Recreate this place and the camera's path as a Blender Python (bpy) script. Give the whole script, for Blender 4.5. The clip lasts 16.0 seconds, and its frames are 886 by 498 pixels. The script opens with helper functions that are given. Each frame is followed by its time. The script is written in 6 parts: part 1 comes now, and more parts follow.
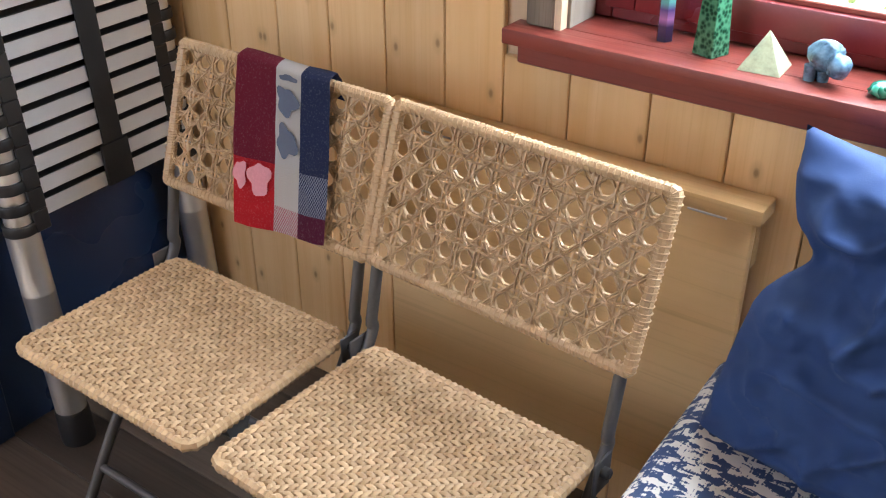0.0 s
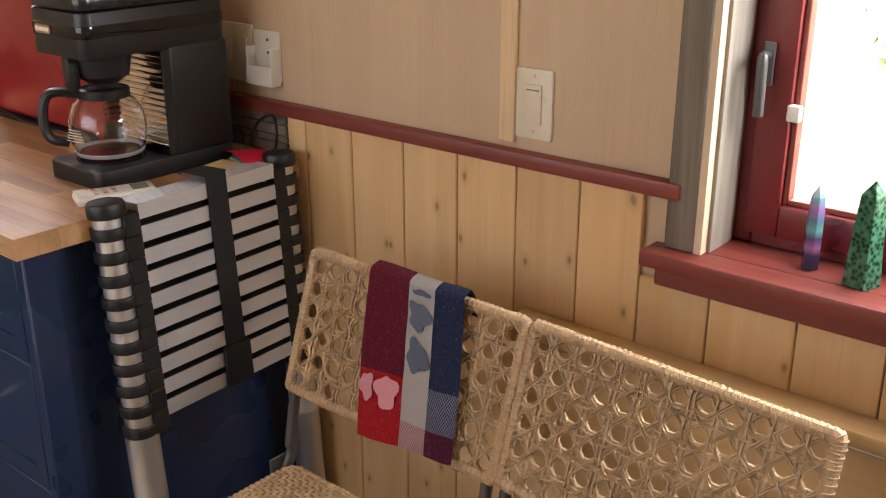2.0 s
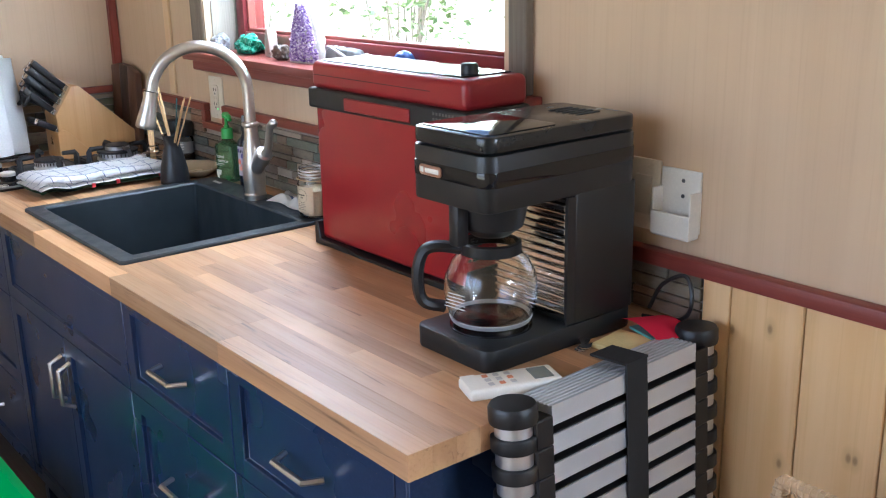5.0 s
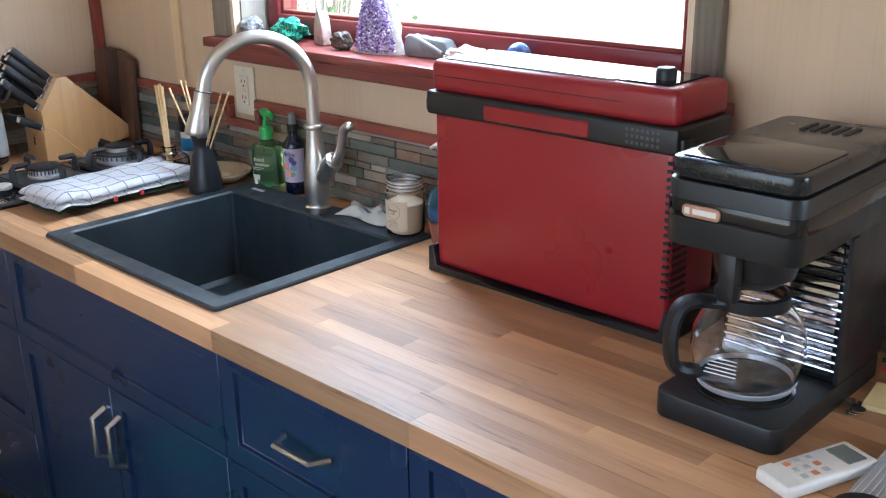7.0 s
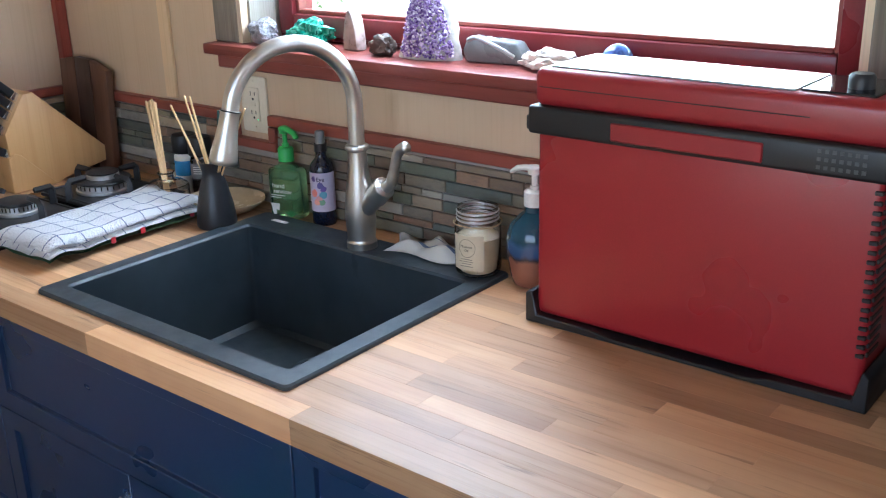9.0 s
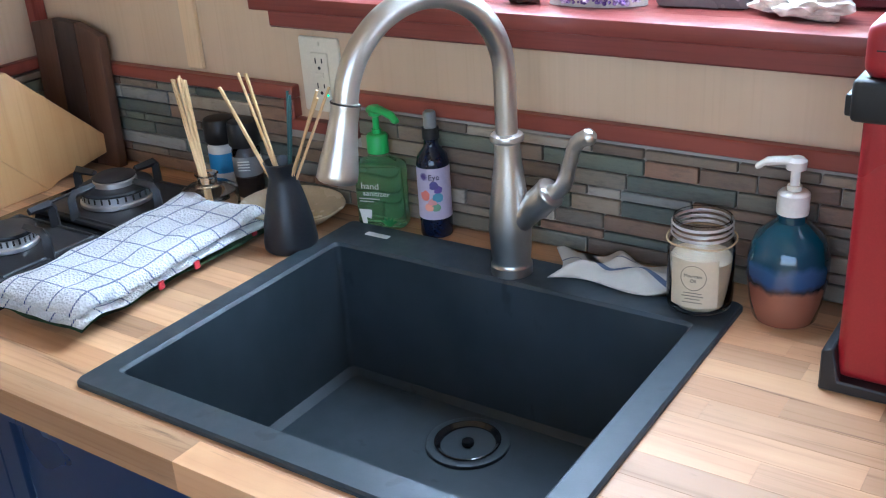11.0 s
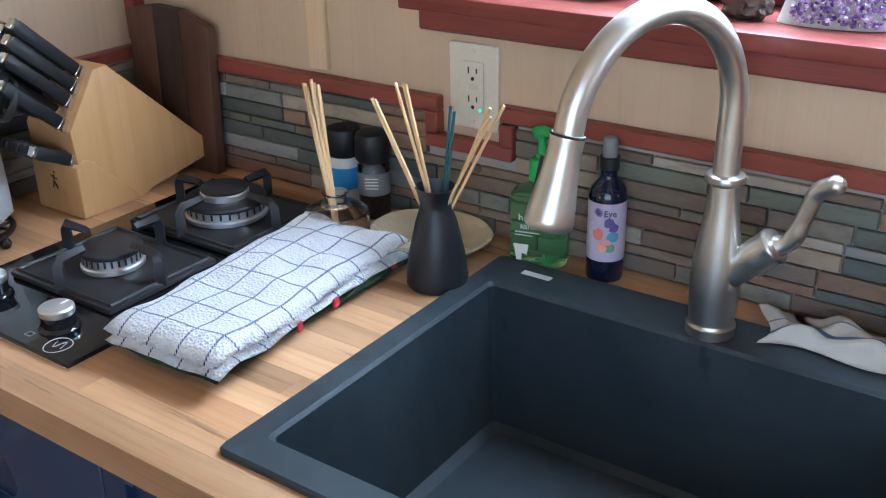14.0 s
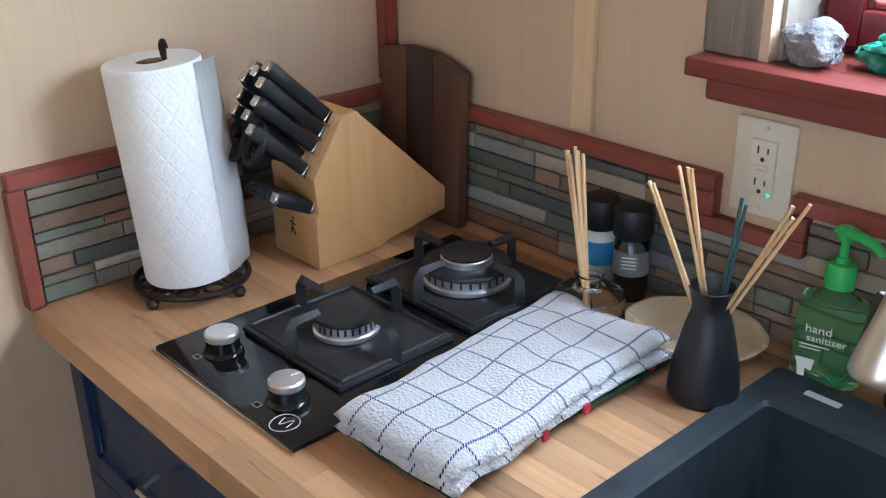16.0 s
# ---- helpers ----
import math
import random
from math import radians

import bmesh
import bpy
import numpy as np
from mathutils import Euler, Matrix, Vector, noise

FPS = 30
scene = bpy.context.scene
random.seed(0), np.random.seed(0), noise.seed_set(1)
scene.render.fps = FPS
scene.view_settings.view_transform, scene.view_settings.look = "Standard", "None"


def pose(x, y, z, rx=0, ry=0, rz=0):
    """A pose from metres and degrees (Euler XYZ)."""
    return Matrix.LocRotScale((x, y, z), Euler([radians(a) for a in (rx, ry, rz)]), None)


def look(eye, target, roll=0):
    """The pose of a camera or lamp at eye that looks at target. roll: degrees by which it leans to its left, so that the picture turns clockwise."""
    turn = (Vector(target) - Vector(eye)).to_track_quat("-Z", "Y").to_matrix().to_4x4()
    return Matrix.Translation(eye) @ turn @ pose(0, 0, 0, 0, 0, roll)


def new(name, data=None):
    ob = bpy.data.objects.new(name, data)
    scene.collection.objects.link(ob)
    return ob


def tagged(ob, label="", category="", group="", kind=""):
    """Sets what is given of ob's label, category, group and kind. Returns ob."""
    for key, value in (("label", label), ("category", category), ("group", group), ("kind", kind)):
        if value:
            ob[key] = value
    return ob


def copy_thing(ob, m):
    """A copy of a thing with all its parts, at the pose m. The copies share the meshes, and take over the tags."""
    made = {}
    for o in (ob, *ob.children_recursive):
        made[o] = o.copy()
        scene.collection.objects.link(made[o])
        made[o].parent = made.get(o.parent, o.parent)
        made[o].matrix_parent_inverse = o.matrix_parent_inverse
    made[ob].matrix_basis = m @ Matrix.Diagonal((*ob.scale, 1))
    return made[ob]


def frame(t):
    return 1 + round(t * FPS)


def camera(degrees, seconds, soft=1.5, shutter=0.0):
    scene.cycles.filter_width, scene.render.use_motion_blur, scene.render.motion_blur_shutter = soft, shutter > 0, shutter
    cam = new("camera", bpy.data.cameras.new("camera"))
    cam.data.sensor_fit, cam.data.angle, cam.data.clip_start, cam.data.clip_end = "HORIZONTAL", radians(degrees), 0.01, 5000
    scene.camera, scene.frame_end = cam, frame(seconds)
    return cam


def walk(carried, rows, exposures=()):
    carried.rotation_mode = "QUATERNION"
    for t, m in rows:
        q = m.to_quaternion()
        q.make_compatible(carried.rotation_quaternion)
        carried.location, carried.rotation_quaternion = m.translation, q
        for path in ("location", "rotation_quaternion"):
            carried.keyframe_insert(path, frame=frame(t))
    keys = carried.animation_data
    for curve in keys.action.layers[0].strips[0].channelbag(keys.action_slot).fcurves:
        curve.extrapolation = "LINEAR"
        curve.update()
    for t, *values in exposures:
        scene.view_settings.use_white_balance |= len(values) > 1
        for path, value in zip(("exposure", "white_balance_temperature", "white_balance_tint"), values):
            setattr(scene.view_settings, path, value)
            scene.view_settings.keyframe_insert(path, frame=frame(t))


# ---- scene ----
cam = camera(47.3, 16.0, soft=1.15)
PATH = [
    (0, (4.094, -1.382, 1.431), (3.102, 0.025, 0.414), 0.0),
    (0.5, (4.087, -1.389, 1.435), (3.087, 0.019, 0.427), -0.2),
    (1, (4.063, -1.404, 1.455), (3.016, 0.043, 0.556), -0.2),
    (1.5, (4.02, -1.428, 1.483), (2.911, 0.048, 0.714), -0.4),
    (2, (3.986, -1.397, 1.481), (2.79, 0.042, 0.776), -0.1),
    (2.5, (3.945, -1.32, 1.494), (2.58, -0.007, 0.85), 0.1),
    (3, (3.879, -1.293, 1.496), (2.389, -0.103, 0.891), 1.0),
    (3.5, (3.758, -1.337, 1.511), (2.267, -0.135, 0.933), 0.2),
    (4, (3.64, -1.398, 1.522), (2.192, -0.136, 0.965), -1.2),
    (4.5, (3.502, -1.373, 1.514), (2.048, -0.115, 0.962), -1.1),
    (5, (3.371, -1.328, 1.522), (1.877, -0.127, 0.952), -1.2),
    (5.2, (3.321, -1.342, 1.51), (1.826, -0.143, 0.937), -1.2),
    (7.3, (2.694, -1.53, 1.575), (1.441, -0.12, 0.908), -1.8),
    (7.5, (2.63, -1.573, 1.568), (1.416, -0.13, 0.902), -2.5),
    (8, (2.53, -1.619, 1.582), (1.361, -0.141, 0.91), -2.6),
    (8.5, (2.453, -1.515, 1.572), (1.296, -0.028, 0.901), -2.4),
    (9, (2.353, -1.415, 1.549), (1.166, 0.047, 0.876), -1.5),
    (9.2, (2.296, -1.381, 1.541), (1.099, 0.068, 0.856), -1.5),
    (11.3, (1.664, -1.18, 1.513), (0.7, 0.329, 0.622), -5.1),
    (11.5, (1.614, -1.192, 1.492), (0.764, 0.353, 0.548), -5.6),
    (12, (1.551, -1.197, 1.484), (0.859, 0.389, 0.482), -5.3),
    (12.5, (1.514, -1.191, 1.491), (0.888, 0.416, 0.478), -4.6),
    (13, (1.489, -1.196, 1.492), (0.885, 0.422, 0.484), -4.3),
    (13.5, (1.484, -1.203, 1.477), (0.745, 0.451, 0.629), -2.3),
    (14, (1.451, -1.137, 1.508), (0.398, 0.34, 0.667), -1.2),
    (14.5, (1.407, -1.056, 1.525), (0.094, 0.212, 0.707), -1.3),
    (15, (1.349, -1.036, 1.527), (-0.013, 0.179, 0.709), -0.8),
    (15.5, (1.307, -1.047, 1.534), (-0.053, 0.17, 0.717), -1.1),
    (16, (1.292, -1.052, 1.534), (-0.065, 0.17, 0.72), -1.0),
]
EXPOSURES = [(0, 2.08, 6250, 14), (1, 2.04, 6400, 15), (1.6, 1.78, 7000, 18), (2.4, 1.5, 7150, 20), (3.0, 2.16, 6200, 14), (4, 2.12, 5800, 13), (5, 2.02, 5450, 12), (7.5, 1.9, 5350, 10), (9, 1.86, 5250, 10), (11.5, 2.1, 4950, 8), (13, 2.1, 4900, 7), (14.5, 1.98, 5250, 9), (16, 1.84, 5350, 11)]
walk(cam, [(t, look(eye, target, roll)) for t, eye, target, roll in PATH], EXPOSURES)

# ---------------------------------------------------------------- world and light
world = bpy.data.worlds.new("sky")
scene.world = world
world.use_nodes = True
wn = world.node_tree.nodes
sky = wn.new("ShaderNodeTexSky")
sky.sky_type = "NISHITA"
sky.sun_disc = False
sky.sun_elevation, sky.sun_rotation = radians(66), radians(187)
sky.air_density, sky.dust_density = 1.0, 3.0
wn["Background"].inputs[1].default_value = 0.15
world.node_tree.links.new(sky.outputs[0], wn["Background"].inputs[0])

sun = new("sun", bpy.data.lights.new("sun", "SUN"))
sun.data.energy, sun.data.angle, sun.data.color = 5.0, radians(4), (1.0, 0.95, 0.88)
sun.matrix_world = look((1.0, -5.0, 12.0), (1.6, 0.0, 0.0))


def window_light(name, x, y, z, w, h, target, watts, tint):
    lamp = new(name, bpy.data.lights.new(name, "AREA"))
    lamp.data.shape, lamp.data.size, lamp.data.size_y = "RECTANGLE", w, h
    lamp.data.energy, lamp.data.color = watts, tint
    lamp.matrix_world = look((x, y, z), target)
    return lamp


# daylight in the upper part of each window's opening
window_light("sky_light_kitchen", 1.05, 0.10, 1.67, 0.80, 0.28, (0.88, -0.42, 0.9), 5.4, (0.86, 0.94, 1.0))
window_light("sky_light_seat", 3.95, 0.10, 1.58, 1.0, 0.26, (3.2, -0.75, 0.5), 7.4, (0.86, 0.94, 1.0))
window_light("sky_light_south", 2.2, -2.42, 1.55, 1.9, 1.0, (2.2, 0.0, 1.0), 2.9, (0.92, 0.97, 1.0))

# ---------------------------------------------------------------- materials


def socket(node, names):
    for n in names:
        if n in node.inputs:
            return node.inputs[n]


class Mat:
    """A Principled material with a small node builder."""

    def __init__(self, name, rough=0.5, metal=0.0, spec=0.5, coat=0.0):
        self.m = bpy.data.materials.new(name)
        self.m.use_nodes = True
        self.t = self.m.node_tree
        self.b = self.t.nodes["Principled BSDF"]
        self.b.inputs["Roughness"].default_value = rough
        self.b.inputs["Metallic"].default_value = metal
        self.b.inputs["Specular IOR Level"].default_value = spec
        self.b.inputs["Coat Weight"].default_value = coat
        self.pos = self.node("ShaderNodeNewGeometry").outputs["Position"]
        self.height = None

    def node(self, kind, **props):
        n = self.t.nodes.new(kind)
        for k, v in props.items():
            n.inputs[k].default_value = v
        return n

    def link(self, a, b):
        self.t.links.new(a, b)

    def scaled(self, s, source=None, shift=None):
        n = self.t.nodes.new("ShaderNodeMapping")
        n.inputs["Scale"].default_value = s
        self.link(source or self.pos, n.inputs["Vector"])
        if shift is not None:
            self.link(shift, n.inputs["Location"])
        return n.outputs[0]

    def noise(self, s, scale=1.0, detail=4.0, rough=0.55, distort=0.0, shift=None, source=None):
        n = self.node("ShaderNodeTexNoise", Scale=scale, Detail=detail, Roughness=rough, Distortion=distort)
        self.link(self.scaled(s, source, shift), n.inputs["Vector"])
        return n.outputs["Fac"]

    def ramp(self, fac, stops):
        n = self.t.nodes.new("ShaderNodeValToRGB")
        e = n.color_ramp.elements
        while len(e) < len(stops):
            e.new(0.5)
        for el, (p, c) in zip(e, stops):
            el.position = p
            el.color = (*c, 1) if len(c) == 3 else c
        self.link(fac, n.inputs[0])
        return n.outputs[0]

    def mix(self, a, b, fac, mode="MIX"):
        n = self.t.nodes.new("ShaderNodeMix")
        n.data_type, n.blend_type = "RGBA", mode
        for sock, v in ((n.inputs[0], fac), (n.inputs[6], a), (n.inputs[7], b)):
            if isinstance(v, (int, float)):
                sock.default_value = v
            elif isinstance(v, tuple):
                sock.default_value = (*v, 1)
            else:
                self.link(v, sock)
        return n.outputs[2]

    def math(self, op, a, b=0.0):
        n = self.t.nodes.new("ShaderNodeMath")
        n.operation = op
        for sock, v in ((n.inputs[0], a), (n.inputs[1], b)):
            if isinstance(v, (int, float)):
                sock.default_value = v
            else:
                self.link(v, sock)
        return n.outputs[0]

    def remap(self, v, a, b, c, d):
        n = self.node("ShaderNodeMapRange")
        for i, x in enumerate((a, b, c, d)):
            n.inputs[1 + i].default_value = x
        self.link(v, n.inputs[0])
        return n.outputs[0]

    def random(self):
        return self.node("ShaderNodeObjectInfo").outputs["Random"]

    def color(self, c):
        if isinstance(c, tuple):
            self.b.inputs["Base Color"].default_value = (*c, 1)
        else:
            self.link(c, self.b.inputs["Base Color"])
        return self

    def rough(self, v):
        self.link(v, self.b.inputs["Roughness"])
        return self

    def bump(self, h, strength=0.2, dist=0.002):
        n = self.node("ShaderNodeBump", Strength=strength, Distance=dist)
        self.link(h, n.inputs["Height"])
        self.link(n.outputs[0], self.b.inputs["Normal"])
        return self


def plain(name, c, rough=0.5, metal=0.0, var=0.12, scale=14.0, bump=0.05, fine=220.0, coat=0.0, dist=0.001):
    """A painted or moulded surface: blotches at one scale, fine grain at another."""
    k = Mat(name, rough, metal, coat=coat)
    blot, grain = k.noise((1, 1, 1), scale, 3), k.noise((1, 1, 1), fine, 2)
    dark, light = tuple(v * (1 - var) for v in c), tuple(min(1, v * (1 + var)) for v in c)
    col = k.mix(dark, light, k.remap(blot, 0.3, 0.7, 0, 1))
    k.color(k.mix(col, tuple(min(1, v * 1.12 + 0.004) for v in c), k.remap(grain, 0.45, 0.75, 0, 0.5)))
    k.rough(k.remap(blot, 0.3, 0.7, max(0.02, rough - 0.06), min(1, rough + 0.08)))
    return k.bump(grain, bump, dist).m


def wood(name, c1, c2, axis=0, rough=0.5, rand=0.25, scale=1.0, knots=False, dark=None, bump=0.12, coat=0.0, spread=1.0, streak=0.0):
    """Grain drawn out along axis; each board of its own shade and place in the grain."""
    k = Mat(name, rough, coat=coat)
    r = k.random()
    shift = k.t.nodes.new("ShaderNodeCombineXYZ")
    for i in range(3):
        k.link(k.math("MULTIPLY", r, 37.0 + 11 * i), shift.inputs[i])
    s = [42.0 * scale] * 3
    s[axis] = 2.2 * scale
    broad = k.noise(tuple(s), 0.45, 4, 0.55, 1.2, shift.outputs[0])
    fine = [260.0 * scale] * 3
    fine[axis] = 5.0 * scale
    fib = k.noise(tuple(fine), 1.0, 3, 0.6, 0.2, shift.outputs[0])
    col = k.mix(c1, c2, k.remap(broad, 0.5 - 0.22 * spread, 0.5 + 0.22 * spread, 0, 1))
    col = k.mix(col, dark or tuple(v * 0.62 for v in c1), k.remap(fib, 0.52, 0.8, 0, 0.45))
    if streak:
        ss = [75.0] * 3
        ss[axis] = 4.5
        vein = k.noise(tuple(ss), 0.6, 5, 0.62, 1.5, shift.outputs[0])
        col = k.mix(col, tuple(v * 0.40 for v in c1), k.remap(vein, 0.60, 0.72, 0, streak))
        patch = k.noise((3.0, 14.0, 3.0), 1.0, 3, 0.5, 0.4, shift.outputs[0])
        col = k.mix(col, tuple(min(1, v * 1.22) for v in c2), k.remap(patch, 0.5, 0.68, 0, 0.55))
    shade = k.remap(r, 0, 1, 1 - rand, 1 + rand * 0.6)
    comb = k.t.nodes.new("ShaderNodeCombineColor")
    for i in range(3):
        k.link(shade, comb.inputs[i])
    col = k.mix(col, comb.outputs[0], 1.0, "MULTIPLY")
    if knots:
        v = k.node("ShaderNodeTexVoronoi", Scale=1.0, Randomness=1.0)
        v.voronoi_dimensions = "2D"
        ks = [9.0] * 3
        ks[axis] = 5.0
        ks[1] = 0.01
        sp, cb = k.t.nodes.new("ShaderNodeSeparateXYZ"), k.t.nodes.new("ShaderNodeCombineXYZ")
        k.link(k.scaled(tuple(ks), None, shift.outputs[0]), sp.inputs[0])
        k.link(sp.outputs[0], cb.inputs[0])
        k.link(sp.outputs[2], cb.inputs[1])
        k.link(cb.outputs[0], v.inputs["Vector"])
        d = v.outputs["Distance"]
        col = k.mix(col, tuple(a * 0.62 for a in c1), k.remap(d, 0.12, 0.05, 0, 0.35))
        col = k.mix(col, (0.17, 0.08, 0.03), k.remap(d, 0.050, 0.020, 0, 0.6))
    k.color(col)
    k.rough(k.remap(fib, 0.3, 0.8, rough - 0.05, rough + 0.12))
    return k.bump(fib, bump, 0.0008).m


def glass(name, tint=(1, 1, 1), rough=0.0, ior=1.45):
    k = Mat(name, rough)
    k.b.inputs["Transmission Weight"].default_value = 1.0
    k.b.inputs["IOR"].default_value = ior
    return k.color(tint).m


PINE = wood("pine_board", (0.70, 0.435, 0.195), (0.79, 0.545, 0.29), 2, 0.42, 0.12, 0.8, knots=True, dark=(0.60, 0.36, 0.15))
PINE_FLAT = wood("pine_shelf", (0.62, 0.40, 0.18), (0.70, 0.48, 0.25), 0, 0.4, 0.05, 0.8)
PLYWOOD = wood("birch_panel", (0.56, 0.405, 0.265), (0.63, 0.475, 0.325), 2, 0.5, 0.03, 0.55, bump=0.03, dark=(0.50, 0.36, 0.235), spread=1.6)
LEAF = wood("table_leaf_ply", (0.63, 0.41, 0.19), (0.70, 0.48, 0.25), 0, 0.42, 0.03, 0.4, bump=0.04, spread=1.4)
BATTEN = wood("batten_pine", (0.72, 0.50, 0.28), (0.78, 0.58, 0.36), 2, 0.45, 0.06, 0.8)
REDWOOD = wood("red_stained_wood", (0.165, 0.030, 0.023), (0.25, 0.050, 0.036), 0, 0.42, 0.12, 1.0, dark=(0.10, 0.018, 0.014))
REDWOOD_V = wood("red_stained_upright", (0.20, 0.036, 0.026), (0.29, 0.060, 0.040), 2, 0.42, 0.12, 1.0, dark=(0.10, 0.018, 0.014))
REDTRIM = wood("red_brown_tile_trim", (0.21, 0.048, 0.033), (0.29, 0.074, 0.047), 0, 0.4, 0.08, 1.0, dark=(0.22, 0.05, 0.03))
BARN = wood("weathered_grey_wood", (0.13, 0.105, 0.08), (0.28, 0.24, 0.19), 2, 0.75, 0.1, 1.3, dark=(0.05, 0.04, 0.03), bump=0.5)
BARN_H = wood("weathered_grey_jamb", (0.24, 0.21, 0.17), (0.36, 0.32, 0.27), 2, 0.75, 0.1, 1.3, dark=(0.10, 0.08, 0.06), bump=0.4)
EDGEWOOD = wood("pale_cut_edge", (0.62, 0.47, 0.32), (0.70, 0.56, 0.40), 2, 0.6, 0.05, 1.0)
REDFRAME = plain("dark_red_window_paint", (0.17, 0.018, 0.022), 0.32, var=0.08, scale=6, bump=0.03)
BLOCK = wood("butcher_block", (0.44, 0.225, 0.100), (0.55, 0.326, 0.165), 0, 0.47, 0.32, 0.75, dark=(0.26, 0.13, 0.055), bump=0.03, streak=1.0)
FLOORWOOD = wood("dark_floor_plank", (0.045, 0.034, 0.028), (0.105, 0.080, 0.062), 0, 0.5, 0.35, 0.7, dark=(0.02, 0.014, 0.011), bump=0.25)
NAVY = plain("navy_cabinet_paint", (0.014, 0.031, 0.078), 0.28, var=0.10, scale=3, bump=0.04, fine=160)
# near-black navy behind narrow gaps: their shade put into the colour
GAP_SHADE = plain("gap_shade_dark", (0.004, 0.007, 0.016), 0.7)
NICKEL = Mat("brushed_nickel", 0.33, 1.0)
_n = NICKEL.noise((1, 1, 1), 30, 2)
NICKEL.color(NICKEL.mix((0.52, 0.50, 0.47), (0.66, 0.64, 0.60), _n)).rough(NICKEL.remap(_n, 0.2, 0.8, 0.30, 0.38))
NICKEL = NICKEL.m
CHROME = plain("polished_chrome", (0.75, 0.75, 0.74), 0.12, 1.0, var=0.04)
ALU = plain("brushed_aluminium", (0.74, 0.74, 0.75), 0.42, 1.0, var=0.03, scale=30, bump=0.02, fine=600)
SATIN = plain("satin_anodised_aluminium", (0.60, 0.63, 0.68), 0.36, 0.55, var=0.03, scale=30, bump=0.02, fine=600)
STEELGREY = plain("grey_painted_steel_tube", (0.10, 0.10, 0.105), 0.4, 0.3, var=0.1)
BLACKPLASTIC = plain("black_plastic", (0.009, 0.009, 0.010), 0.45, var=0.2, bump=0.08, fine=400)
CHARCOAL = plain("charcoal_plastic", (0.009, 0.011, 0.012), 0.40, var=0.12, bump=0.06, fine=400)
GLOSSBLACK = plain("gloss_black", (0.008, 0.008, 0.009), 0.08, var=0.1, bump=0.01)
STRAP = plain("black_webbing", (0.010, 0.010, 0.011), 0.8, bump=0.5, fine=500)
CASTIRON = plain("matt_black_cast_iron", (0.016, 0.016, 0.018), 0.5, var=0.2, bump=0.25, fine=300)
SINK = Mat("black_granite_composite", 0.42, spec=0.42)
_n = SINK.noise((1, 1, 1), 700, 2)
_s = SINK.noise((1, 1, 0.35), 22, 4, 0.6)
_c = SINK.mix((0.019, 0.028, 0.034), (0.036, 0.047, 0.056), SINK.remap(SINK.noise((1, 1, 1), 5, 3), 0.35, 0.65, 0, 1))
SINK.color(SINK.mix(_c, (0.008, 0.012, 0.018), SINK.remap(_s, 0.64, 0.70, 0, 0.6))).rough(SINK.remap(_s, 0.4, 0.7, 0.52, 0.36)).bump(_n, 0.12, 0.0006)
SINK = SINK.m
REDCOOLER = plain("red_coated_steel", (0.27, 0.014, 0.018), 0.30, var=0.05, scale=4, bump=0.03, fine=500)
REDPLASTIC = plain("red_moulded_plastic", (0.25, 0.014, 0.018), 0.34, var=0.05, bump=0.06, fine=500)
SMOKED = plain("glossy_smoked_lid_panel", (0.30, 0.36, 0.35), 0.07, var=0.05, bump=0.0)
WHITEPLASTIC = plain("white_plastic", (0.72, 0.70, 0.64), 0.35, var=0.03)
IVORY = plain("ivory_plate_plastic", (0.70, 0.64, 0.52), 0.32, var=0.03)
DARKSLOT = plain("dark_slot", (0.02, 0.018, 0.016), 0.7)
PAPER = Mat("embossed_paper_towel", 0.9)
_v = PAPER.node("ShaderNodeTexVoronoi", Scale=1.0)
PAPER.link(PAPER.scaled((190, 190, 190)), _v.inputs["Vector"])
_w = PAPER.node("ShaderNodeTexVoronoi", Scale=1.0)
PAPER.link(PAPER.scaled((26, 26, 18)), _w.inputs["Vector"])
PAPER.color(PAPER.mix((0.80, 0.80, 0.80), (0.88, 0.88, 0.88), _v.outputs["Distance"]))
_p = PAPER.t.nodes.new("ShaderNodeSeparateXYZ")
PAPER.link(PAPER.pos, _p.inputs[0])
_a = PAPER.math("MULTIPLY", PAPER.math("ARCTAN2", PAPER.math("ADD", _p.outputs[1], 0.452), PAPER.math("ADD", _p.outputs[0], -0.098)), 14 / 6.28319)
_b = PAPER.math("MULTIPLY", _p.outputs[2], 26.0)
_d = [PAPER.math("ABSOLUTE", PAPER.math("SUBTRACT", PAPER.math("FRACT", PAPER.math(op, _a, _b)), 0.5)) for op in ("ADD", "SUBTRACT")]
_q = PAPER.remap(PAPER.math("MINIMUM", _d[0], _d[1]), 0.02, 0.09, 0, 1)
PAPER.bump(PAPER.math("ADD", PAPER.math("MULTIPLY", _v.outputs["Distance"], 0.5), PAPER.math("MULTIPLY", _q, 0.3)), 0.45, 0.002)
PAPER = PAPER.m
BRONZE = plain("dark_bronze_iron", (0.030, 0.018, 0.013), 0.42, 0.5, var=0.3, bump=0.2)
BLOCKWOOD = wood("pale_knife_block_wood", (0.50, 0.275, 0.10), (0.58, 0.345, 0.145), 2, 0.38, 0.04, 0.6, dark=(0.40, 0.21, 0.075), bump=0.04)
WALNUT = wood("walnut_board", (0.085, 0.036, 0.020), (0.13, 0.062, 0.036), 2, 0.45, 0.15, 0.8)
WALNUT_D = wood("dark_walnut_stripe", (0.030, 0.016, 0.012), (0.05, 0.028, 0.02), 2, 0.45, 0.05, 0.8)
WICKER = Mat("straw_weave", 0.42)
_i = WICKER.node("ShaderNodeNewGeometry").outputs["Random Per Island"]
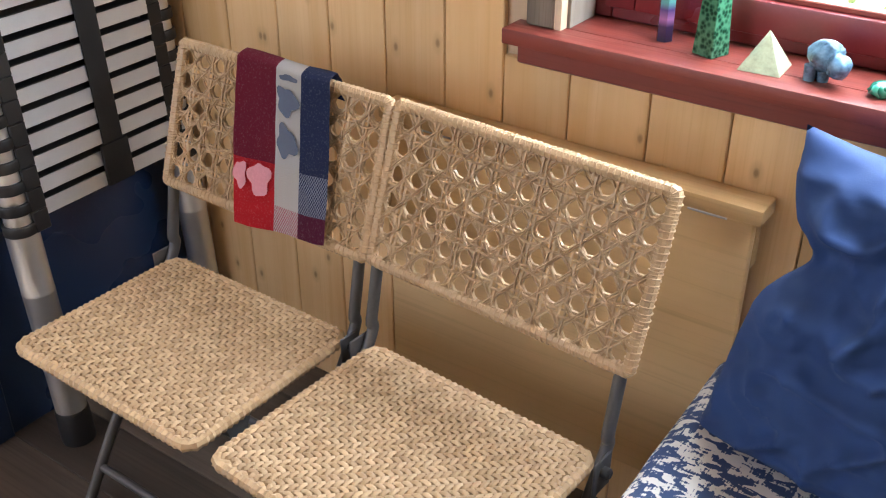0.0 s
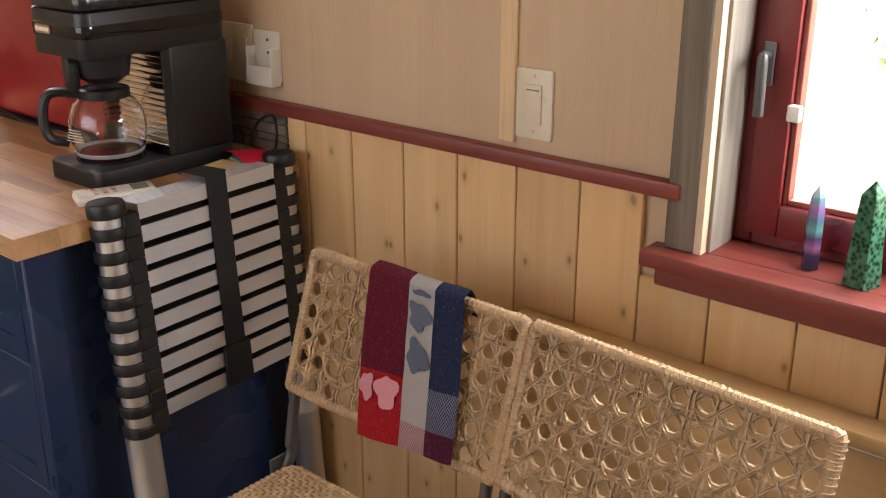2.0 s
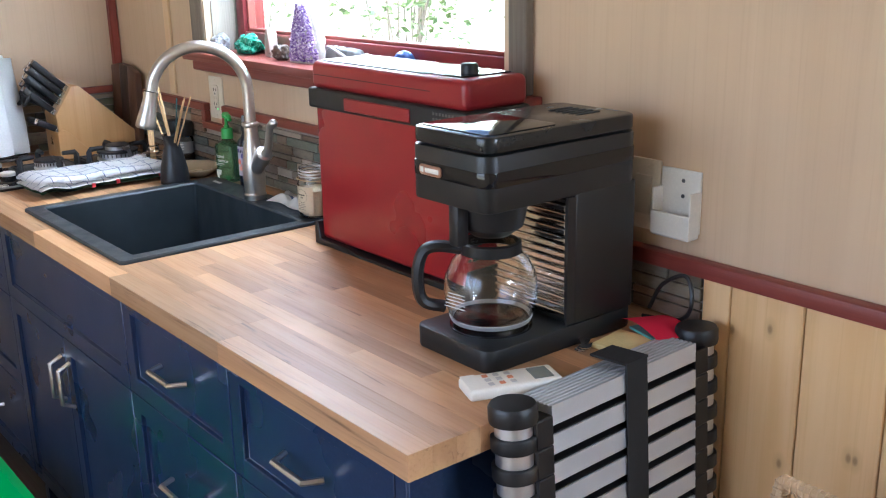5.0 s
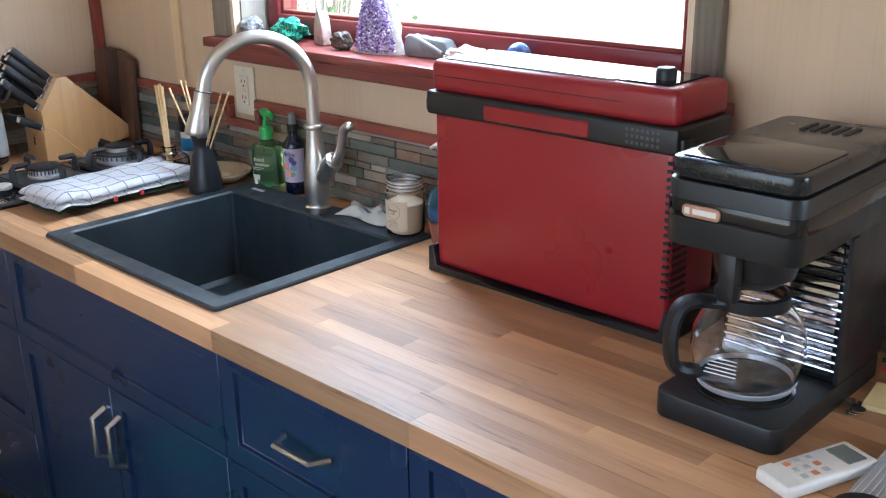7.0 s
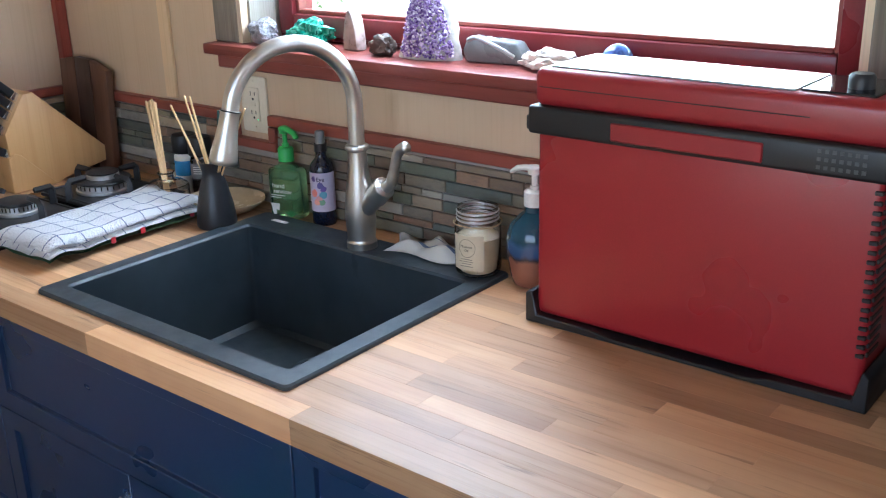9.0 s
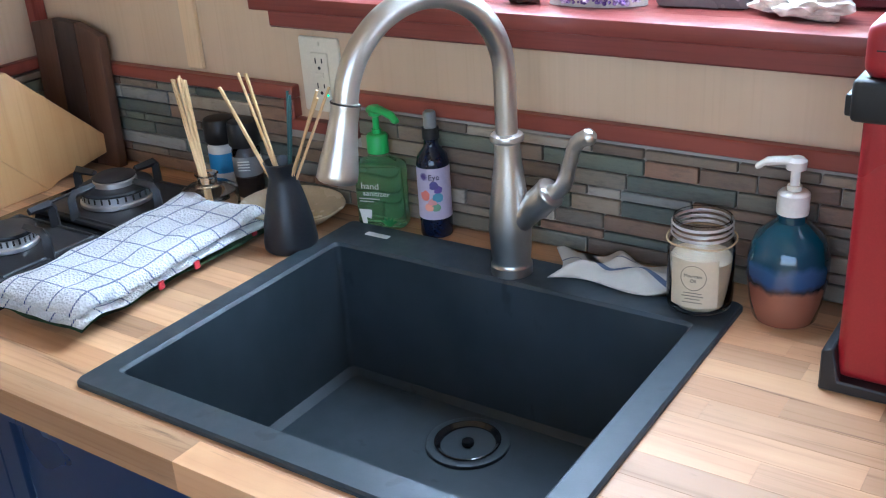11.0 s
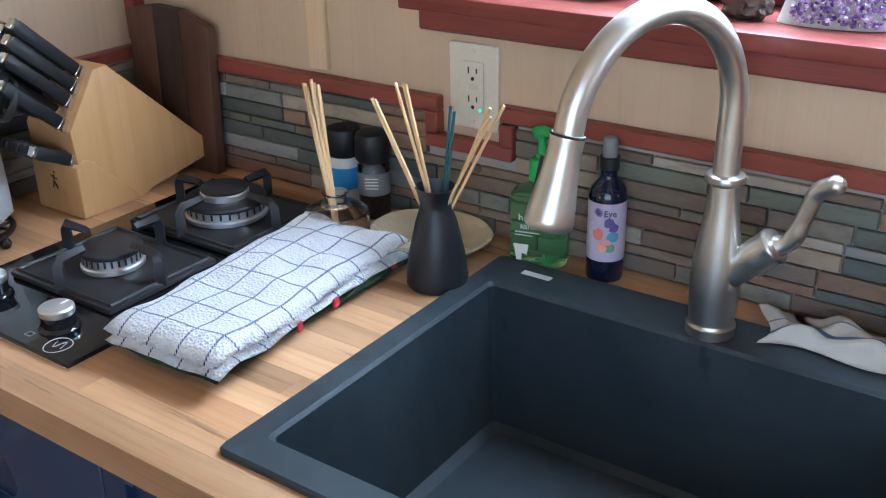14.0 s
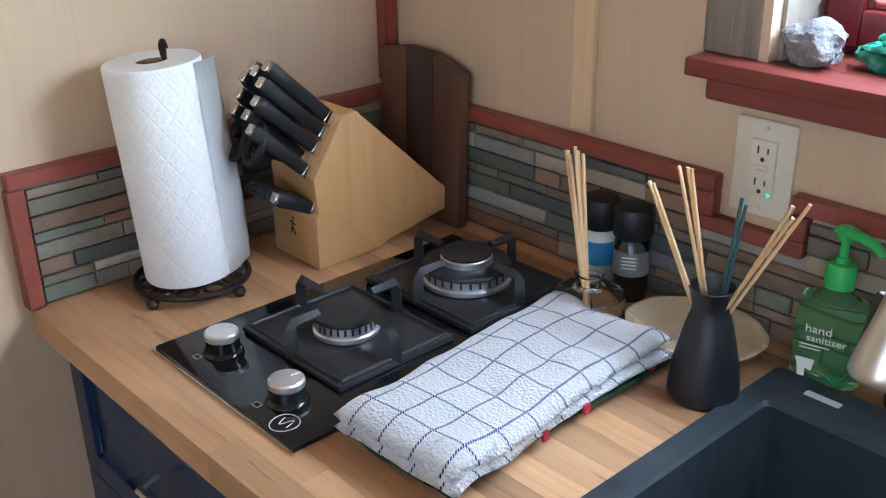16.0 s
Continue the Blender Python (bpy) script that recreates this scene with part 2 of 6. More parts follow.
_n = WICKER.noise((1, 1, 1), 90, 4)
WICKER.color(WICKER.mix(WICKER.mix((0.42, 0.28, 0.155), (0.60, 0.43, 0.255), _i), (0.30, 0.18, 0.08), WICKER.remap(_n, 0.55, 0.8, 0, 0.7)))
WICKER.bump(WICKER.noise((1, 1, 1), 420, 3), 0.35, 0.001)
WICKER = WICKER.m
# darkened straw for the sheet under the strands: their shade put into the colour
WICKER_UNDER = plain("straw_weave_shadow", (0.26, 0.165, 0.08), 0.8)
GLASS = glass("clear_glass")
PANE = glass("window_pane_glass", (0.98, 1.0, 0.99))
SLATE = Mat("slate_strip_tile", 0.45)
_r = SLATE.random()
_c = SLATE.ramp(_r, [(0.0, (0.070, 0.080, 0.080)), (0.16, (0.16, 0.175, 0.13)), (0.32, (0.17, 0.105, 0.07)), (0.48, (0.20, 0.205, 0.165)), (0.62, (0.29, 0.165, 0.10)), (0.74, (0.155, 0.12, 0.09)), (0.86, (0.34, 0.27, 0.19)), (0.94, (0.46, 0.44, 0.39)), (1.0, (0.085, 0.095, 0.095))])
_n = SLATE.noise((18, 18, 50), 2, 6, 0.65)
SLATE.color(SLATE.mix(SLATE.mix(_c, (0.05, 0.05, 0.047), SLATE.remap(_n, 0.52, 0.78, 0, 0.6)), (0.20, 0.13, 0.08), SLATE.remap(SLATE.noise((9, 9, 14), 1.5, 4), 0.58, 0.75, 0, 0.45)))
SLATE.rough(SLATE.remap(_n, 0.3, 0.7, 0.32, 0.6)).bump(_n, 0.6, 0.003)
SLATE = SLATE.m
GROUT = plain("grey_grout", (0.36, 0.33, 0.29), 0.9, bump=0.4)

# ---------------------------------------------------------------- mesh builders


def box(x0, x1, y0, y1, z0, z1, bevel=0.0, seg=1):
    bm = bmesh.new()
    bmesh.ops.create_cube(bm, size=1, matrix=Matrix.Translation(((x0 + x1) / 2, (y0 + y1) / 2, (z0 + z1) / 2)) @ Matrix.Diagonal((x1 - x0, y1 - y0, z1 - z0, 1)))
    if bevel:
        bmesh.ops.bevel(bm, geom=bm.edges[:], offset=bevel, segments=seg, affect="EDGES", profile=0.5)
    return bm


def moved(bm, m):
    bm.transform(m)
    return bm


def joined(*parts):
    out = bmesh.new()
    for p in parts:
        tmp = bpy.data.meshes.new("tmp")
        p.to_mesh(tmp)
        p.free()
        out.from_mesh(tmp)
        bpy.data.meshes.remove(tmp)
    return out


def lathe(profile, seg=36):
    """Turns a profile of (radius, height) round z; radius 0 closes an end."""
    bm = bmesh.new()
    rings = []
    for r, z in profile:
        if r < 1e-6:
            rings.append([bm.verts.new((0, 0, z))])
        else:
            rings.append([bm.verts.new((r * math.cos(2 * math.pi * i / seg), r * math.sin(2 * math.pi * i / seg), z)) for i in range(seg)])
    for a, b in zip(rings, rings[1:]):
        for i in range(seg):
            j = (i + 1) % seg
            q = [a[i % len(a)], a[j % len(a)], b[j % len(b)], b[i % len(b)]]
            q = list(dict.fromkeys(q))
            if len(q) > 2:
                bm.faces.new(q)
    bmesh.ops.recalc_face_normals(bm, faces=bm.faces[:])
    return bm


def tube(points, r, seg=10, closed=False, flat=1.0):
    """A tube along points; r is one radius or one per point; flat squeezes it across."""
    pts = [Vector(p) for p in points]
    n = len(pts)
    rs = [r] * n if isinstance(r, (int, float)) else list(r)
    bm = bmesh.new()
    rings, side = [], None
    for i, p in enumerate(pts):
        a = pts[i - 1] if (i or closed) else p
        b = pts[(i + 1) % n] if (i < n - 1 or closed) else p
        d = (b - a).normalized()
        if side is None:
            side = d.cross(Vector((0, 0, 1)) if abs(d.z) < 0.9 else Vector((1, 0, 0))).normalized()
        side = (side - d * side.dot(d)).normalized()
        up = d.cross(side)
        rings.append([bm.verts.new(p + rs[i] * (math.cos(t) * side + flat * math.sin(t) * up)) for t in (2 * math.pi * k / seg for k in range(seg))])
    for i in range(n if closed else n - 1):
        a, b = rings[i], rings[(i + 1) % n]
        for k in range(seg):
            bm.faces.new((a[k], a[(k + 1) % seg], b[(k + 1) % seg], b[k]))
    if not closed:
        bm.faces.new(rings[0][::-1])
        bm.faces.new(rings[-1])
    bmesh.ops.recalc_face_normals(bm, faces=bm.faces[:])
    return bm


def curve(points, steps=8):
    """A smooth line through points (Catmull-Rom)."""
    p = [Vector(q) for q in points]
    p = [2 * p[0] - p[1], *p, 2 * p[-1] - p[-2]]
    out = []
    for a, b, c, d in zip(p, p[1:], p[2:], p[3:]):
        for i in range(steps):
            t = i / steps
            out.append(0.5 * (2 * b + (c - a) * t + (2 * a - 5 * b + 4 * c - d) * t * t + (3 * b - a - 3 * c + d) * t ** 3))
    return out + [p[-2]]


def prism(outline, depth, axis="y"):
    """An outline of (u, v) drawn out: axis y gives x=u, z=v; axis z gives x=u, y=v; axis x gives y=u, z=v."""
    put = {"y": lambda u, v, d: (u, d, v), "z": lambda u, v, d: (u, v, d), "x": lambda u, v, d: (d, u, v)}[axis]
    bm = bmesh.new()
    a = [bm.verts.new(put(u, v, 0)) for u, v in outline]
    b = [bm.verts.new(put(u, v, depth)) for u, v in outline]
    bm.faces.new(a)
    bm.faces.new(b[::-1])
    for i in range(len(a)):
        j = (i + 1) % len(a)
        bm.faces.new((a[i], b[i], b[j], a[j]))
    bmesh.ops.recalc_face_normals(bm, faces=bm.faces[:])
    return bm


def round_rect(x0, x1, y0, y1, r, n=5):
    out = []
    for cx, cy, a0 in ((x1 - r, y1 - r, 0), (x0 + r, y1 - r, 90), (x0 + r, y0 + r, 180), (x1 - r, y0 + r, 270)):
        for i in range(n + 1):
            a = radians(a0 + 90 * i / n)
            out.append((cx + r * math.cos(a), cy + r * math.sin(a)))
    return out


def bevelled(bm, w, seg=2, angle=35):
    e = [e for e in bm.edges if len(e.link_faces) == 2 and e.calc_face_angle(0) > radians(angle)]
    bmesh.ops.bevel(bm, geom=e, offset=w, segments=seg, affect="EDGES", profile=0.5)
    return bm


def rock(size, seed, rough=0.25, sub=4, sharp=1.0):
    bm = bmesh.new()
    bmesh.ops.create_icosphere(bm, subdivisions=sub, radius=1)
    for v in bm.verts:
        n = v.co.normalized()
        d = 1 + rough * (noise.noise(n * 1.4 + Vector((seed * 7.3, 0, 0))) + 0.5 * sharp * noise.noise(n * 3.7 + Vector((0, seed * 3.1, 0))) + 0.25 * sharp * noise.noise(n * 9 + Vector((0, 0, seed))))
        v.co = Vector((n.x * size[0], n.y * size[1], n.z * size[2])) * d
    low = min(v.co.z for v in bm.verts)
    cut = low + 0.15 * size[2]
    for v in bm.verts:
        v.co.z = max(v.co.z, cut) - cut
    return bm


def sheet(nx, ny, place):
    """A grid of faces at place(u, v), u and v from 0 to 1."""
    bm = bmesh.new()
    vs = [[bm.verts.new(place(i / nx, j / ny)) for i in range(nx + 1)] for j in range(ny + 1)]
    for j in range(ny):
        for i in range(nx):
            bm.faces.new((vs[j][i], vs[j][i + 1], vs[j + 1][i + 1], vs[j + 1][i]))
    return bm


def as_mesh(name, bm, material, smooth=40):
    me = bpy.data.meshes.new(name)
    bm.to_mesh(me)
    bm.free()
    for m in material if isinstance(material, (list, tuple)) else [material]:
        me.materials.append(m)
    if smooth:
        me.polygons.foreach_set("use_smooth", [True] * len(me.polygons))
        me.set_sharp_from_angle(angle=radians(smooth))
    return me


def part(name, bm, material, parent, label="", smooth=40):
    ob = new(name, as_mesh(name, bm, material, smooth))
    ob.parent = parent
    return tagged(ob, label)


def piece(name, me, parent, m):
    ob = new(name, me)
    ob.parent = parent
    ob.matrix_basis = m
    return ob


def thing(name, at, label, category, rz=0.0, group=""):
    ob = new(name)
    ob.empty_display_size = 0.05
    ob.matrix_basis = pose(*at, 0, 0, rz)
    return tagged(ob, label, category, group)


def single(name, bm, material, at, label, category, rz=0.0, group="", smooth=40):
    ob = new(name, as_mesh(name, bm, material, smooth))
    ob.matrix_basis = pose(*at, 0, 0, rz)
    return tagged(ob, label, category, group)


def setting(name, bm, material, label, smooth=0, category="structure"):
    ob = new(name, as_mesh(name, bm, material, smooth))
    return tagged(ob, label, category, "", "structure")


def letters(text, size, material, name="lettering", depth=0.0004):
    """Text as a flat mesh in its own x-y plane, centred."""
    cu = bpy.data.curves.new(name, "FONT")
    cu.body, cu.size, cu.align_x, cu.align_y, cu.extrude = text, size, "CENTER", "CENTER", depth
    tmp = bpy.data.objects.new(name, cu)
    scene.collection.objects.link(tmp)
    me = bpy.data.meshes.new_from_object(tmp)
    bpy.data.objects.remove(tmp)
    me.materials.clear()
    me.materials.append(material)
    return me


# ---------------------------------------------------------------- the room
# x runs along the north wall from the kitchen end, y = 0 is its face, the floor is z = 0
XE, YS, TOP = 5.2, -2.3, 2.3
TH = 0.16
W1 = (0.70, 1.940, 1.232, 1.97)     # kitchen window opening: x, x, z, z
W2 = (3.358, 4.40, 0.893, 1.73)       # window over the bench


def wall_panels(x0, x1, z0, z1, holes, y0, y1):
    xs = sorted({x0, x1, *(v for h in holes for v in h[:2])})
    out = []
    for a, b in zip(xs, xs[1:]):
        hole = [h for h in holes if h[0] <= a and b <= h[1]]
        if hole:
            out += [box(a, b, y0, y1, z0, hole[0][2]), box(a, b, y0, y1, hole[0][3], z1)]
        else:
            out.append(box(a, b, y0, y1, z0, z1))
    bm = joined(*out)
    bmesh.ops.remove_doubles(bm, verts=bm.verts[:], dist=0.0001)
    return bm


wall_north = setting("wall_north", wall_panels(-TH, XE, 0, TOP, [W1, W2], 0, TH), PLYWOOD, "tan birch plywood wall with two windows")
wall_west = setting("wall_west", box(-TH, 0, YS, 0, 0, TOP), PLYWOOD, "tan birch plywood end wall")
wall_east = setting("wall_east", box(XE, XE + TH, YS - TH, TH, 0, TOP), PLYWOOD, "tan birch plywood end wall")
wall_south = setting("wall_south", wall_panels(-TH, XE, 0, TOP, [(1.2, 3.2, 1.0, 2.1)], YS - TH, YS), PLYWOOD, "tan birch plywood wall with a wide opening")
ceiling = setting("ceiling", box(-TH, XE + TH, YS - TH, TH, TOP, TOP + 0.1), PLYWOOD, "tan plywood ceiling")
floor = setting("floor", box(-TH, XE + TH, YS - TH, TH, -0.12, -0.014), GAP_SHADE, "dark brown plank floor")
corner_trim = setting("corner_trim", box(0.001, 0.028, -0.028, -0.001, 1.11, TOP, 0.004), REDWOOD_V, "red-brown stained corner moulding", 40, "trim")
for n, (a, b) in enumerate(((0.402, 0.439), (2.958, 2.991))):
    setting(f"batten_{n + 1}", box(a, b, -0.009, 0, 1.11 if n == 0 else 1.035, TOP, 0.002), BATTEN, "narrow pale pine batten on the plywood", 40, "trim")
chair_rail = setting("chair_rail", bevelled(box(2.10, 3.318, -0.028, 0, 0.999, 1.026), 0.004, 2), REDWOOD, "red stained wooden chair rail", 40, "trim")

# slate backsplash: backing of grout, red trim above, stepping down round the outlet
grout_n = setting("backsplash_grout_north", joined(box(0.006, 0.622, -0.006, 0, 0.912, 1.082), box(0.622, 0.775, -0.006, 0, 0.912, 1.032), box(0.775, 2.10, -0.006, 0, 0.912, 1.086), box(2.10, 2.412, -0.006, 0, 0.912, 1.002)), GROUT, "grey grout bed of the slate backsplash")
grout_w = setting("backsplash_grout_west", box(0, 0.006, -0.632, -0.006, 0.912, 1.082), GROUT, "grey grout bed of the slate backsplash")
for n, dims in enumerate(((0.03, 0.648, 1.082, 1.104), (0.626, 0.648, 1.050, 1.082), (0.626, 0.772, 1.030, 1.050), (0.750, 0.772, 1.050, 1.082), (0.750, 2.10, 1.084, 1.107))):
    setting(f"tile_trim_{n + 1}", bevelled(box(dims[0], dims[1], -0.021 + 0.001 * n, 0, dims[2], dims[3]), 0.002, 1), REDTRIM, "red-brown wooden strip edging the tiles", 40, "trim")
setting("tile_trim_west", joined(bevelled(box(0, 0.02, -0.652, -0.022, 1.082, 1.104), 0.002, 1), bevelled(box(0, 0.021, -0.655, -0.632, 0.912, 1.082), 0.002, 1)), REDTRIM, "red-brown wooden strip edging the tiles", 40, "trim")


def window(name, w, depth, label, handle, sill_t=0.026, apron_h=0.035, sash_in=0.028, sash_up=0.022, s=0.052, casing=0.062):
    """A dark red inward-opening window set deep in its opening, weathered grey casing round it."""
    x0, x1, z0, z1 = w
    win = thing(name, (0, 0, 0), label, "window")
    win["kind"] = "structure"
    y = depth
    zs = z0 + sill_t
    rings = joined(box(x0, x0 + 0.035, y, y + 0.07, zs, z1), box(x1 - 0.035, x1, y, y + 0.07, zs, z1), box(x0 + 0.035, x1 - 0.035, y, y + 0.07, zs, zs + 0.03), box(x0 + 0.035, x1 - 0.035, y, y + 0.07, z1 - 0.035, z1))
    part("window_frame", bevelled(rings, 0.003, 1), REDFRAME, win)
    a0, a1, b0, b1 = x0 + sash_in, x1 - sash_in, zs + sash_up, z1 - 0.028
    sash = joined(box(a0, a0 + s, y - 0.014, y + 0.05, b0, b1), box(a1 - s, a1, y - 0.014, y + 0.05, b0, b1), box(a0 + s, a1 - s, y - 0.014, y + 0.05, b0, b0 + s), box(a0 + s, a1 - s, y - 0.014, y + 0.05, b1 - s, b1))
    part("sash", bevelled(sash, 0.004, 2), REDFRAME, win)
    bead = joined(box(a0 + s, a0 + s + 0.009, y - 0.004, y + 0.02, b0 + s, b1 - s), box(a1 - s - 0.009, a1 - s, y - 0.004, y + 0.02, b0 + s, b1 - s), box(a0 + s + 0.009, a1 - s - 0.009, y - 0.004, y + 0.02, b0 + s, b0 + s + 0.009), box(a0 + s + 0.009, a1 - s - 0.009, y - 0.004, y + 0.02, b1 - s - 0.009, b1 - s))
    part("glazing_bead", bevelled(bead, 0.002, 1), REDWOOD, win, "lighter red glazing bead")
    pane = part("pane", box(a0 + s, a1 - s, y + 0.021, y + 0.025, b0 + s, b1 - s), PANE, win, "clear window glass", 0)
    pane.visible_shadow = False
    for side, (c0, c1, e0, e1) in (("l", (x0 - casing, x0 - 0.012, x0 - 0.012, x0)), ("r", (x1 + 0.012, x1 + 0.062, x1, x1 + 0.012))):
        part("casing_board", bevelled(box(c0, c1, -0.022, 0, zs, z1 + 0.05), 0.003, 1), BARN, win, "weathered grey barn wood casing")
        part("casing_edge", box(e0, e1, -0.019, 0, zs, z1 + 0.03), EDGEWOOD, win, "pale sawn edge of the casing")
    for j0, j1 in ((x0 - 0.004, x0 + 0.006), (x1 - 0.006, x1 + 0.004)):
        part("jamb_lining", box(j0, j1, 0.001, y, zs, z1), BARN_H, win, "weathered grey jamb board")
    part("head_casing", bevelled(box(x0 - 0.062, x1 + 0.062, -0.024, 0, z1 + 0.05, z1 + 0.11), 0.003, 1), BARN, win, "weathered grey barn wood casing")
    sill = part("window_sill", bevelled(box(x0 - 0.085, x1 + 0.085, -0.058, 0.0, z0, zs), 0.003, 2), REDWOOD, win, "red stained wooden sill board")
    part("sill_inner", box(x0 - 0.003, x1 + 0.003, 0.0, y + 0.012, z0 + 0.001, zs - 0.0005), REDWOOD, sill)
    part("apron", bevelled(box(x0 - 0.068, x1 + 0.068, -0.036, 0.0, z0 - apron_h, z0 - 0.001), 0.003, 1), REDWOOD, win, "red stained apron board")
    if handle:
        hx, hz, hy = a0 + 0.012, b0 + 0.255, y - 0.014
        h = part("window_handle", bevelled(box(hx - 0.009, hx + 0.009, hy - 0.008, hy, hz - 0.02, hz + 0.045), 0.003, 2), STEELGREY, win, "dark grey metal window handle")
        part("lever", tube(curve([(hx, hy - 0.008, hz + 0.025), (hx, hy - 0.026, hz + 0.028), (hx + 0.003, hy - 0.034, hz + 0.018), (hx + 0.003, hy - 0.032, hz - 0.03), (hx + 0.002, hy - 0.028, hz - 0.062)], 5), [0.006] * 8 + [0.008] * 13, 10), STEELGREY, h)
        part("latch_clip", bevelled(box(a0 + s - 0.004, a0 + s + 0.016, y - 0.02, y - 0.004, hz - 0.07, hz - 0.045), 0.003, 2), WHITEPLASTIC, win, "small white plastic clip")
    return win


window_1 = window("window_1", W1, 0.085, "dark red wooden window with red sill above the counter", False, 0.022, 0.030, 0.016, 0.012, 0.042, 0.086)
window_2 = window("window_2", W2, 0.085, "dark red wooden casement window with lever handle and red sill", True)

# outdoors: ground, shrubs and an added glowing backdrop beyond the glass
GRASS = plain("dry_pale_meadow", (0.34, 0.35, 0.24), 0.9, var=0.4, scale=2, bump=0.5, fine=60)
LEAFMAT = Mat("shrub_leaf", 0.5)
_i = LEAFMAT.node("ShaderNodeNewGeometry").outputs["Random Per Island"]
LEAFMAT.color(LEAFMAT.ramp(_i, [(0, (0.09, 0.15, 0.045)), (0.6, (0.13, 0.20, 0.07)), (1, (0.18, 0.25, 0.10))]))
LEAFMAT = LEAFMAT.m
BARK = plain("shrub_bark", (0.24, 0.20, 0.16), 0.9, var=0.3, bump=0.6, fine=80)
g = bmesh.new()
for a, b in (((-400, 0.4), (400, 500)), ((-400, -500), (400, -2.7))):
    g.faces.new([g.verts.new(p) for p in ((a[0], a[1], -0.6), (b[0], a[1], -0.6), (b[0], b[1], -0.6), (a[0], b[1], -0.6))])
ground = setting("ground", g, GRASS, "pale dry meadow outside the windows")


# emissive sheet, added to overexpose the view and strengthen window light and reflections
BACKDROP_GLOW = bpy.data.materials.new("glowing_backdrop")
BACKDROP_GLOW.use_nodes = True
_t = BACKDROP_GLOW.node_tree
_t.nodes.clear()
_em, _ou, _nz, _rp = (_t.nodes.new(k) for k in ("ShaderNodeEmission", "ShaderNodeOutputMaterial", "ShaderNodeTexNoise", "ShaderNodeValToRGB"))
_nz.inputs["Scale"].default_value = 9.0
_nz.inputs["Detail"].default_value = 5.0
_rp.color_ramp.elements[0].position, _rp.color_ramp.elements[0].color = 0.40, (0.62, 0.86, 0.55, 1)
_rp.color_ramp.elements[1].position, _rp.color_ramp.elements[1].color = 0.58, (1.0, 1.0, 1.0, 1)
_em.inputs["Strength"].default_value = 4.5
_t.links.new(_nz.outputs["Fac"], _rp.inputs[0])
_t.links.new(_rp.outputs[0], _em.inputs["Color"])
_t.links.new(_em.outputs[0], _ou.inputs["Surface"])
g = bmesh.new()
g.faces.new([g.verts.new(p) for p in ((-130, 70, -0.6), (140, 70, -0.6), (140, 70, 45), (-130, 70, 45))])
backdrop = setting("backdrop", g, BACKDROP_GLOW, "glowing white and pale green backdrop added beyond the windows")


def shrub(at, w, h, seed, count):
    rnd = random.Random(seed)
    s = thing("shrub", at, "leafy green shrub standing outside the window", "shrub", 0, "shrubs outside")
    stems, leaves = [], bmesh.new()
    tips = []
    for _ in range(9):
        a, l = rnd.uniform(0, 6.28), rnd.uniform(0.3, 1.0)
        tip = Vector((math.cos(a) * w * 0.5 * l, math.sin(a) * w * 0.35 * l, h * rnd.uniform(0.6, 1.0)))
        pts = curve([(0, 0, 0), tip * 0.45 + Vector((0, 0, 0.15 * h)), tip], 4)
        tips += pts[3:]
        stems.append(tube(pts, [0.013 * (1 - 0.8 * i / len(pts)) for i in range(len(pts))], 6))
    part("trunk", joined(*stems), BARK, s)
    for _ in range(count):
        c = rnd.choice(tips) + Vector((rnd.gauss(0, w * 0.09), rnd.gauss(0, w * 0.08), rnd.gauss(0, h * 0.08)))
        d = Vector((rnd.gauss(0, 1), rnd.gauss(0, 1), rnd.gauss(0, 0.5))).normalized()
        e = d.cross(Vector((rnd.gauss(0, 1), rnd.gauss(0, 1), rnd.gauss(0, 1)))).normalized()
        l = rnd.uniform(0.05, 0.11)
        k = d.cross(e) * l * 0.12
        leaves.faces.new([leaves.verts.new(q) for q in (c, c + d * l * 0.5 + e * l * 0.28 + k, c + d * l, c + d * l * 0.5 - e * l * 0.28 + k)])
    part("crown", leaves, LEAFMAT, s, "", 0)
    return s


for at, w, h, seed, count in (((3.9, 2.6, -0.6), 1.8, 2.0, 1, 900), ((5.4, 4.4, -0.6), 2.4, 2.4, 2, 900), ((-3.6, 3.8, -0.6), 2.6, 4.2, 3, 1600), ((-5.2, 5.2, -0.6), 3.0, 4.6, 4, 1600), ((-6.5, 4.0, -0.6), 2.8, 4.0, 6, 1400)):
    shrub(at, w, h, seed, count)

# ---------------------------------------------------------------- kitchen run: cabinets, worktop, sink, hob
CT = 0.91          # worktop height
YF = -0.648        # worktop front


def bar_handle(parent, x, z, upright, y=-0.618, length=0.115):
    """A faceted nickel bar pull on two posts."""
    l, r = length / 2, 0.0065
    if upright:
        pts = [(x, y, z - l), (x, y - 0.030, z - l + 0.014), (x, y - 0.030, z + l - 0.014), (x, y, z + l)]
    else:
        pts = [(x - l, y, z), (x - l + 0.014, y - 0.030, z), (x + l - 0.014, y - 0.030, z), (x + l, y, z)]
    return part("handle", tube(pts, r, 6, False, 0.85), NICKEL, parent, "brushed nickel bar handle")


def shaker(x0, x1, z0, z1, y=-0.598, t=0.02, rail=0.055):
    """A door or drawer front with a recessed middle panel."""
    g = 0.0015
    x0, x1, z0, z1 = x0 + g, x1 - g, z0 + g, z1 - g
    bm = box(x0, x1, y - t, y, z0, z1)
    front = [f for f in bm.faces if f.normal.y < -0.9]
    bmesh.ops.inset_region(bm, faces=front, thickness=rail)
    bmesh.ops.inset_region(bm, faces=front, thickness=0.0015, depth=0.0)
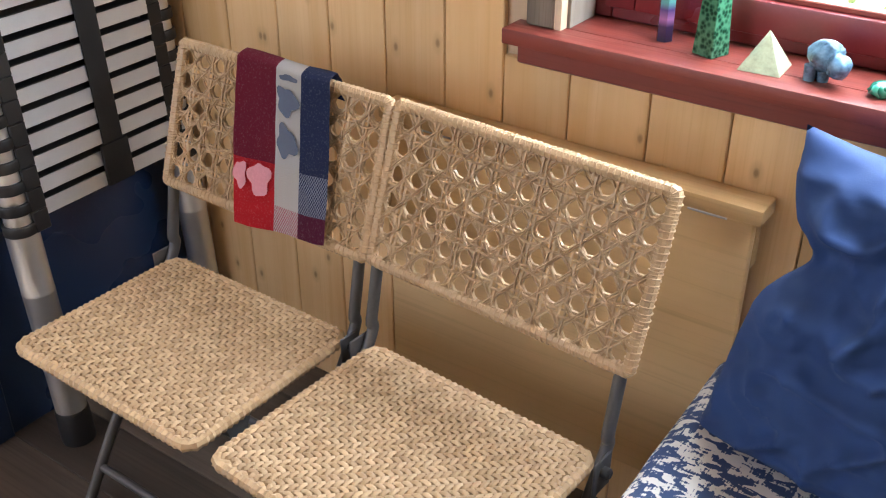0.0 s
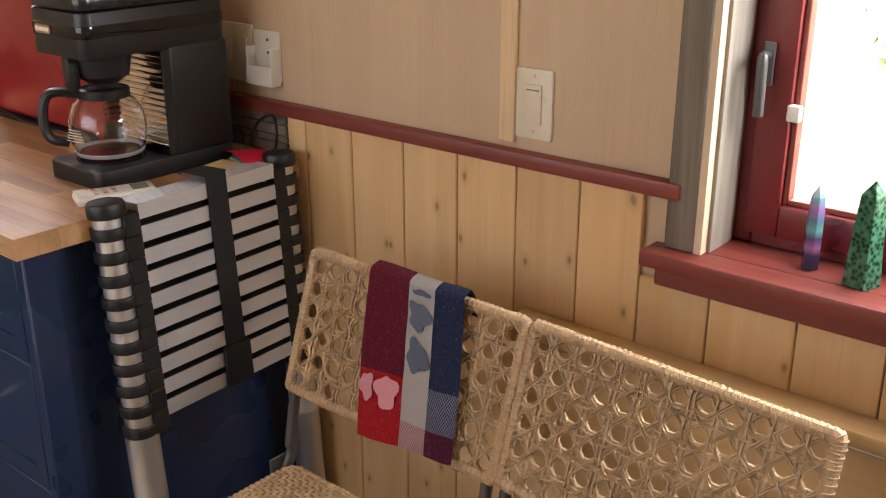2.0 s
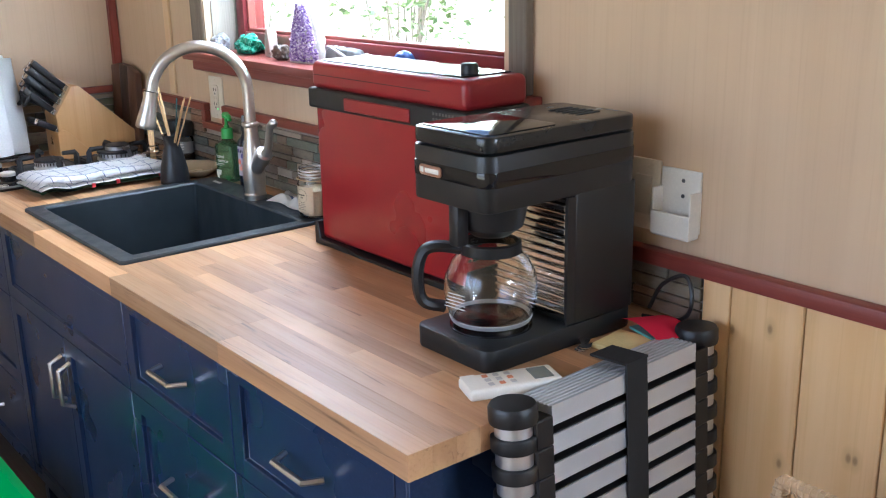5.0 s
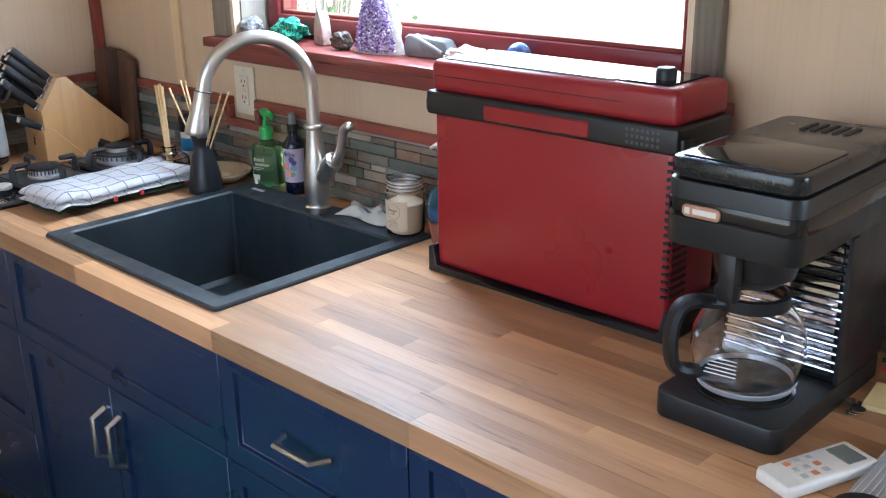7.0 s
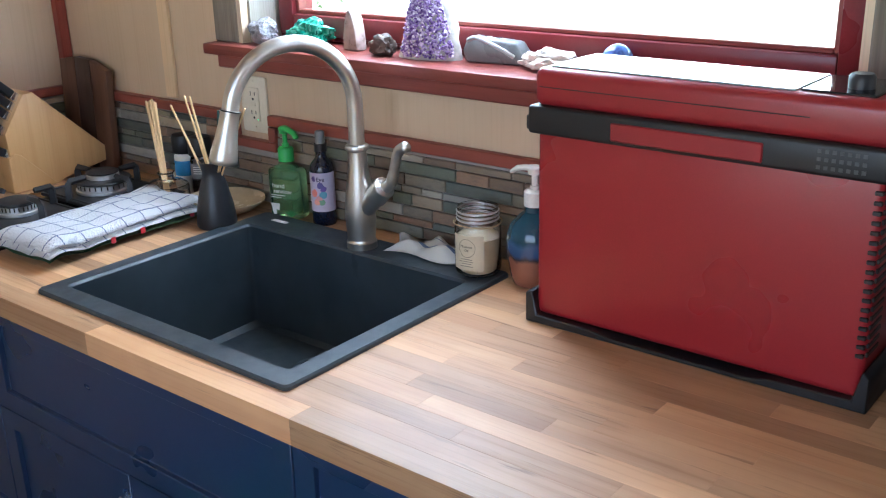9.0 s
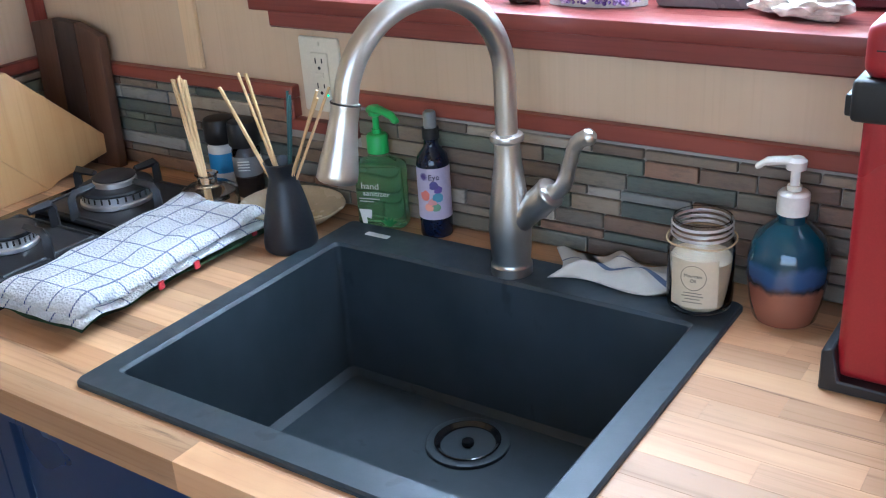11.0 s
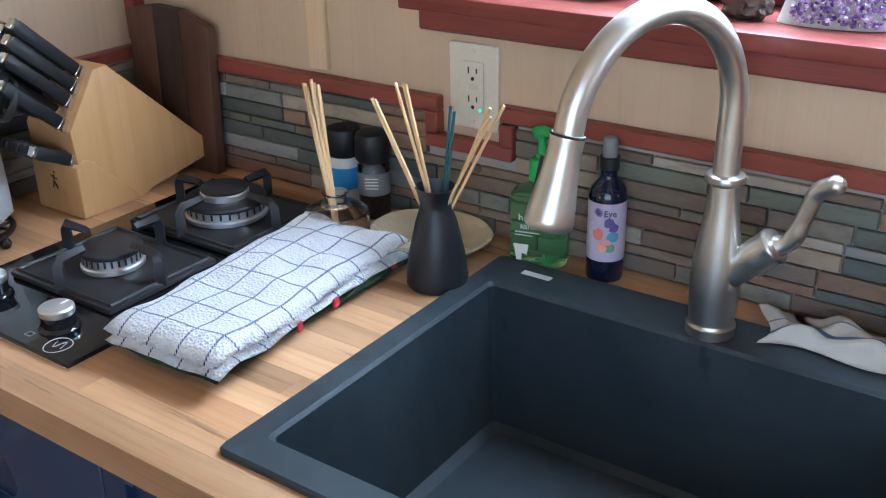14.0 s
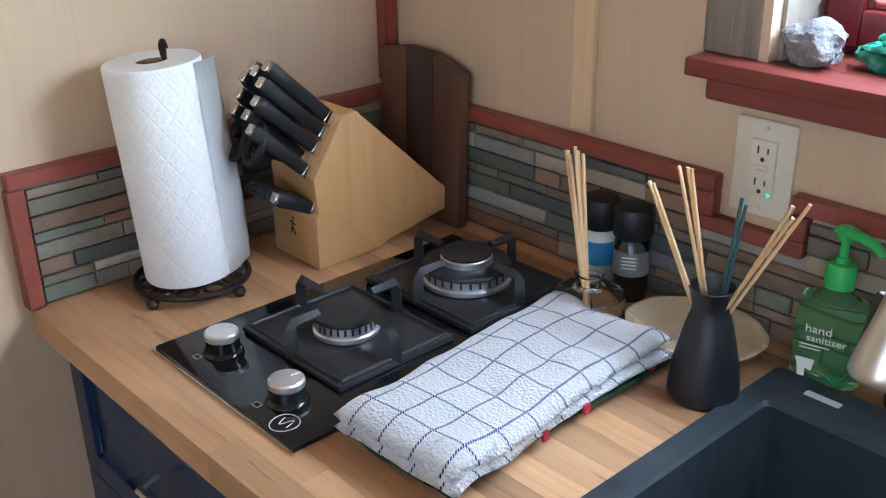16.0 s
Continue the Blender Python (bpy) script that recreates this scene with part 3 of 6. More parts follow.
    bmesh.ops.translate(bm, verts=list({v for f in front for v in f.verts}), vec=(0, 0.009, 0))
    return bevelled(bm, 0.0012, 1)


def cabinet(x0, x1, fronts, label):
    c = thing("base_cabinet", (0, 0, 0), label, "cabinet", 0, "kitchen base cabinets")
    a, b = x0 + 0.0005, x1 - 0.0005
    part("side", box(a, a + 0.016, -0.595, -0.004, 0.0, 0.868), NAVY, c, "", 0)
    part("side", box(b - 0.016, b, -0.595, -0.004, 0.0, 0.868), NAVY, c, "", 0)
    part("bottom", box(a + 0.016, b - 0.016, -0.595, -0.02, 0.10, 0.116), NAVY, c, "", 0)
    part("back", box(a + 0.016, b - 0.016, -0.02, -0.004, 0.10, 0.868), NAVY, c, "", 0)
    part("toe_kick", box(a + 0.016, b - 0.016, -0.545, -0.530, 0.0, 0.10), NAVY, c, "", 0)
    part("front_rail", box(a + 0.016, b - 0.016, -0.595, -0.580, 0.80, 0.868), GAP_SHADE, c, "", 0)
    for kind, a, b, z0, z1, handle in fronts:
        f = part(kind, shaker(a, b, z0, z1), NAVY, c)
        if handle == "h":
            bar_handle(f, (a + b) / 2, (z0 + z1) / 2, False)
        elif handle:
            bar_handle(f, handle, z1 - 0.115, True)
    return c


def drawers(x0, x1):
    return [("drawer_front", x0, x1, 0.645, 0.866, "h"), ("drawer_front", x0, x1, 0.375, 0.645, "h"), ("drawer_front", x0, x1, 0.105, 0.375, "h")]


cabinet(0.022, 0.612, drawers(0.022, 0.612), "navy blue shaker drawer unit with nickel handles under the hob")
cabinet(0.612, 1.432, [("drawer_front", 0.612, 1.432, 0.645, 0.866, "")] + [("door", 0.612, 1.022, 0.105, 0.645, 0.992), ("door", 1.022, 1.432, 0.105, 0.645, 1.052)], "navy blue shaker sink cabinet with two doors")
cabinet(1.432, 1.892, drawers(1.432, 1.892), "navy blue shaker drawer unit with three drawers")
last = cabinet(1.892, 2.372, drawers(1.892, 2.372), "navy blue shaker drawer unit at the end of the counter")
part("end_panel", bevelled(box(2.3725, 2.400, -0.618, -0.004, 0.0, 0.868), 0.002, 1), NAVY, last, "navy painted end panel")
part("end_stile", bevelled(box(2.4005, 2.406, -0.618, -0.560, 0.0, 0.868), 0.001, 1), NAVY, last)

# sink in a cut-out, hob on top, staves of the worktop at the end of the file
sink = thing("kitchen_sink", (0, 0, CT), "black granite composite drop-in sink with one bowl", "sink")


def rounded_ring(x0, x1, y0, y1, r, z, bm, n=6):
    return [bm.verts.new((u, v, z)) for u, v in round_rect(x0, x1, y0, y1, r, n)]


bm = bmesh.new()
rings = [rounded_ring(0.788, 1.411, -0.600, -0.070, 0.010, -0.001, bm), rounded_ring(0.788, 1.411, -0.600, -0.070, 0.010, 0.005, bm), rounded_ring(0.7905, 1.4085, -0.5975, -0.0725, 0.010, 0.008, bm),
         rounded_ring(0.818, 1.375, -0.5605, -0.1455, 0.008, 0.0075, bm), rounded_ring(0.822, 1.371, -0.5565, -0.1495, 0.008, 0.003, bm), rounded_ring(0.830, 1.363, -0.5485, -0.1575, 0.010, -0.198, bm), rounded_ring(0.842, 1.351, -0.5405, -0.1655, 0.014, -0.208, bm)]
for a, b in zip(rings, rings[1:]):
    for i in range(len(a)):
        j = (i + 1) % len(a)
        bm.faces.new((a[i], a[j], b[j], b[i]))
c = bm.verts.new((1.092, -0.235, -0.212))
for i in range(len(rings[-1])):
    bm.faces.new((rings[-1][i], rings[-1][(i + 1) % len(rings[-1])], c))
bmesh.ops.recalc_face_normals(bm, faces=bm.faces[:])
part("basin", bm, SINK, sink, "", 22)
DRAIN = (1.092, -0.232, -0.212)
drain = part("drain", moved(lathe([(0.058, 0.001), (0.058, 0.006), (0.053, 0.0075), (0.044, 0.006), (0.041, 0.001), (0.040, -0.012), (0.0, -0.014)], 40), Matrix.Translation(DRAIN)), SINK, sink, "black composite drain flange")
part("basket_cup", moved(lathe([(0.045, 0.0055), (0.0465, 0.0085), (0.0445, 0.0092), (0.0385, 0.004), (0.0365, -0.009), (0.0, -0.0095)], 40), Matrix.Translation(DRAIN)), GLOSSBLACK, drain, "shiny black strainer basket")
part("basket_slots", moved(joined(*[moved(box(0.018, 0.030, -0.002, 0.002, -0.0095, -0.0085), Matrix.Rotation(2 * math.pi * k / 10, 4, "Z")) for k in range(10)]), Matrix.Translation(DRAIN)), CHROME, drain, "bright drain slots", 0)
part("strainer", moved(joined(lathe([(0.0, 0.008), (0.008, 0.007), (0.009, 0.003), (0.006, -0.007)], 20)), Matrix.Translation(DRAIN)), GLOSSBLACK, drain, "dark strainer knob")
part("overflow_badge", bevelled(box(0.842, 0.884, -0.108, -0.097, 0.0078, 0.0086), 0.0003, 1), plain("silver_badge", (0.55, 0.55, 0.55), 0.4), sink, "small silver maker's badge")

# tap
tap = thing("kitchen_faucet", (1.105, -0.118, CT + 0.008), "brushed nickel pull-down gooseneck kitchen faucet", "faucet")
part("body", lathe([(0.0, 0.0), (0.0285, 0.0), (0.0285, 0.012), (0.0265, 0.014), (0.026, 0.018), (0.0275, 0.035), (0.0285, 0.06), (0.027, 0.09), (0.0225, 0.125), (0.0185, 0.155), (0.017, 0.175), (0.0168, 0.184), (0.0215, 0.187), (0.0225, 0.191), (0.021, 0.195), (0.0165, 0.197), (0.0, 0.198)], 40), NICKEL, tap)
dirx, diry = -0.345, -0.9386        # the spout swings out over the bowl
neck = [(0, 0, 0.195), (0, 0, 0.235), (0.0, 0, 0.272)]
R = 0.116
for i in range(1, 15):
    a = math.pi * i / 14 * 0.955
    neck.append((dirx * R * (1 - math.cos(a)), diry * R * (1 - math.cos(a)), 0.272 + R * math.sin(a)))
part("gooseneck", tube(curve(neck, 3), 0.0145, 22), NICKEL, tap)
e = Vector(neck[-1])
d = (Vector(neck[-1]) - Vector(neck[-2])).normalized()
q = Vector((0, 0, 1)).rotation_difference(d).to_matrix().to_4x4()
head = part("spray_head", moved(lathe([(0.0, 0.0), (0.0165, 0.0), (0.0172, 0.003), (0.0165, 0.006), (0.0168, 0.022), (0.0190, 0.045), (0.0225, 0.068), (0.0240, 0.082), (0.0240, 0.089), (0.0215, 0.092), (0.0, 0.092)], 36), Matrix.Translation(e) @ q), NICKEL, tap)
side_ = (q.inverted() @ Vector((diry, -dirx, 0.0))).normalized()     # the button faces away from the bowl's middle
turn_ = Matrix.Rotation(math.atan2(side_.y, side_.x), 4, "Z")
part("spray_button", moved(bevelled(box(0.014, 0.0255, -0.007, 0.007, 0.026, 0.072), 0.003, 2), Matrix.Translation(e) @ q @ turn_), BLACKPLASTIC, head, "black rubber spray button")
part("seam_ring", moved(lathe([(0.0174, 0.0), (0.0180, 0.0012), (0.0174, 0.0024)], 32), Matrix.Translation(e) @ q), BLACKPLASTIC, head)
hub = part("lever_hub", tube(curve([(0.012, 0, 0.075), (0.035, 0.0, 0.098), (0.058, 0.0, 0.121), (0.066, 0.0, 0.128)], 5), [0.018] * 6 + [0.0205] * 5 + [0.0215, 0.021, 0.020, 0.016, 0.008], 24), NICKEL, tap)
part("lever", tube(curve([(0.052, 0, 0.118), (0.078, 0, 0.134), (0.090, 0.0, 0.168), (0.100, 0, 0.196), (0.124, 0, 0.210)], 6), [0.0125] * 4 + [0.0105] * 6 + [0.0092] * 8 + [0.0100] * 4 + [0.0112, 0.0100, 0.005], 16), NICKEL, hub)

# hob
hob = thing("gas_hob", (0.232, -0.582, CT), "two-burner black glass gas hob set into the worktop", "hob")
part("glass_top", bevelled(box(0, 0.30, 0, 0.505, 0.001, 0.008), 0.0015, 2), GLOSSBLACK, hob)
part("steel_edge", joined(box(-0.003, 0.303, -0.003, 0.0, 0.0, 0.004), box(-0.003, 0.0, 0, 0.505, 0.0, 0.004)), CHROME, hob, "thin bright steel rim")


def burner(px, py, w, dpt, rr, crown):
    pan = part("pan_support_base", bevelled(joined(box(px, px + w, py, py + dpt, 0.0085, 0.017)), 0.003, 2), CASTIRON, hob)
    cx, cy = px + w / 2, py + dpt / 2
    part("rim", joined(*[tube([(px + a, py + b, 0.018), (px + c2, py + d2, 0.018)], 0.003, 6) for a, b, c2, d2 in ((0.008, 0.008, w - 0.008, 0.008), (0.008, dpt - 0.008, w - 0.008, dpt - 0.008), (0.008, 0.008, 0.008, dpt - 0.008), (w - 0.008, 0.008, w - 0.008, dpt - 0.008))]), CASTIRON, pan)
    ring = part("burner_ring", moved(lathe([(rr * 1.0, 0.017), (rr * 1.06, 0.019), (rr * 1.06, 0.024), (rr, 0.026), (rr, 0.038), (rr * 0.94, 0.039), (0.0, 0.039)], 40), Matrix.Translation((cx, cy, 0))), ALU, pan, "bright aluminium burner ring")
    teeth = [moved(box(rr * 0.985, rr * 1.01, -0.0015, 0.0015, 0.029, 0.038), pose(cx, cy, 0, 0, 0, 360 * i / 28)) for i in range(28)]
    part("flame_slots", joined(*teeth), DARKSLOT, ring, "", 0)
    part("burner_cap", moved(lathe([(0.0, 0.0395), (rr * 1.04, 0.0395), (rr * 1.06, 0.042), (rr * 1.03, 0.0455), (rr * 0.85, 0.047), (0.0, 0.0475)], 40), Matrix.Translation((cx, cy, 0))), CASTIRON, pan, "matt black burner cap")
    if crown:
        part("inner_ring", moved(lathe([(rr * 0.62, 0.047), (rr * 0.62, 0.055), (rr * 0.58, 0.057), (0, 0.057)], 36), Matrix.Translation((cx, cy, 0))), ALU, pan, "inner aluminium crown")
        part("inner_cap", moved(lathe([(0, 0.0575), (rr * 0.60, 0.0575), (rr * 0.62, 0.060), (rr * 0.5, 0.063), (0, 0.0635)], 36), Matrix.Translation((cx, cy, 0))), CASTIRON, pan)
    for k in range(4):
        a = radians(90 * k)
        ex, ey = (w / 2 - 0.007) * round(math.cos(a)), (dpt / 2 - 0.007) * round(math.sin(a))
        pts = [(cx + ex, cy + ey, 0.014), (cx + ex, cy + ey, 0.048), (cx + ex * 0.95, cy + ey * 0.95, 0.055), (cx + ex * 0.50, cy + ey * 0.50, 0.056)]
        part("pan_finger", tube(pts, [0.0095, 0.0085, 0.0078, 0.0060], 4), CASTIRON, pan, "upright cast-iron pan support finger")
    return pan


burner(0.045, 0.098, 0.205, 0.178, 0.040, False)
burner(0.040, 0.300, 0.215, 0.19, 0.058, True)
for kx, ky in ((0.073, 0.054), (0.220, 0.048)):
    k = part("knob", moved(lathe([(0.0, 0.008), (0.024, 0.008), (0.025, 0.010), (0.024, 0.012), (0.0205, 0.014), (0.0205, 0.028)], 36), Matrix.Translation((kx, ky, 0))), GLOSSBLACK, hob, "round control knob")
    part("knob_cap", moved(joined(lathe([(0.0205, 0.028), (0.0212, 0.030), (0.0212, 0.036), (0.019, 0.038), (0.0, 0.0382)], 36), box(-0.0008, 0.0008, 0.006, 0.018, 0.0381, 0.0388)), Matrix.Translation((kx, ky, 0))), ALU, k, "brushed metal knob top")
MARK = plain("pale_printed_mark", (0.6, 0.6, 0.6), 0.4)
part("printed_badge", joined(tube([(0.255 + 0.016 * math.cos(t), 0.022 + 0.018 * math.sin(t) * (1.1 if math.sin(t) < 0 else 0.8), 0.0083) for t in [2 * math.pi * i / 24 for i in range(24)]], 0.0006, 4, True), tube(curve([(0.246, 0.026, 0.0083), (0.253, 0.014, 0.0083), (0.258, 0.03, 0.0083), (0.264, 0.016, 0.0083)], 4), 0.0006, 4)), MARK, hob, "small printed shield mark")
part("printed_icon", tube([(0.056, 0.020, 0.0083), (0.066, 0.020, 0.0083), (0.066, 0.028, 0.0083), (0.056, 0.028, 0.0083)], 0.0005, 4, True), MARK, hob)
part("printed_icon", tube([(0.198, 0.014, 0.0083), (0.208, 0.014, 0.0083), (0.208, 0.022, 0.0083), (0.198, 0.022, 0.0083)], 0.0005, 4, True), MARK, hob)

# ---------------------------------------------------------------- red compressor cooler
cool = thing("portable_fridge", (1.545, -0.205, CT), "red portable fridge box with black band and feet", "cooler")
CW, CD, CH = 0.50, 0.150, 0.39
part("body", bevelled(box(0.004, CW - 0.004, 0.004, CD - 0.004, 0.012, CH - 0.075), 0.012, 4), REDCOOLER, cool)
lid = part("lid", bevelled(box(0.0, CW, 0.0, CD, CH - 0.052, CH + 0.004), 0.014, 5), REDPLASTIC, cool)
part("lid_seam", box(0.012, CW * 0.8, -0.0008, CD - 0.012, CH - 0.0235, CH - 0.0222), DARKSLOT, lid, "", 0)
part("lid_panel", bevelled(box(0.022, CW - 0.125, 0.014, CD - 0.010, CH + 0.004, CH + 0.0065), 0.001, 1), SMOKED, lid, "glossy pale lid panel")
part("control_panel", bevelled(box(CW - 0.122, CW - 0.030, 0.020, CD - 0.014, CH + 0.004, CH + 0.0068), 0.002, 1), GLOSSBLACK, lid, "black control panel")
part("control_knob", moved(lathe([(0.016, 0.0), (0.016, 0.014), (0.013, 0.018), (0, 0.018)], 24), Matrix.Translation((CW - 0.062, 0.062, CH + 0.0068))), BLACKPLASTIC, lid)
band = part("band", bevelled(box(-0.006, CW + 0.006, -0.006, CD, CH - 0.092, CH - 0.050), 0.006, 3), BLACKPLASTIC, cool, "black plastic handle band")
part("band_insert", bevelled(box(0.132, 0.348, -0.009, -0.004, CH - 0.086, CH - 0.060), 0.002, 1), REDPLASTIC, band, "red insert in the band")
holes = [box(CW - 0.085 + 0.009 * i, CW - 0.080 + 0.009 * i, -0.0066, -0.0045, CH - 0.083 + 0.010 * j, CH - 0.078 + 0.010 * j) for i in range(7) for j in range(3)]
VENTMESH = plain("dark_vent_mesh", (0.07, 0.07, 0.07), 0.5)
for h_ in holes:
    part("vent_hole", h_, VENTMESH, band, "", 0)
for sx in (-0.006, CW - 0.004):
    part("latch", bevelled(box(sx - 0.006, sx + 0.016, 0.0, 0.030, CH - 0.088, CH - 0.066), 0.003, 2), BLACKPLASTIC, cool)
part("feet_rail", bevelled(joined(prism([(-0.008, 0), (CW + 0.008, 0), (CW + 0.008, 0.050), (CW - 0.002, 0.056), (CW - 0.012, 0.014), (CW * 0.76, 0.012), (CW * 0.70, 0.006), (CW * 0.28, 0.006), (CW * 0.22, 0.012), (0.012, 0.014), (0.004, 0.052), (-0.008, 0.048)], CD + 0.004)), 0.002, 1), BLACKPLASTIC, cool, "black moulded foot rail").location = (0, -0.006, 0)
vents = [bevelled(box(CW - 0.012, CW - 0.0025, 0.010, 0.055, 0.07 + 0.0125 * i, 0.0765 + 0.0125 * i), 0.001, 1) for i in range(18)]
for h_ in vents:
    part("louvre", h_, BLACKPLASTIC, cool, "", 0)
vents = [box(0.0065, 0.012, 0.012, 0.055, 0.07 + 0.0125 * i, 0.0765 + 0.0125 * i) for i in range(18)]
for h_ in vents:
    part("louvre", h_, BLACKPLASTIC, cool, "", 0)
fv = [bevelled(box(CW - 0.016, CW - 0.0055, 0.0022, 0.008, 0.07 + 0.0125 * i, 0.0755 + 0.0125 * i), 0.001, 1) for i in range(18)]
for h_ in fv:
    part("corner_slot", h_, BLACKPLASTIC, cool, "", 0)

# ---------------------------------------------------------------- coffee maker
cof = thing("coffee_maker", (2.150, -0.410, CT), "charcoal drip coffee maker with a glass carafe", "coffee maker", 0)
KW, KD, KH = 0.180, 0.325, 0.357


def slab(x0, x1, y0, y1, z0, z1, r, bev=0.003):
    return bevelled(moved(prism(round_rect(x0, x1, y0, y1, r, 5), z1 - z0, "z"), Matrix.Translation((0, 0, z0))), bev, 2, 60)


part("base", slab(0, KW, 0, KD, 0.0, 0.036, 0.022), CHARCOAL, cof)
part("warming_plate", moved(lathe([(0.0, 0.0), (0.066, 0.0), (0.066, 0.003), (0.062, 0.0045), (0.0, 0.0045)], 40), Matrix.Translation((0.088, 0.088, 0.036))), GLOSSBLACK, cof)
part("tower", slab(0, KW, 0.175, KD, 0.036, 0.250, 0.012), CHARCOAL, cof)
head = part("head", slab(0, KW, 0.0, KD, 0.246, 0.330, 0.024), CHARCOAL, cof)
part("head_band", slab(-0.001, KW + 0.001, -0.001, KD + 0.001, 0.283, 0.306, 0.024, 0.001), GLOSSBLACK, head, "glossy dark band")
part("lid", slab(0.001, KW - 0.001, 0.001, KD - 0.001, 0.332, KH, 0.024, 0.005), plain("satin_black_lid", (0.013, 0.015, 0.016), 0.22, var=0.1, bump=0.03, fine=400), head)
part("lid_flap", slab(0.012, KW - 0.012, 0.012, 0.155, KH, KH + 0.0018, 0.014, 0.0008), GLOSSBLACK, head, "glossy black lid flap")
part("lid_vents", joined(*[box(0.06 + 0.015 * i, 0.066 + 0.015 * i, 0.24, 0.29, KH - 0.001, KH + 0.0012) for i in range(5)]), DARKSLOT, head, "", 0)
badge = part("badge", bevelled(moved(prism(round_rect(0.030, 0.082, 0.286, 0.302, 0.006), 0.003), Matrix.Translation((0, -0.004, 0))), 0.0006, 1, 60), plain("copper_badge", (0.55, 0.33, 0.25), 0.3, 0.8), head, "small coppery maker's badge")
part("badge_bar", joined(box(0.045, 0.077, -0.0046, -0.0038, 0.2905, 0.2975), box(0.034, 0.041, -0.0046, -0.0038, 0.290, 0.298)), WHITEPLASTIC, badge, "", 0)
part("brew_funnel", moved(lathe([(0.0, 0.185), (0.030, 0.185), (0.036, 0.190), (0.050, 0.200), (0.057, 0.232), (0.060, 0.247), (0.0, 0.247)], 40), Matrix.Translation((0.088, 0.090, 0))), BLACKPLASTIC, cof, "black brew funnel")
part("funnel_handle", bevelled(box(0.076, 0.100, 0.012, 0.036, 0.178, 0.246), 0.006, 2), BLACKPLASTIC, cof)
part("chrome_splash_panel", bevelled(box(0.012, KW - 0.012, 0.170, 0.1755, 0.045, 0.240), 0.001, 1), CHROME, cof, "polished ribbed splash panel")
part("splash_ribs", joined(*[tube([(0.012, 0.168, 0.056 + 0.0125 * i), (KW - 0.006, 0.168, 0.056 + 0.0125 * i)], 0.0026, 8) for i in range(15)]), CHROME, cof, "", 0)
part("tower_side_window", box(KW - 0.004, KW + 0.0015, 0.163, 0.180, 0.04, 0.245), BLACKPLASTIC, cof, "", 0)
car = part("carafe", moved(lathe([(0.0, 0.0015), (0.056, 0.0015), (0.062, 0.006), (0.071, 0.028), (0.0745, 0.052), (0.072, 0.080), (0.060, 0.106), (0.046, 0.119), (0.043, 0.130), (0.0405, 0.130), (0.0435, 0.118), (0.0575, 0.105), (0.0698, 0.080), (0.0723, 0.052), (0.0688, 0.028), (0.060, 0.009), (0.0, 0.0045)], 44), Matrix.Translation((0.088, 0.088, 0.041))), GLASS, cof, "clear glass carafe")
part("carafe_band", moved(lathe([(0.0635, 0.006), (0.0668, 0.013), (0.0658, 0.014), (0.0625, 0.007)], 44), Matrix.Translation((0.088, 0.088, 0.041))), SATIN, car, "steel band at the carafe's foot")
part("carafe_collar", moved(lathe([(0.0435, 0.116), (0.0485, 0.116), (0.0485, 0.133), (0.0435, 0.135)], 40), Matrix.Translation((0.088, 0.088, 0.041))), BLACKPLASTIC, car, "black collar")
part("carafe_handle", tube(curve([(0.068, 0.044, 0.166), (0.048, 0.012, 0.172), (0.036, -0.006, 0.162), (0.032, -0.014, 0.125), (0.036, -0.008, 0.085), (0.052, 0.022, 0.072)], 6), 0.0130, 8, False, 0.75), BLACKPLASTIC, car, "black loop handle")
part("scale_lines", joined(*[moved(box(-0.03 + 0.002 * i, 0.012, -0.0752, -0.0746, 0.040 + 0.0055 * i, 0.0412 + 0.0055 * i), pose(0.088, 0.088, 0.041, 0, 0, 8)) for i in range(5)]), plain("white_print", (0.8, 0.8, 0.8), 0.5), car, "white printed scale", 0)

# ---------------------------------------------------------------- telescopic ladder against the end panel
lad = thing("telescopic_ladder", (2.520, -0.484, 0), "collapsed aluminium telescopic ladder with black strap", "ladder")
LY = 0.412       # distance of the stiles
lean = -0.055 / 0.93
for n, y in enumerate((0.0, LY)):
    st = part("stile", moved(lathe([(0.0, 0.03), (0.0315, 0.03), (0.0315, 0.36), (0.0322, 0.362), (0.0315, 0.364), (0.0315, 0.49), (0.0, 0.49)], 32), Matrix.Translation((0, y, 0)) @ Matrix.Shear("XY", 4, (0, 0))), ALU, lad, "aluminium tube stile")
    part("foot", moved(lathe([(0.0, 0.0), (0.035, 0.0), (0.036, 0.01), (0.035, 0.075), (0.0325, 0.08), (0.0, 0.08)], 32), Matrix.Translation((0, y, 0))), BLACKPLASTIC, st, "black rubber foot")
    for i in range(10):
        z = 0.490 + i * 0.0428
        part("segment", moved(lathe([(0.0, z + 0.021), (0.0268, z + 0.021), (0.0268, z + 0.0425), (0, z + 0.0425)], 28), Matrix.Translation((0, y, 0))), ALU, st, "bare aluminium segment")
        part("collar", moved(joined(bevelled(lathe([(0.0, z), (0.0318, z), (0.0325, z + 0.002), (0.0325, z + 0.020), (0.0315, z + 0.022), (0, z + 0.022)], 28), 0.001, 1), bevelled(box(0.004, 0.031, 0.012 if n == 0 else -0.046, 0.046 if n == 0 else -0.012, z - 0.001, z + 0.0415), 0.002, 1)), Matrix.Translation((0, y, 0))), BLACKPLASTIC, st, "black plastic collar")
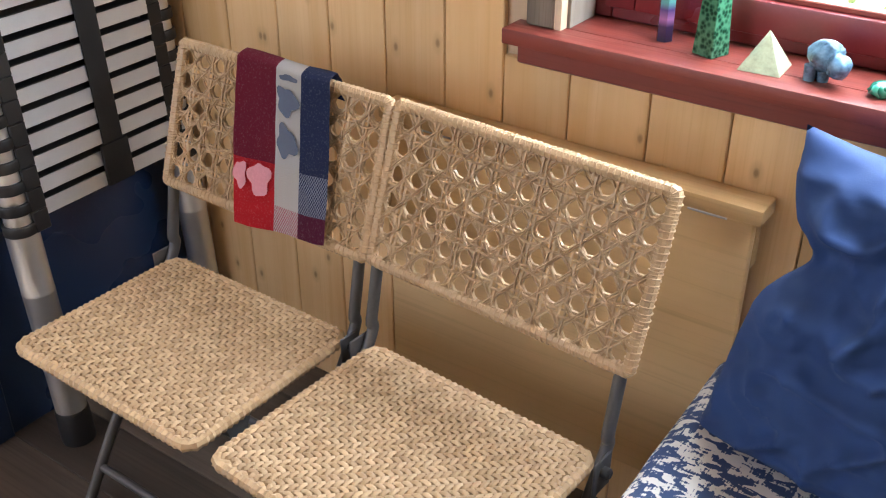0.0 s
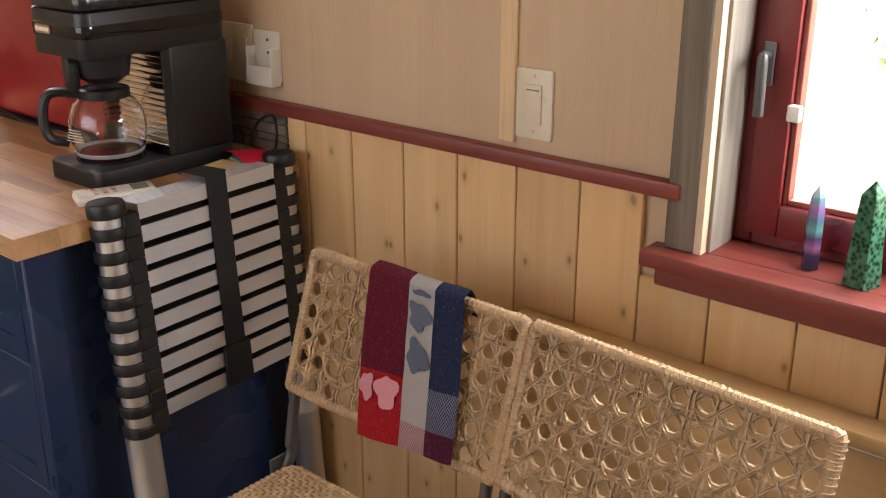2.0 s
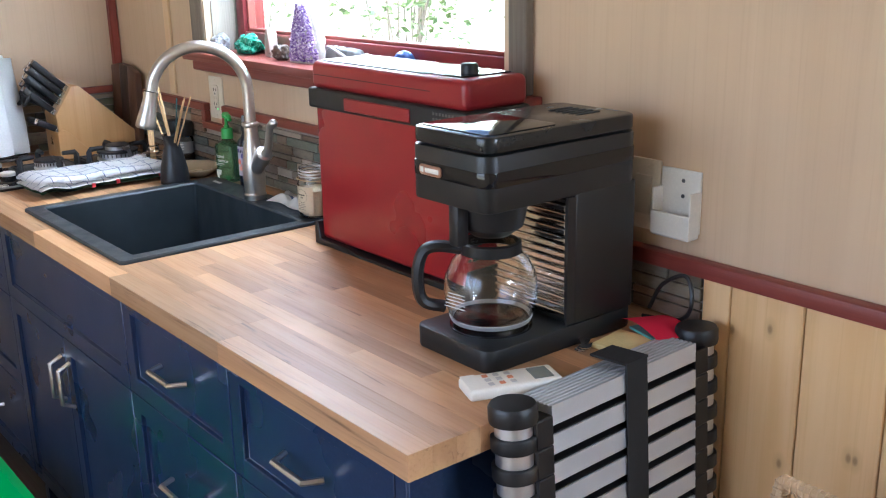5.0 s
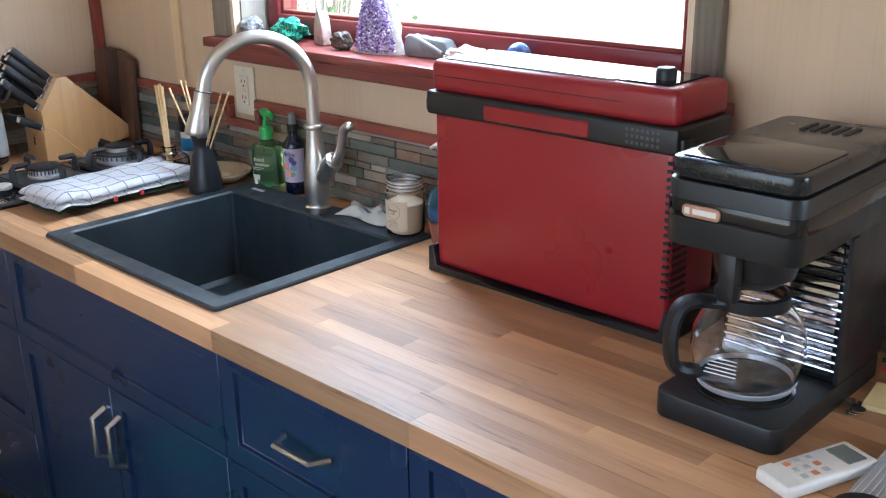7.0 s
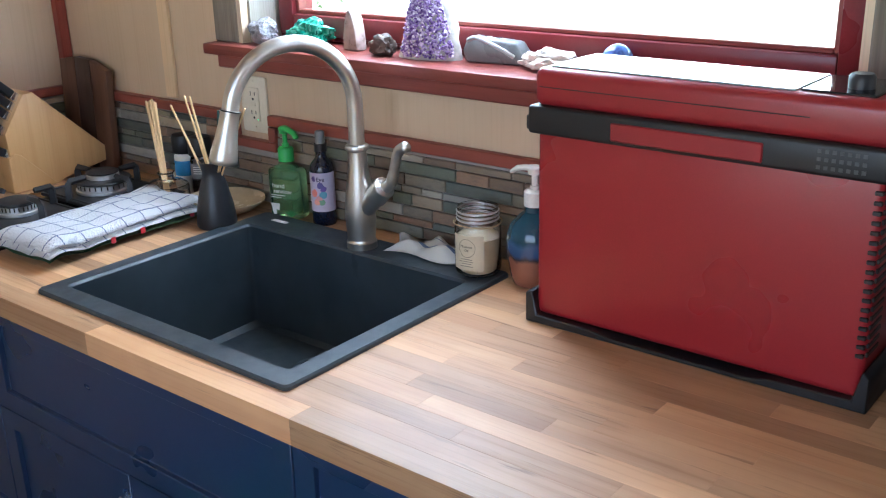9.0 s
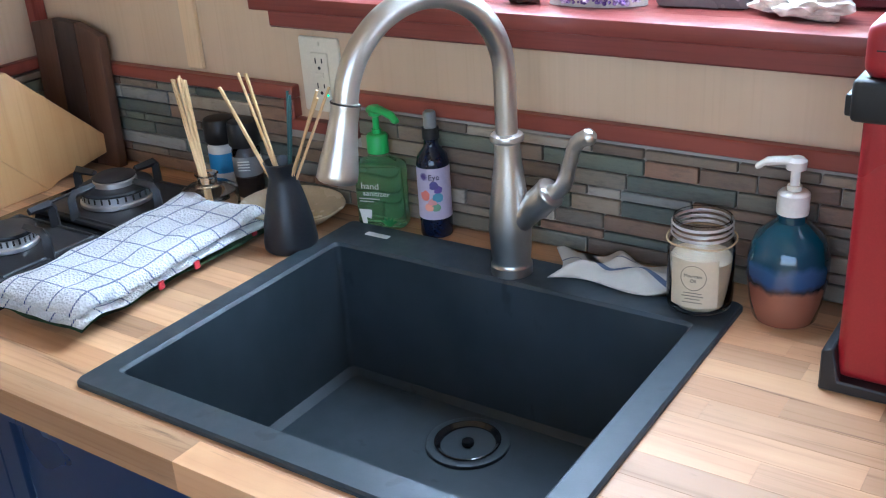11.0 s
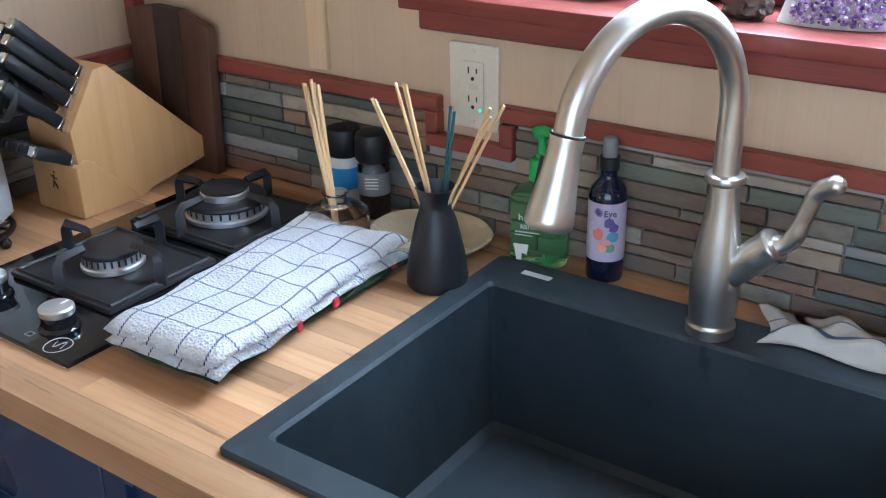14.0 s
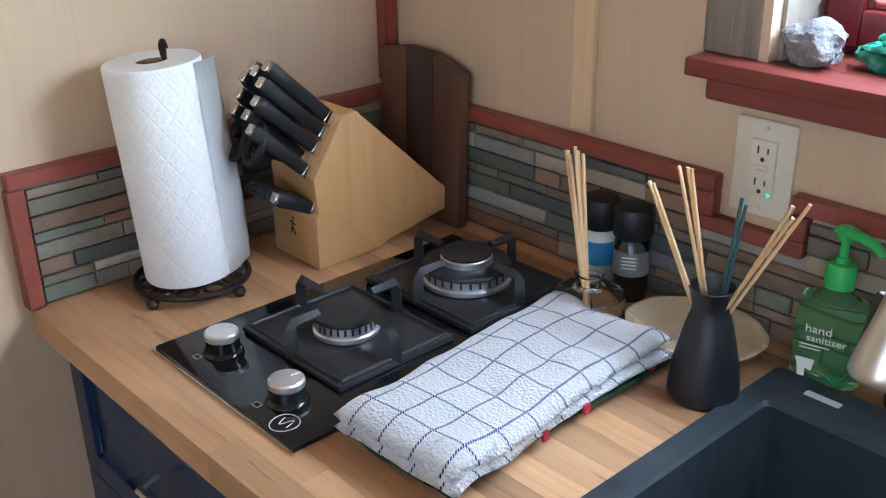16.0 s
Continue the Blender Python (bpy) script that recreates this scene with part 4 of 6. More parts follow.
    part("stile_cap", moved(lathe([(0.0, 0.915), (0.033, 0.915), (0.034, 0.919), (0.034, 0.936), (0.031, 0.941), (0.0, 0.942)], 32), Matrix.Translation((0, y, 0))), BLACKPLASTIC, st, "black end cap")
for i in range(10):
    z = 0.516 + i * 0.0428
    outline = [(-0.030, z), (0.030, z), (0.030, z + 0.029)]
    for j in range(7):
        outline += [(0.026 - 0.008 * j, z + 0.029), (0.0255 - 0.008 * j, z + 0.0275), (0.0225 - 0.008 * j, z + 0.0275), (0.022 - 0.008 * j, z + 0.029)]
    part("rung", moved(prism(outline + [(-0.030, z + 0.029)], LY - 0.088), Matrix.Translation((0, 0.044, 0))), SATIN, lad, "flat ribbed aluminium rung", 0)
    # thin black sheet on each lower rung, added to darken the gap like shade
    if i < 9:
        part("rung_gap_shade", box(-0.029, 0.0275, 0.046, LY - 0.046, z + 0.0292, z + 0.0305), BLACKPLASTIC, lad, "thin black sheet added as the shade between rungs", 0)
part("strap", joined(bevelled(box(0.0310, 0.0345, 0.196, 0.244, 0.56, 0.946), 0.001, 1), bevelled(box(-0.034, 0.0345, 0.194, 0.246, 0.9435, 0.9475), 0.001, 1), bevelled(box(0.0310, 0.0400, 0.186, 0.252, 0.515, 0.60), 0.003, 2)), STRAP, lad, "black webbing strap")
lad.rotation_euler = (0, math.atan(lean), radians(2.0))

# ---------------------------------------------------------------- folding chairs


def folding_chair(at, rz):
    """Grey steel folding chair; woven straw seat and open cane back. Front is -y."""
    ch = thing("folding_chair", at, "grey steel folding chair with woven straw seat and cane back", "chair", rz, "folding chairs along the wall")
    w, d, zs = 0.42, 0.341, 0.448
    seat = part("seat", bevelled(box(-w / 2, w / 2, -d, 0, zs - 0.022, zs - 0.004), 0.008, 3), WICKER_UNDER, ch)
    verts, faces = [], []
    nx, ny = 48, 38
    cx_, cy_ = w / nx, d / ny

    def float_strand(x, y, along, half):
        base = len(verts)
        for s in range(5):
            u = s / 4 * 2 - 1
            px_, py_ = (x, y + u * half) if along == "y" else (x + u * half, y)
            drop = max(0.0, abs(px_) - (w / 2 - 0.010), abs(py_ + d / 2) - (d / 2 - 0.010)) / 0.010
            h = zs - 0.0058 + 0.0062 * math.cos(u * 1.45) - 0.009 * min(1.2, drop) ** 2
            for o, dz in ((-0.0041, -0.0020), (0.0, 0.0012), (0.0041, -0.0020)):
                verts.append((px_ + (o if along == "y" else 0), py_ + (o if along == "x" else 0), h + dz))
        for s in range(4):
            for k in range(2):
                a = base + s * 3 + k
                faces.append((a, a + 3, a + 4, a + 1) if along == "x" else (a, a + 1, a + 4, a + 3))

    for i in range(nx):
        for j in range(ny):
            k = (i - j) % 4
            x, y = -w / 2 + cx_ * (i + 0.5), -d + cy_ * (j + 0.5)
            if k == 0:
                float_strand(x, y - cy_ / 2 if j else y, "y", cy_ * 1.18)
            elif k == 2:
                float_strand(x + cx_ / 2 if i < nx - 1 else x, y, "x", cx_ * 1.18)
    me = bpy.data.meshes.new("seat_weave")
    me.from_pydata(verts, [], faces)
    me.materials.append(WICKER)
    me.polygons.foreach_set("use_smooth", [True] * len(me.polygons))
    wv = new("seat_weave", me)
    wv.parent = seat
    tagged(wv, "herringbone woven straw", "", "", "stuff")
    rim = [(u, v, zs - 0.013) for u, v in round_rect(-w / 2 - 0.001, w / 2 + 0.001, -d - 0.001, 0.001, 0.02, 4)]
    edge = []
    for a, b in zip(rim, rim[1:] + rim[:1]):
        m = max(1, int((Vector(b) - Vector(a)).length / 0.006))
        edge += [Vector(a).lerp(Vector(b), i / m) for i in range(m)]
    part("seat_edge", tube(edge, [0.0088 + 0.0026 * (i % 2) for i in range(len(edge))], 8, True), WICKER, seat, "straw wrapped edge")
    # back: bottom at z 0.59, top at 0.83, leaning back
    bw, z0, z1, y0, y1 = 0.474, 0.588, 0.829, 0.028, 0.109

    def bk(u, v, o=0.0):
        return Vector((u, y0 + (y1 - y0) * (v - z0) / (z1 - z0) - o, v))

    loop = round_rect(-bw / 2, bw / 2, z0, z1, 0.005, 3)
    pts = []
    for a, b in zip(loop, loop[1:] + loop[:1]):
        m = max(1, int(math.dist(a, b) / 0.0055))
        pts += [bk(a[0] + (b[0] - a[0]) * i / m, a[1] + (b[1] - a[1]) * i / m) for i in range(m)]
    back = part("backrest", tube(pts, 0.0098, 8, True), WICKER, ch, "straw wrapped back frame with open cane weave")
    coil, turns = [], int(len(pts) * 0.0055 / 0.0048)
    for i in range(turns * 9):
        f = i / (turns * 9) * len(pts)
        p, q_ = pts[int(f) % len(pts)], pts[(int(f) + 1) % len(pts)]
        c3 = p.lerp(q_, f % 1)
        d3 = (pts[(int(f) + 2) % len(pts)] - pts[int(f) - 1]).normalized()
        n3 = Vector((0, -1, 0.27)).normalized()
        s3 = d3.cross(n3).normalized()
        a3 = 2 * math.pi * i / 9
        coil.append(c3 + (0.0094 + 0.0010 * math.sin(i * 0.37)) * (math.cos(a3) * n3 + math.sin(a3) * s3))
    part("wrapping", tube(coil, [0.0014 + 0.0005 * math.sin(i * 1.7) for i in range(len(coil))], 5, True, 0.8), WICKER, back, "wound straw binding", 180)
    strands = []
    px, pz = bw / 12, (z1 - z0) / 6
    rnd = random.Random(3)

    def strand(a, b, o, r=0.0024):
        j = lambda: rnd.uniform(-0.0007, 0.0007)
        a, b = (a[0] + j(), a[1] + j()), (b[0] + j(), b[1] + j())
        n = max(2, round(math.dist(a, b) / (px * 0.5)))
        lift = rnd.choice((-1, 1))
        strands.append(tube([bk(a[0] + (b[0] - a[0]) * i / n, a[1] + (b[1] - a[1]) * i / n, o + lift * 0.0021 * (1 if i % 2 else -1)) for i in range(n + 1)], r, 5, False, 0.7))

    for i in range(13):
        x = -bw / 2 + px * i
        for o in (-0.0040, 0.0040):
            if abs(x + o) < bw / 2:
                strand((x + o, z0), (x + o, z1), 0.0026)
    for i in range(8):
        z = z0 + pz * i
        for o in (-0.0040, 0.0040):
            if z0 < z + o < z1:
                strand((-bw / 2, z + o), (bw / 2, z + o), 0.0022)
    web = bmesh.new()
    for i in range(12):
        for j in range(6):
            x, z = -bw / 2 + px * (i + 0.5), z0 + pz * (j + 0.5)
            r0 = rnd.uniform(0.0122, 0.0140)
            rows_ = []
            for k in range(8):
                a = math.pi * (k + 0.5) / 4
                c, sn = math.cos(a), math.sin(a)
                m = 1 / max(abs(c), abs(sn))
                rr = r0 * rnd.uniform(0.95, 1.05)
                out, inn = (x + c * m * px / 2, z + sn * m * pz / 2), (x + c * rr, z + sn * rr)
                rows_.append([web.verts.new(bk(*out, 0.0010)), web.verts.new(bk(*inn, 0.0022)), web.verts.new(bk(*inn, -0.0022)), web.verts.new(bk(*out, -0.0010))])
            for k in range(8):
                p, q_ = rows_[k], rows_[(k + 1) % 8]
                for n in range(3):
                    web.faces.new((p[n], q_[n], q_[n + 1], p[n + 1]))
    bmesh.ops.remove_doubles(web, verts=web.verts[:], dist=0.0003)
    bmesh.ops.recalc_face_normals(web, faces=web.faces[:])
    part("cane_mesh", web, WICKER, back, "open cane weave with round holes", 50)
    sl = pz / px
    for sg in (1, -1):
        for i in range(-8, 20):
            for o in (-0.0022, 0.0022):
                xa = -bw / 2 + px * (i + 0.5) + o
                za = z0
                t0, t1 = 0.0, (z1 - z0) / sl * 1.02
                xb = xa + sg * t1
                zb = za + sl * t1
                ta = max(0.0, min(1.0, (-bw / 2 - xa) / (xb - xa) if sg > 0 else (bw / 2 - xa) / (xb - xa)))
                tb = max(0.0, min(1.0, (bw / 2 - xa) / (xb - xa) if sg > 0 else (-bw / 2 - xa) / (xb - xa)))
                if tb - ta > 0.05:
                    strand((xa + (xb - xa) * ta, za + (zb - za) * ta), (xa + (xb - xa) * tb, min(z1, za + (zb - za) * tb)), 0.0030 if sg > 0 else 0.0024, 0.0019)
    tagged(part("cane_weave", joined(*strands), WICKER, back, "open cane strands", 60), "", "", "", "stuff")
    for sx in (-1, 1):
        x = sx * (bw / 2 - 0.012)
        top = bk(x, z0 + 0.01)
        part("back_leg", tube(curve([(x, top.y, z0 - 0.004), (x, 0.012, zs + 0.04), (x, -0.005, zs - 0.02), (x, -0.20, 0.14), (x, -0.285, 0.004)], 5), 0.0115, 12, False, 0.8), STEELGREY, ch, "grey steel tube running down to the front foot")
        xi = sx * (w / 2 - 0.02)
        part("rear_leg", tube([(xi, -0.27, zs - 0.03), (xi, -0.02, 0.14), (xi, 0.085, 0.004)], 0.010, 12), STEELGREY, ch)
        part("hinge_plate", bevelled(box(x - 0.010, x - 0.006, -0.035, 0.012, zs - 0.05, zs + 0.012), 0.002, 1) if sx < 0 else bevelled(box(x + 0.006, x + 0.010, -0.035, 0.012, zs - 0.05, zs + 0.012), 0.002, 1), STEELGREY, ch)
        part("pivot", moved(lathe([(0, 0), (0.009, 0), (0.009, 0.012), (0.006, 0.015), (0, 0.015)], 16), pose(x + sx * 0.008, -0.012, zs - 0.012, 0, 90 * sx, 0)), BLACKPLASTIC, ch)
        part("side_bracket", prism([(-0.27, zs - 0.022), (-0.21, zs - 0.022), (-0.235, zs - 0.075), (-0.255, zs - 0.075)], 0.003, "x"), STEELGREY, ch).location = (xi + sx * 0.012, 0, 0)
    part("foot_bar", tube([(-bw / 2 + 0.012, -0.235, 0.085), (bw / 2 - 0.012, -0.235, 0.085)], 0.008, 10), STEELGREY, ch)
    part("rear_bar", tube([(-w / 2 + 0.02, 0.03, 0.085), (w / 2 - 0.02, 0.03, 0.085)], 0.008, 10), STEELGREY, ch)
    return ch


chair = folding_chair((2.946, -0.336, 0), -1.1)
copy_thing(chair, pose(3.429, -0.352, 0, 0, 0, -3.8))

# towel over the first chair's back
TOWEL = Mat("striped_bison_towel", 0.95)
uv = TOWEL.node("ShaderNodeUVMap").outputs[0]
sep = TOWEL.t.nodes.new("ShaderNodeSeparateXYZ")
TOWEL.link(uv, sep.inputs[0])
u_, v_ = sep.outputs[0], sep.outputs[1]
burg, red, white_, navy, pink = (0.20, 0.011, 0.036), (0.58, 0.014, 0.024), (0.62, 0.60, 0.58), (0.022, 0.034, 0.10), (0.50, 0.10, 0.16)
low = TOWEL.math("LESS_THAN", v_, 0.335)
foot = TOWEL.math("LESS_THAN", v_, 0.13)
chk = TOWEL.node("ShaderNodeTexChecker", Scale=90.0)
TOWEL.link(uv, chk.inputs["Vector"])
left_ = TOWEL.mix(burg, red, low)
mid = TOWEL.mix(TOWEL.mix(white_, pink, chk.outputs["Fac"]), white_, TOWEL.math("GREATER_THAN", v_, 0.13))
right_ = TOWEL.mix(navy, TOWEL.mix((0.30, 0.33, 0.42), navy, chk.outputs["Fac"]), low)
right_ = TOWEL.mix(right_, (0.12, 0.012, 0.045), foot)
col = TOWEL.mix(left_, mid, TOWEL.math("GREATER_THAN", u_, 0.44))
col = TOWEL.mix(col, right_, TOWEL.math("GREATER_THAN", u_, 0.72))
TOWEL.color(TOWEL.mix(col, (0.8, 0.8, 0.8), TOWEL.remap(TOWEL.noise((1, 1, 1), 300, 2), 0.55, 0.8, 0, 0.12)))
TOWEL.bump(TOWEL.noise((1, 1, 1), 450, 2), 0.6, 0.0015)
TOWEL = TOWEL.m


def with_uv(bm, nx, ny):
    layer = bm.loops.layers.uv.new("uv")
    bm.verts.index_update()
    for f in bm.faces:
        for l in f.loops:
            k = l.vert.index
            l[layer].uv = ((k % (nx + 1)) / nx, (k // (nx + 1)) / ny)
    return bm


def drape(u, v):
    x = 2.870 + 0.208 * u + 0.052 * (0.8 - v) + 0.006 * math.sin(v * 4) * (u - 0.5)
    s = (1 - v) * 0.36           # down from the fold on the front; v = 1 is behind
    wob = 0.003 * math.sin(u * 9 + v * 3) + 0.002 * noise.noise(Vector((u * 6, v * 6, 1)))
    front = 0.262 - 0.022 * u
    if v < 0.8:
        z = 0.8405 - (0.8 - v) / 0.8 * front
        y = -0.2465 - 0.008 * u - (0.8405 - z) * 0.336 - wob
    else:
        t = (v - 0.8) / 0.2
        a = t * math.pi
        z = 0.8405 + 0.010 * math.sin(a) - 0.10 * max(0, t - 0.5)
        y = -0.2185 - 0.028 * math.cos(a) - 0.008 * u - wob
    return (x, y, z)


bm = with_uv(sheet(24, 40, drape), 24, 40)
bmesh.ops.solidify(bm, geom=bm.faces[:], thickness=0.003)
towel = thing("dish_towel", (0, 0, 0), "burgundy, white and navy woven towel draped over the chair", "towel")
part("cloth", bm, TOWEL, towel, "", 60)
MOTIF = plain("grey_blue_motif_thread", (0.10, 0.12, 0.17), 0.95)
MOTIF2 = plain("pale_pink_motif_thread", (0.62, 0.26, 0.30), 0.95)


def blob_patch(u0, u1, v0, v1, seed):
    """A plain lobed patch woven into the cloth."""
    rnd = random.Random(seed)
    cu, cv = (u0 + u1) / 2, (v0 + v1) / 2
    b = bmesh.new()
    rows = []
    for r in (0.0, 0.5, 1.0):
        ring = []
        for i in range(28):
            a = 2 * math.pi * i / 28
            k = r * (1 + 0.16 * math.sin(3 * a + seed) + 0.12 * math.sin(5 * a + 2 * seed))
            p = Vector(drape(cu + math.cos(a) * (u1 - u0) / 2 * k, cv + math.sin(a) * (v1 - v0) / 2 * k))
            ring.append(b.verts.new(p + Vector((0, -0.0036, 0))))
        rows.append(ring)
    for p, q in zip(rows, rows[1:]):
        for i in range(28):
            j = (i + 1) % 28
            b.faces.new((p[i], p[j], q[j], q[i]))
    bmesh.ops.remove_doubles(b, verts=b.verts[:], dist=1e-5)
    bmesh.ops.recalc_face_normals(b, faces=b.faces[:])
    return b


for k, (a, b2, c2, d2) in enumerate(((0.47, 0.70, 0.60, 0.74), (0.47, 0.70, 0.39, 0.55), (0.50, 0.70, 0.77, 0.80))):
    part("woven_motif", blob_patch(a, b2, c2, d2, k + 1), MOTIF, towel, "grey-blue woven motif")
for k, (a, b2, c2, d2) in enumerate(((0.02, 0.17, 0.19, 0.32), (0.19, 0.41, 0.17, 0.33))):
    part("woven_motif", blob_patch(a, b2, c2, d2, k + 5), MOTIF2, towel, "pale pink woven motif")

# fold-down wall table behind the chairs
tab = thing("drop_leaf_table", (3.03, 0, 0), "pine wall shelf with a plywood leaf folded down", "table")
part("ledge", bevelled(box(0, 0.705, -0.075, -0.016, 0.712, 0.738), 0.003, 2), PINE_FLAT, tab, "pine ledge on the wall")
part("leaf", bevelled(box(0.012, 0.690, -0.062, -0.040, 0.16, 0.708), 0.003, 2), LEAF, tab, "smooth plywood leaf hanging down")
part("cleat", box(0.02, 0.69, -0.040, -0.016, 0.62, 0.712), PINE_FLAT, tab)
for hx in (0.12, 0.62):
    part("hinge", joined(tube([(hx - 0.03, -0.066, 0.709), (hx + 0.03, -0.066, 0.709)], 0.004, 8), box(hx - 0.03, hx + 0.03, -0.0635, -0.0615, 0.703, 0.709)), NICKEL, tab, "small steel hinge")

# ---------------------------------------------------------------- bench with cushion and pillow
bench = thing("bench", (3.76, 0, 0), "plain wooden bench box under the window", "bench")
part("seat_box", bevelled(box(0, 1.40, -0.74, -0.018, 0.0, 0.335), 0.004, 2), NAVY, bench)
IKAT = Mat("blue_white_ikat_fabric", 0.9)
_a = IKAT.noise((34, 70, 34), 1.0, 2, 0.6, 0.5)
_b = IKAT.noise((260, 26, 260), 1.0, 2)
_f = IKAT.math("ADD", _a, IKAT.math("MULTIPLY", IKAT.math("SUBTRACT", _b, 0.5), 0.35))
IKAT.color(IKAT.mix((0.035, 0.065, 0.16), (0.68, 0.66, 0.62), IKAT.remap(_f, 0.49, 0.53, 0, 1))).bump(IKAT.noise((1, 1, 1), 700, 2), 0.4, 0.001)
IKAT = IKAT.m
bm = bevelled(box(-0.06, 1.38, -0.76, -0.02, 0.336, 0.462), 0.045, 6)
bmesh.ops.subdivide_edges(bm, edges=[e for e in bm.edges if e.calc_length() > 0.2], cuts=12, use_grid_fill=True)
for v in bm.verts:
    v.co.z += 0.010 * noise.noise(v.co * 5) * (1 if v.co.z > 0.4 else 0)
    v.co.x += 0.006 * noise.noise(v.co * 7 + Vector((3, 0, 0)))
single("bench_cushion", bm, IKAT, (3.76, 0, 0), "blue and white ikat seat cushion lying on the bench", "cushion")
DENIM = Mat("navy_cotton", 0.85)
DENIM.color(DENIM.mix((0.013, 0.042, 0.15), (0.028, 0.074, 0.225), DENIM.noise((1, 1, 1), 9, 4))).bump(DENIM.noise((1, 1, 1), 600, 3), 0.5, 0.001)
DENIM = DENIM.m


def pillow(w, h, t):
    def face(sgn):
        def place(u, v):
            a, b = 2 * u - 1, 2 * v - 1
            k = max(0.0, (1 - a * a)) ** 0.5 * max(0.0, (1 - b * b)) ** 0.5
            pin = 1 - 0.07 * (1 - abs(a) ** 2) * abs(b) ** 3 - 0.07 * (1 - abs(b) ** 2) * abs(a) ** 3
            wr = 0.016 * noise.noise(Vector((a * 2.2 + b, b * 4, sgn))) + 0.026 * max(0, noise.noise(Vector((a * 1.5 - b * 3.2, b * 1.2 + a, 4 + sgn))))
            ridge = 1 - abs(noise.noise(Vector((a * 1.6 + 0.8 * b, b * 2.6 - a, 7 + 3 * sgn))))
            wr += 0.042 * ridge ** 7 + 0.014 * (1 - abs(noise.noise(Vector((a * 3.1 - b, b * 4.4 + a, 2 + sgn))))) ** 9 + 0.006 * noise.noise(Vector((a * 7, b * 7, sgn)))
            neck = math.exp(-((b - 0.36) / 0.20) ** 2) * math.exp(-((a + 1) / 0.40) ** 2)       # the cloth is nipped in below one corner
            crease = math.exp(-((b - 0.36 - 0.22 * (a + 1)) / 0.10) ** 2) * math.exp(-((a + 0.75) / 0.6) ** 2)
            return (a * w / 2 * pin + 0.045 * neck + 0.025 * b - 0.034 * max(0.0, b - 0.55) * max(0.0, -a), sgn * (t / 2 * k ** 0.75 + wr * k - 0.030 * crease * k ** 0.5), b * h / 2 * pin)
        return place

    a, b = sheet(64, 64, face(-1)), sheet(64, 64, face(1))
    bmesh.ops.reverse_faces(b, faces=b.faces[:])
    bm = joined(a, b)
    bmesh.ops.remove_doubles(bm, verts=bm.verts[:], dist=0.0005)
    return bm


pl = single("throw_pillow", moved(pillow(0.47, 0.475, 0.17), pose(0, 0, 0.222, 0, 0, 0)), DENIM, (0, 0, 0), "crumpled navy blue cotton pillow leaning on the bench", "pillow", 0, "", 180)
pl.matrix_basis = pose(3.990, -0.275, 0.462, -11, 0, -12)

# ---------------------------------------------------------------- switches and outlets


def plate(name, x0, x1, z0, z1, label, category):
    t = thing(name, ((x0 + x1) / 2, 0, (z0 + z1) / 2), label, category)
    w, h = (x1 - x0) / 2, (z1 - z0) / 2
    part("cover_plate", bevelled(moved(prism(round_rect(-w, w, -h, h, 0.004, 3), 0.006), Matrix.Translation((0, -0.006, 0))), 0.002, 2, 60), IVORY, t)
    return t


def screw(parent, x, z):
    part("screw", moved(lathe([(0.0, 0.0), (0.0032, 0.0), (0.0028, 0.001), (0, 0.0013)], 14), pose(x, -0.006, z, 90)), IVORY, parent)


sw = plate("light_switch", 2.992, 3.066, 1.047, 1.168, "ivory rocker light switch on the wall", "light switch")
part("rocker", bevelled(box(-0.017, 0.017, -0.0095, -0.005, -0.034, 0.034), 0.002, 2), IVORY, sw)
part("slot_line", box(-0.013, 0.013, -0.0101, -0.0090, 0.024, 0.0255), DARKSLOT, sw, "", 0)
for z in (-0.048, 0.048):
    screw(sw, 0, z)
sw = plate("light_switch", 2.193, 2.311, 1.052, 1.175, "ivory double rocker light switch", "light switch")
for x in (-0.025, 0.025):
    part("rocker", bevelled(box(x - 0.017, x + 0.017, -0.0095, -0.005, -0.034, 0.034), 0.002, 2), IVORY, sw)
hold = thing("remote_holder", (2.353, 0, 1.115), "white plastic remote holder screwed to the wall", "holder")
part("back", bevelled(box(-0.040, 0.040, -0.006, 0, -0.052, 0.052), 0.002, 2), WHITEPLASTIC, hold)
part("pocket", bevelled(joined(box(-0.040, 0.040, -0.032, -0.027, -0.058, -0.018), box(-0.040, -0.035, -0.030, -0.004, -0.058, 0.020), box(0.035, 0.040, -0.030, -0.004, -0.058, 0.020), box(-0.038, 0.038, -0.030, -0.004, -0.060, -0.054)), 0.0015, 1), WHITEPLASTIC, hold)
for z in (0.008, 0.034):
    part("screw", moved(lathe([(0, 0), (0.0035, 0), (0.003, 0.0015), (0, 0.0018)], 14), pose(0.006, -0.006, z, 90)), STEELGREY, hold, "dark screw head")
out = plate("wall_outlet", 0.662, 0.742, 1.064, 1.184, "ivory ground-fault double outlet above the backsplash", "outlet")
part("receptacle", bevelled(box(-0.0175, 0.0175, -0.0085, -0.005, -0.036, 0.036), 0.002, 2), IVORY, out)
for z in (-0.020, 0.020):
    part("slots", joined(box(-0.0075, -0.0055, -0.0090, -0.0082, z - 0.001, z + 0.008), box(0.0055, 0.0075, -0.0090, -0.0082, z, z + 0.007), moved(lathe([(0, 0), (0.0028, 0), (0.0028, 0.0006), (0, 0.0006)], 14), pose(0, -0.0083, z - 0.008, 90))), DARKSLOT, out, "dark socket slots", 0)
part("test_button", bevelled(box(-0.008, 0.008, -0.0095, -0.008, -0.0045, -0.001), 0.0004, 1), IVORY, out)
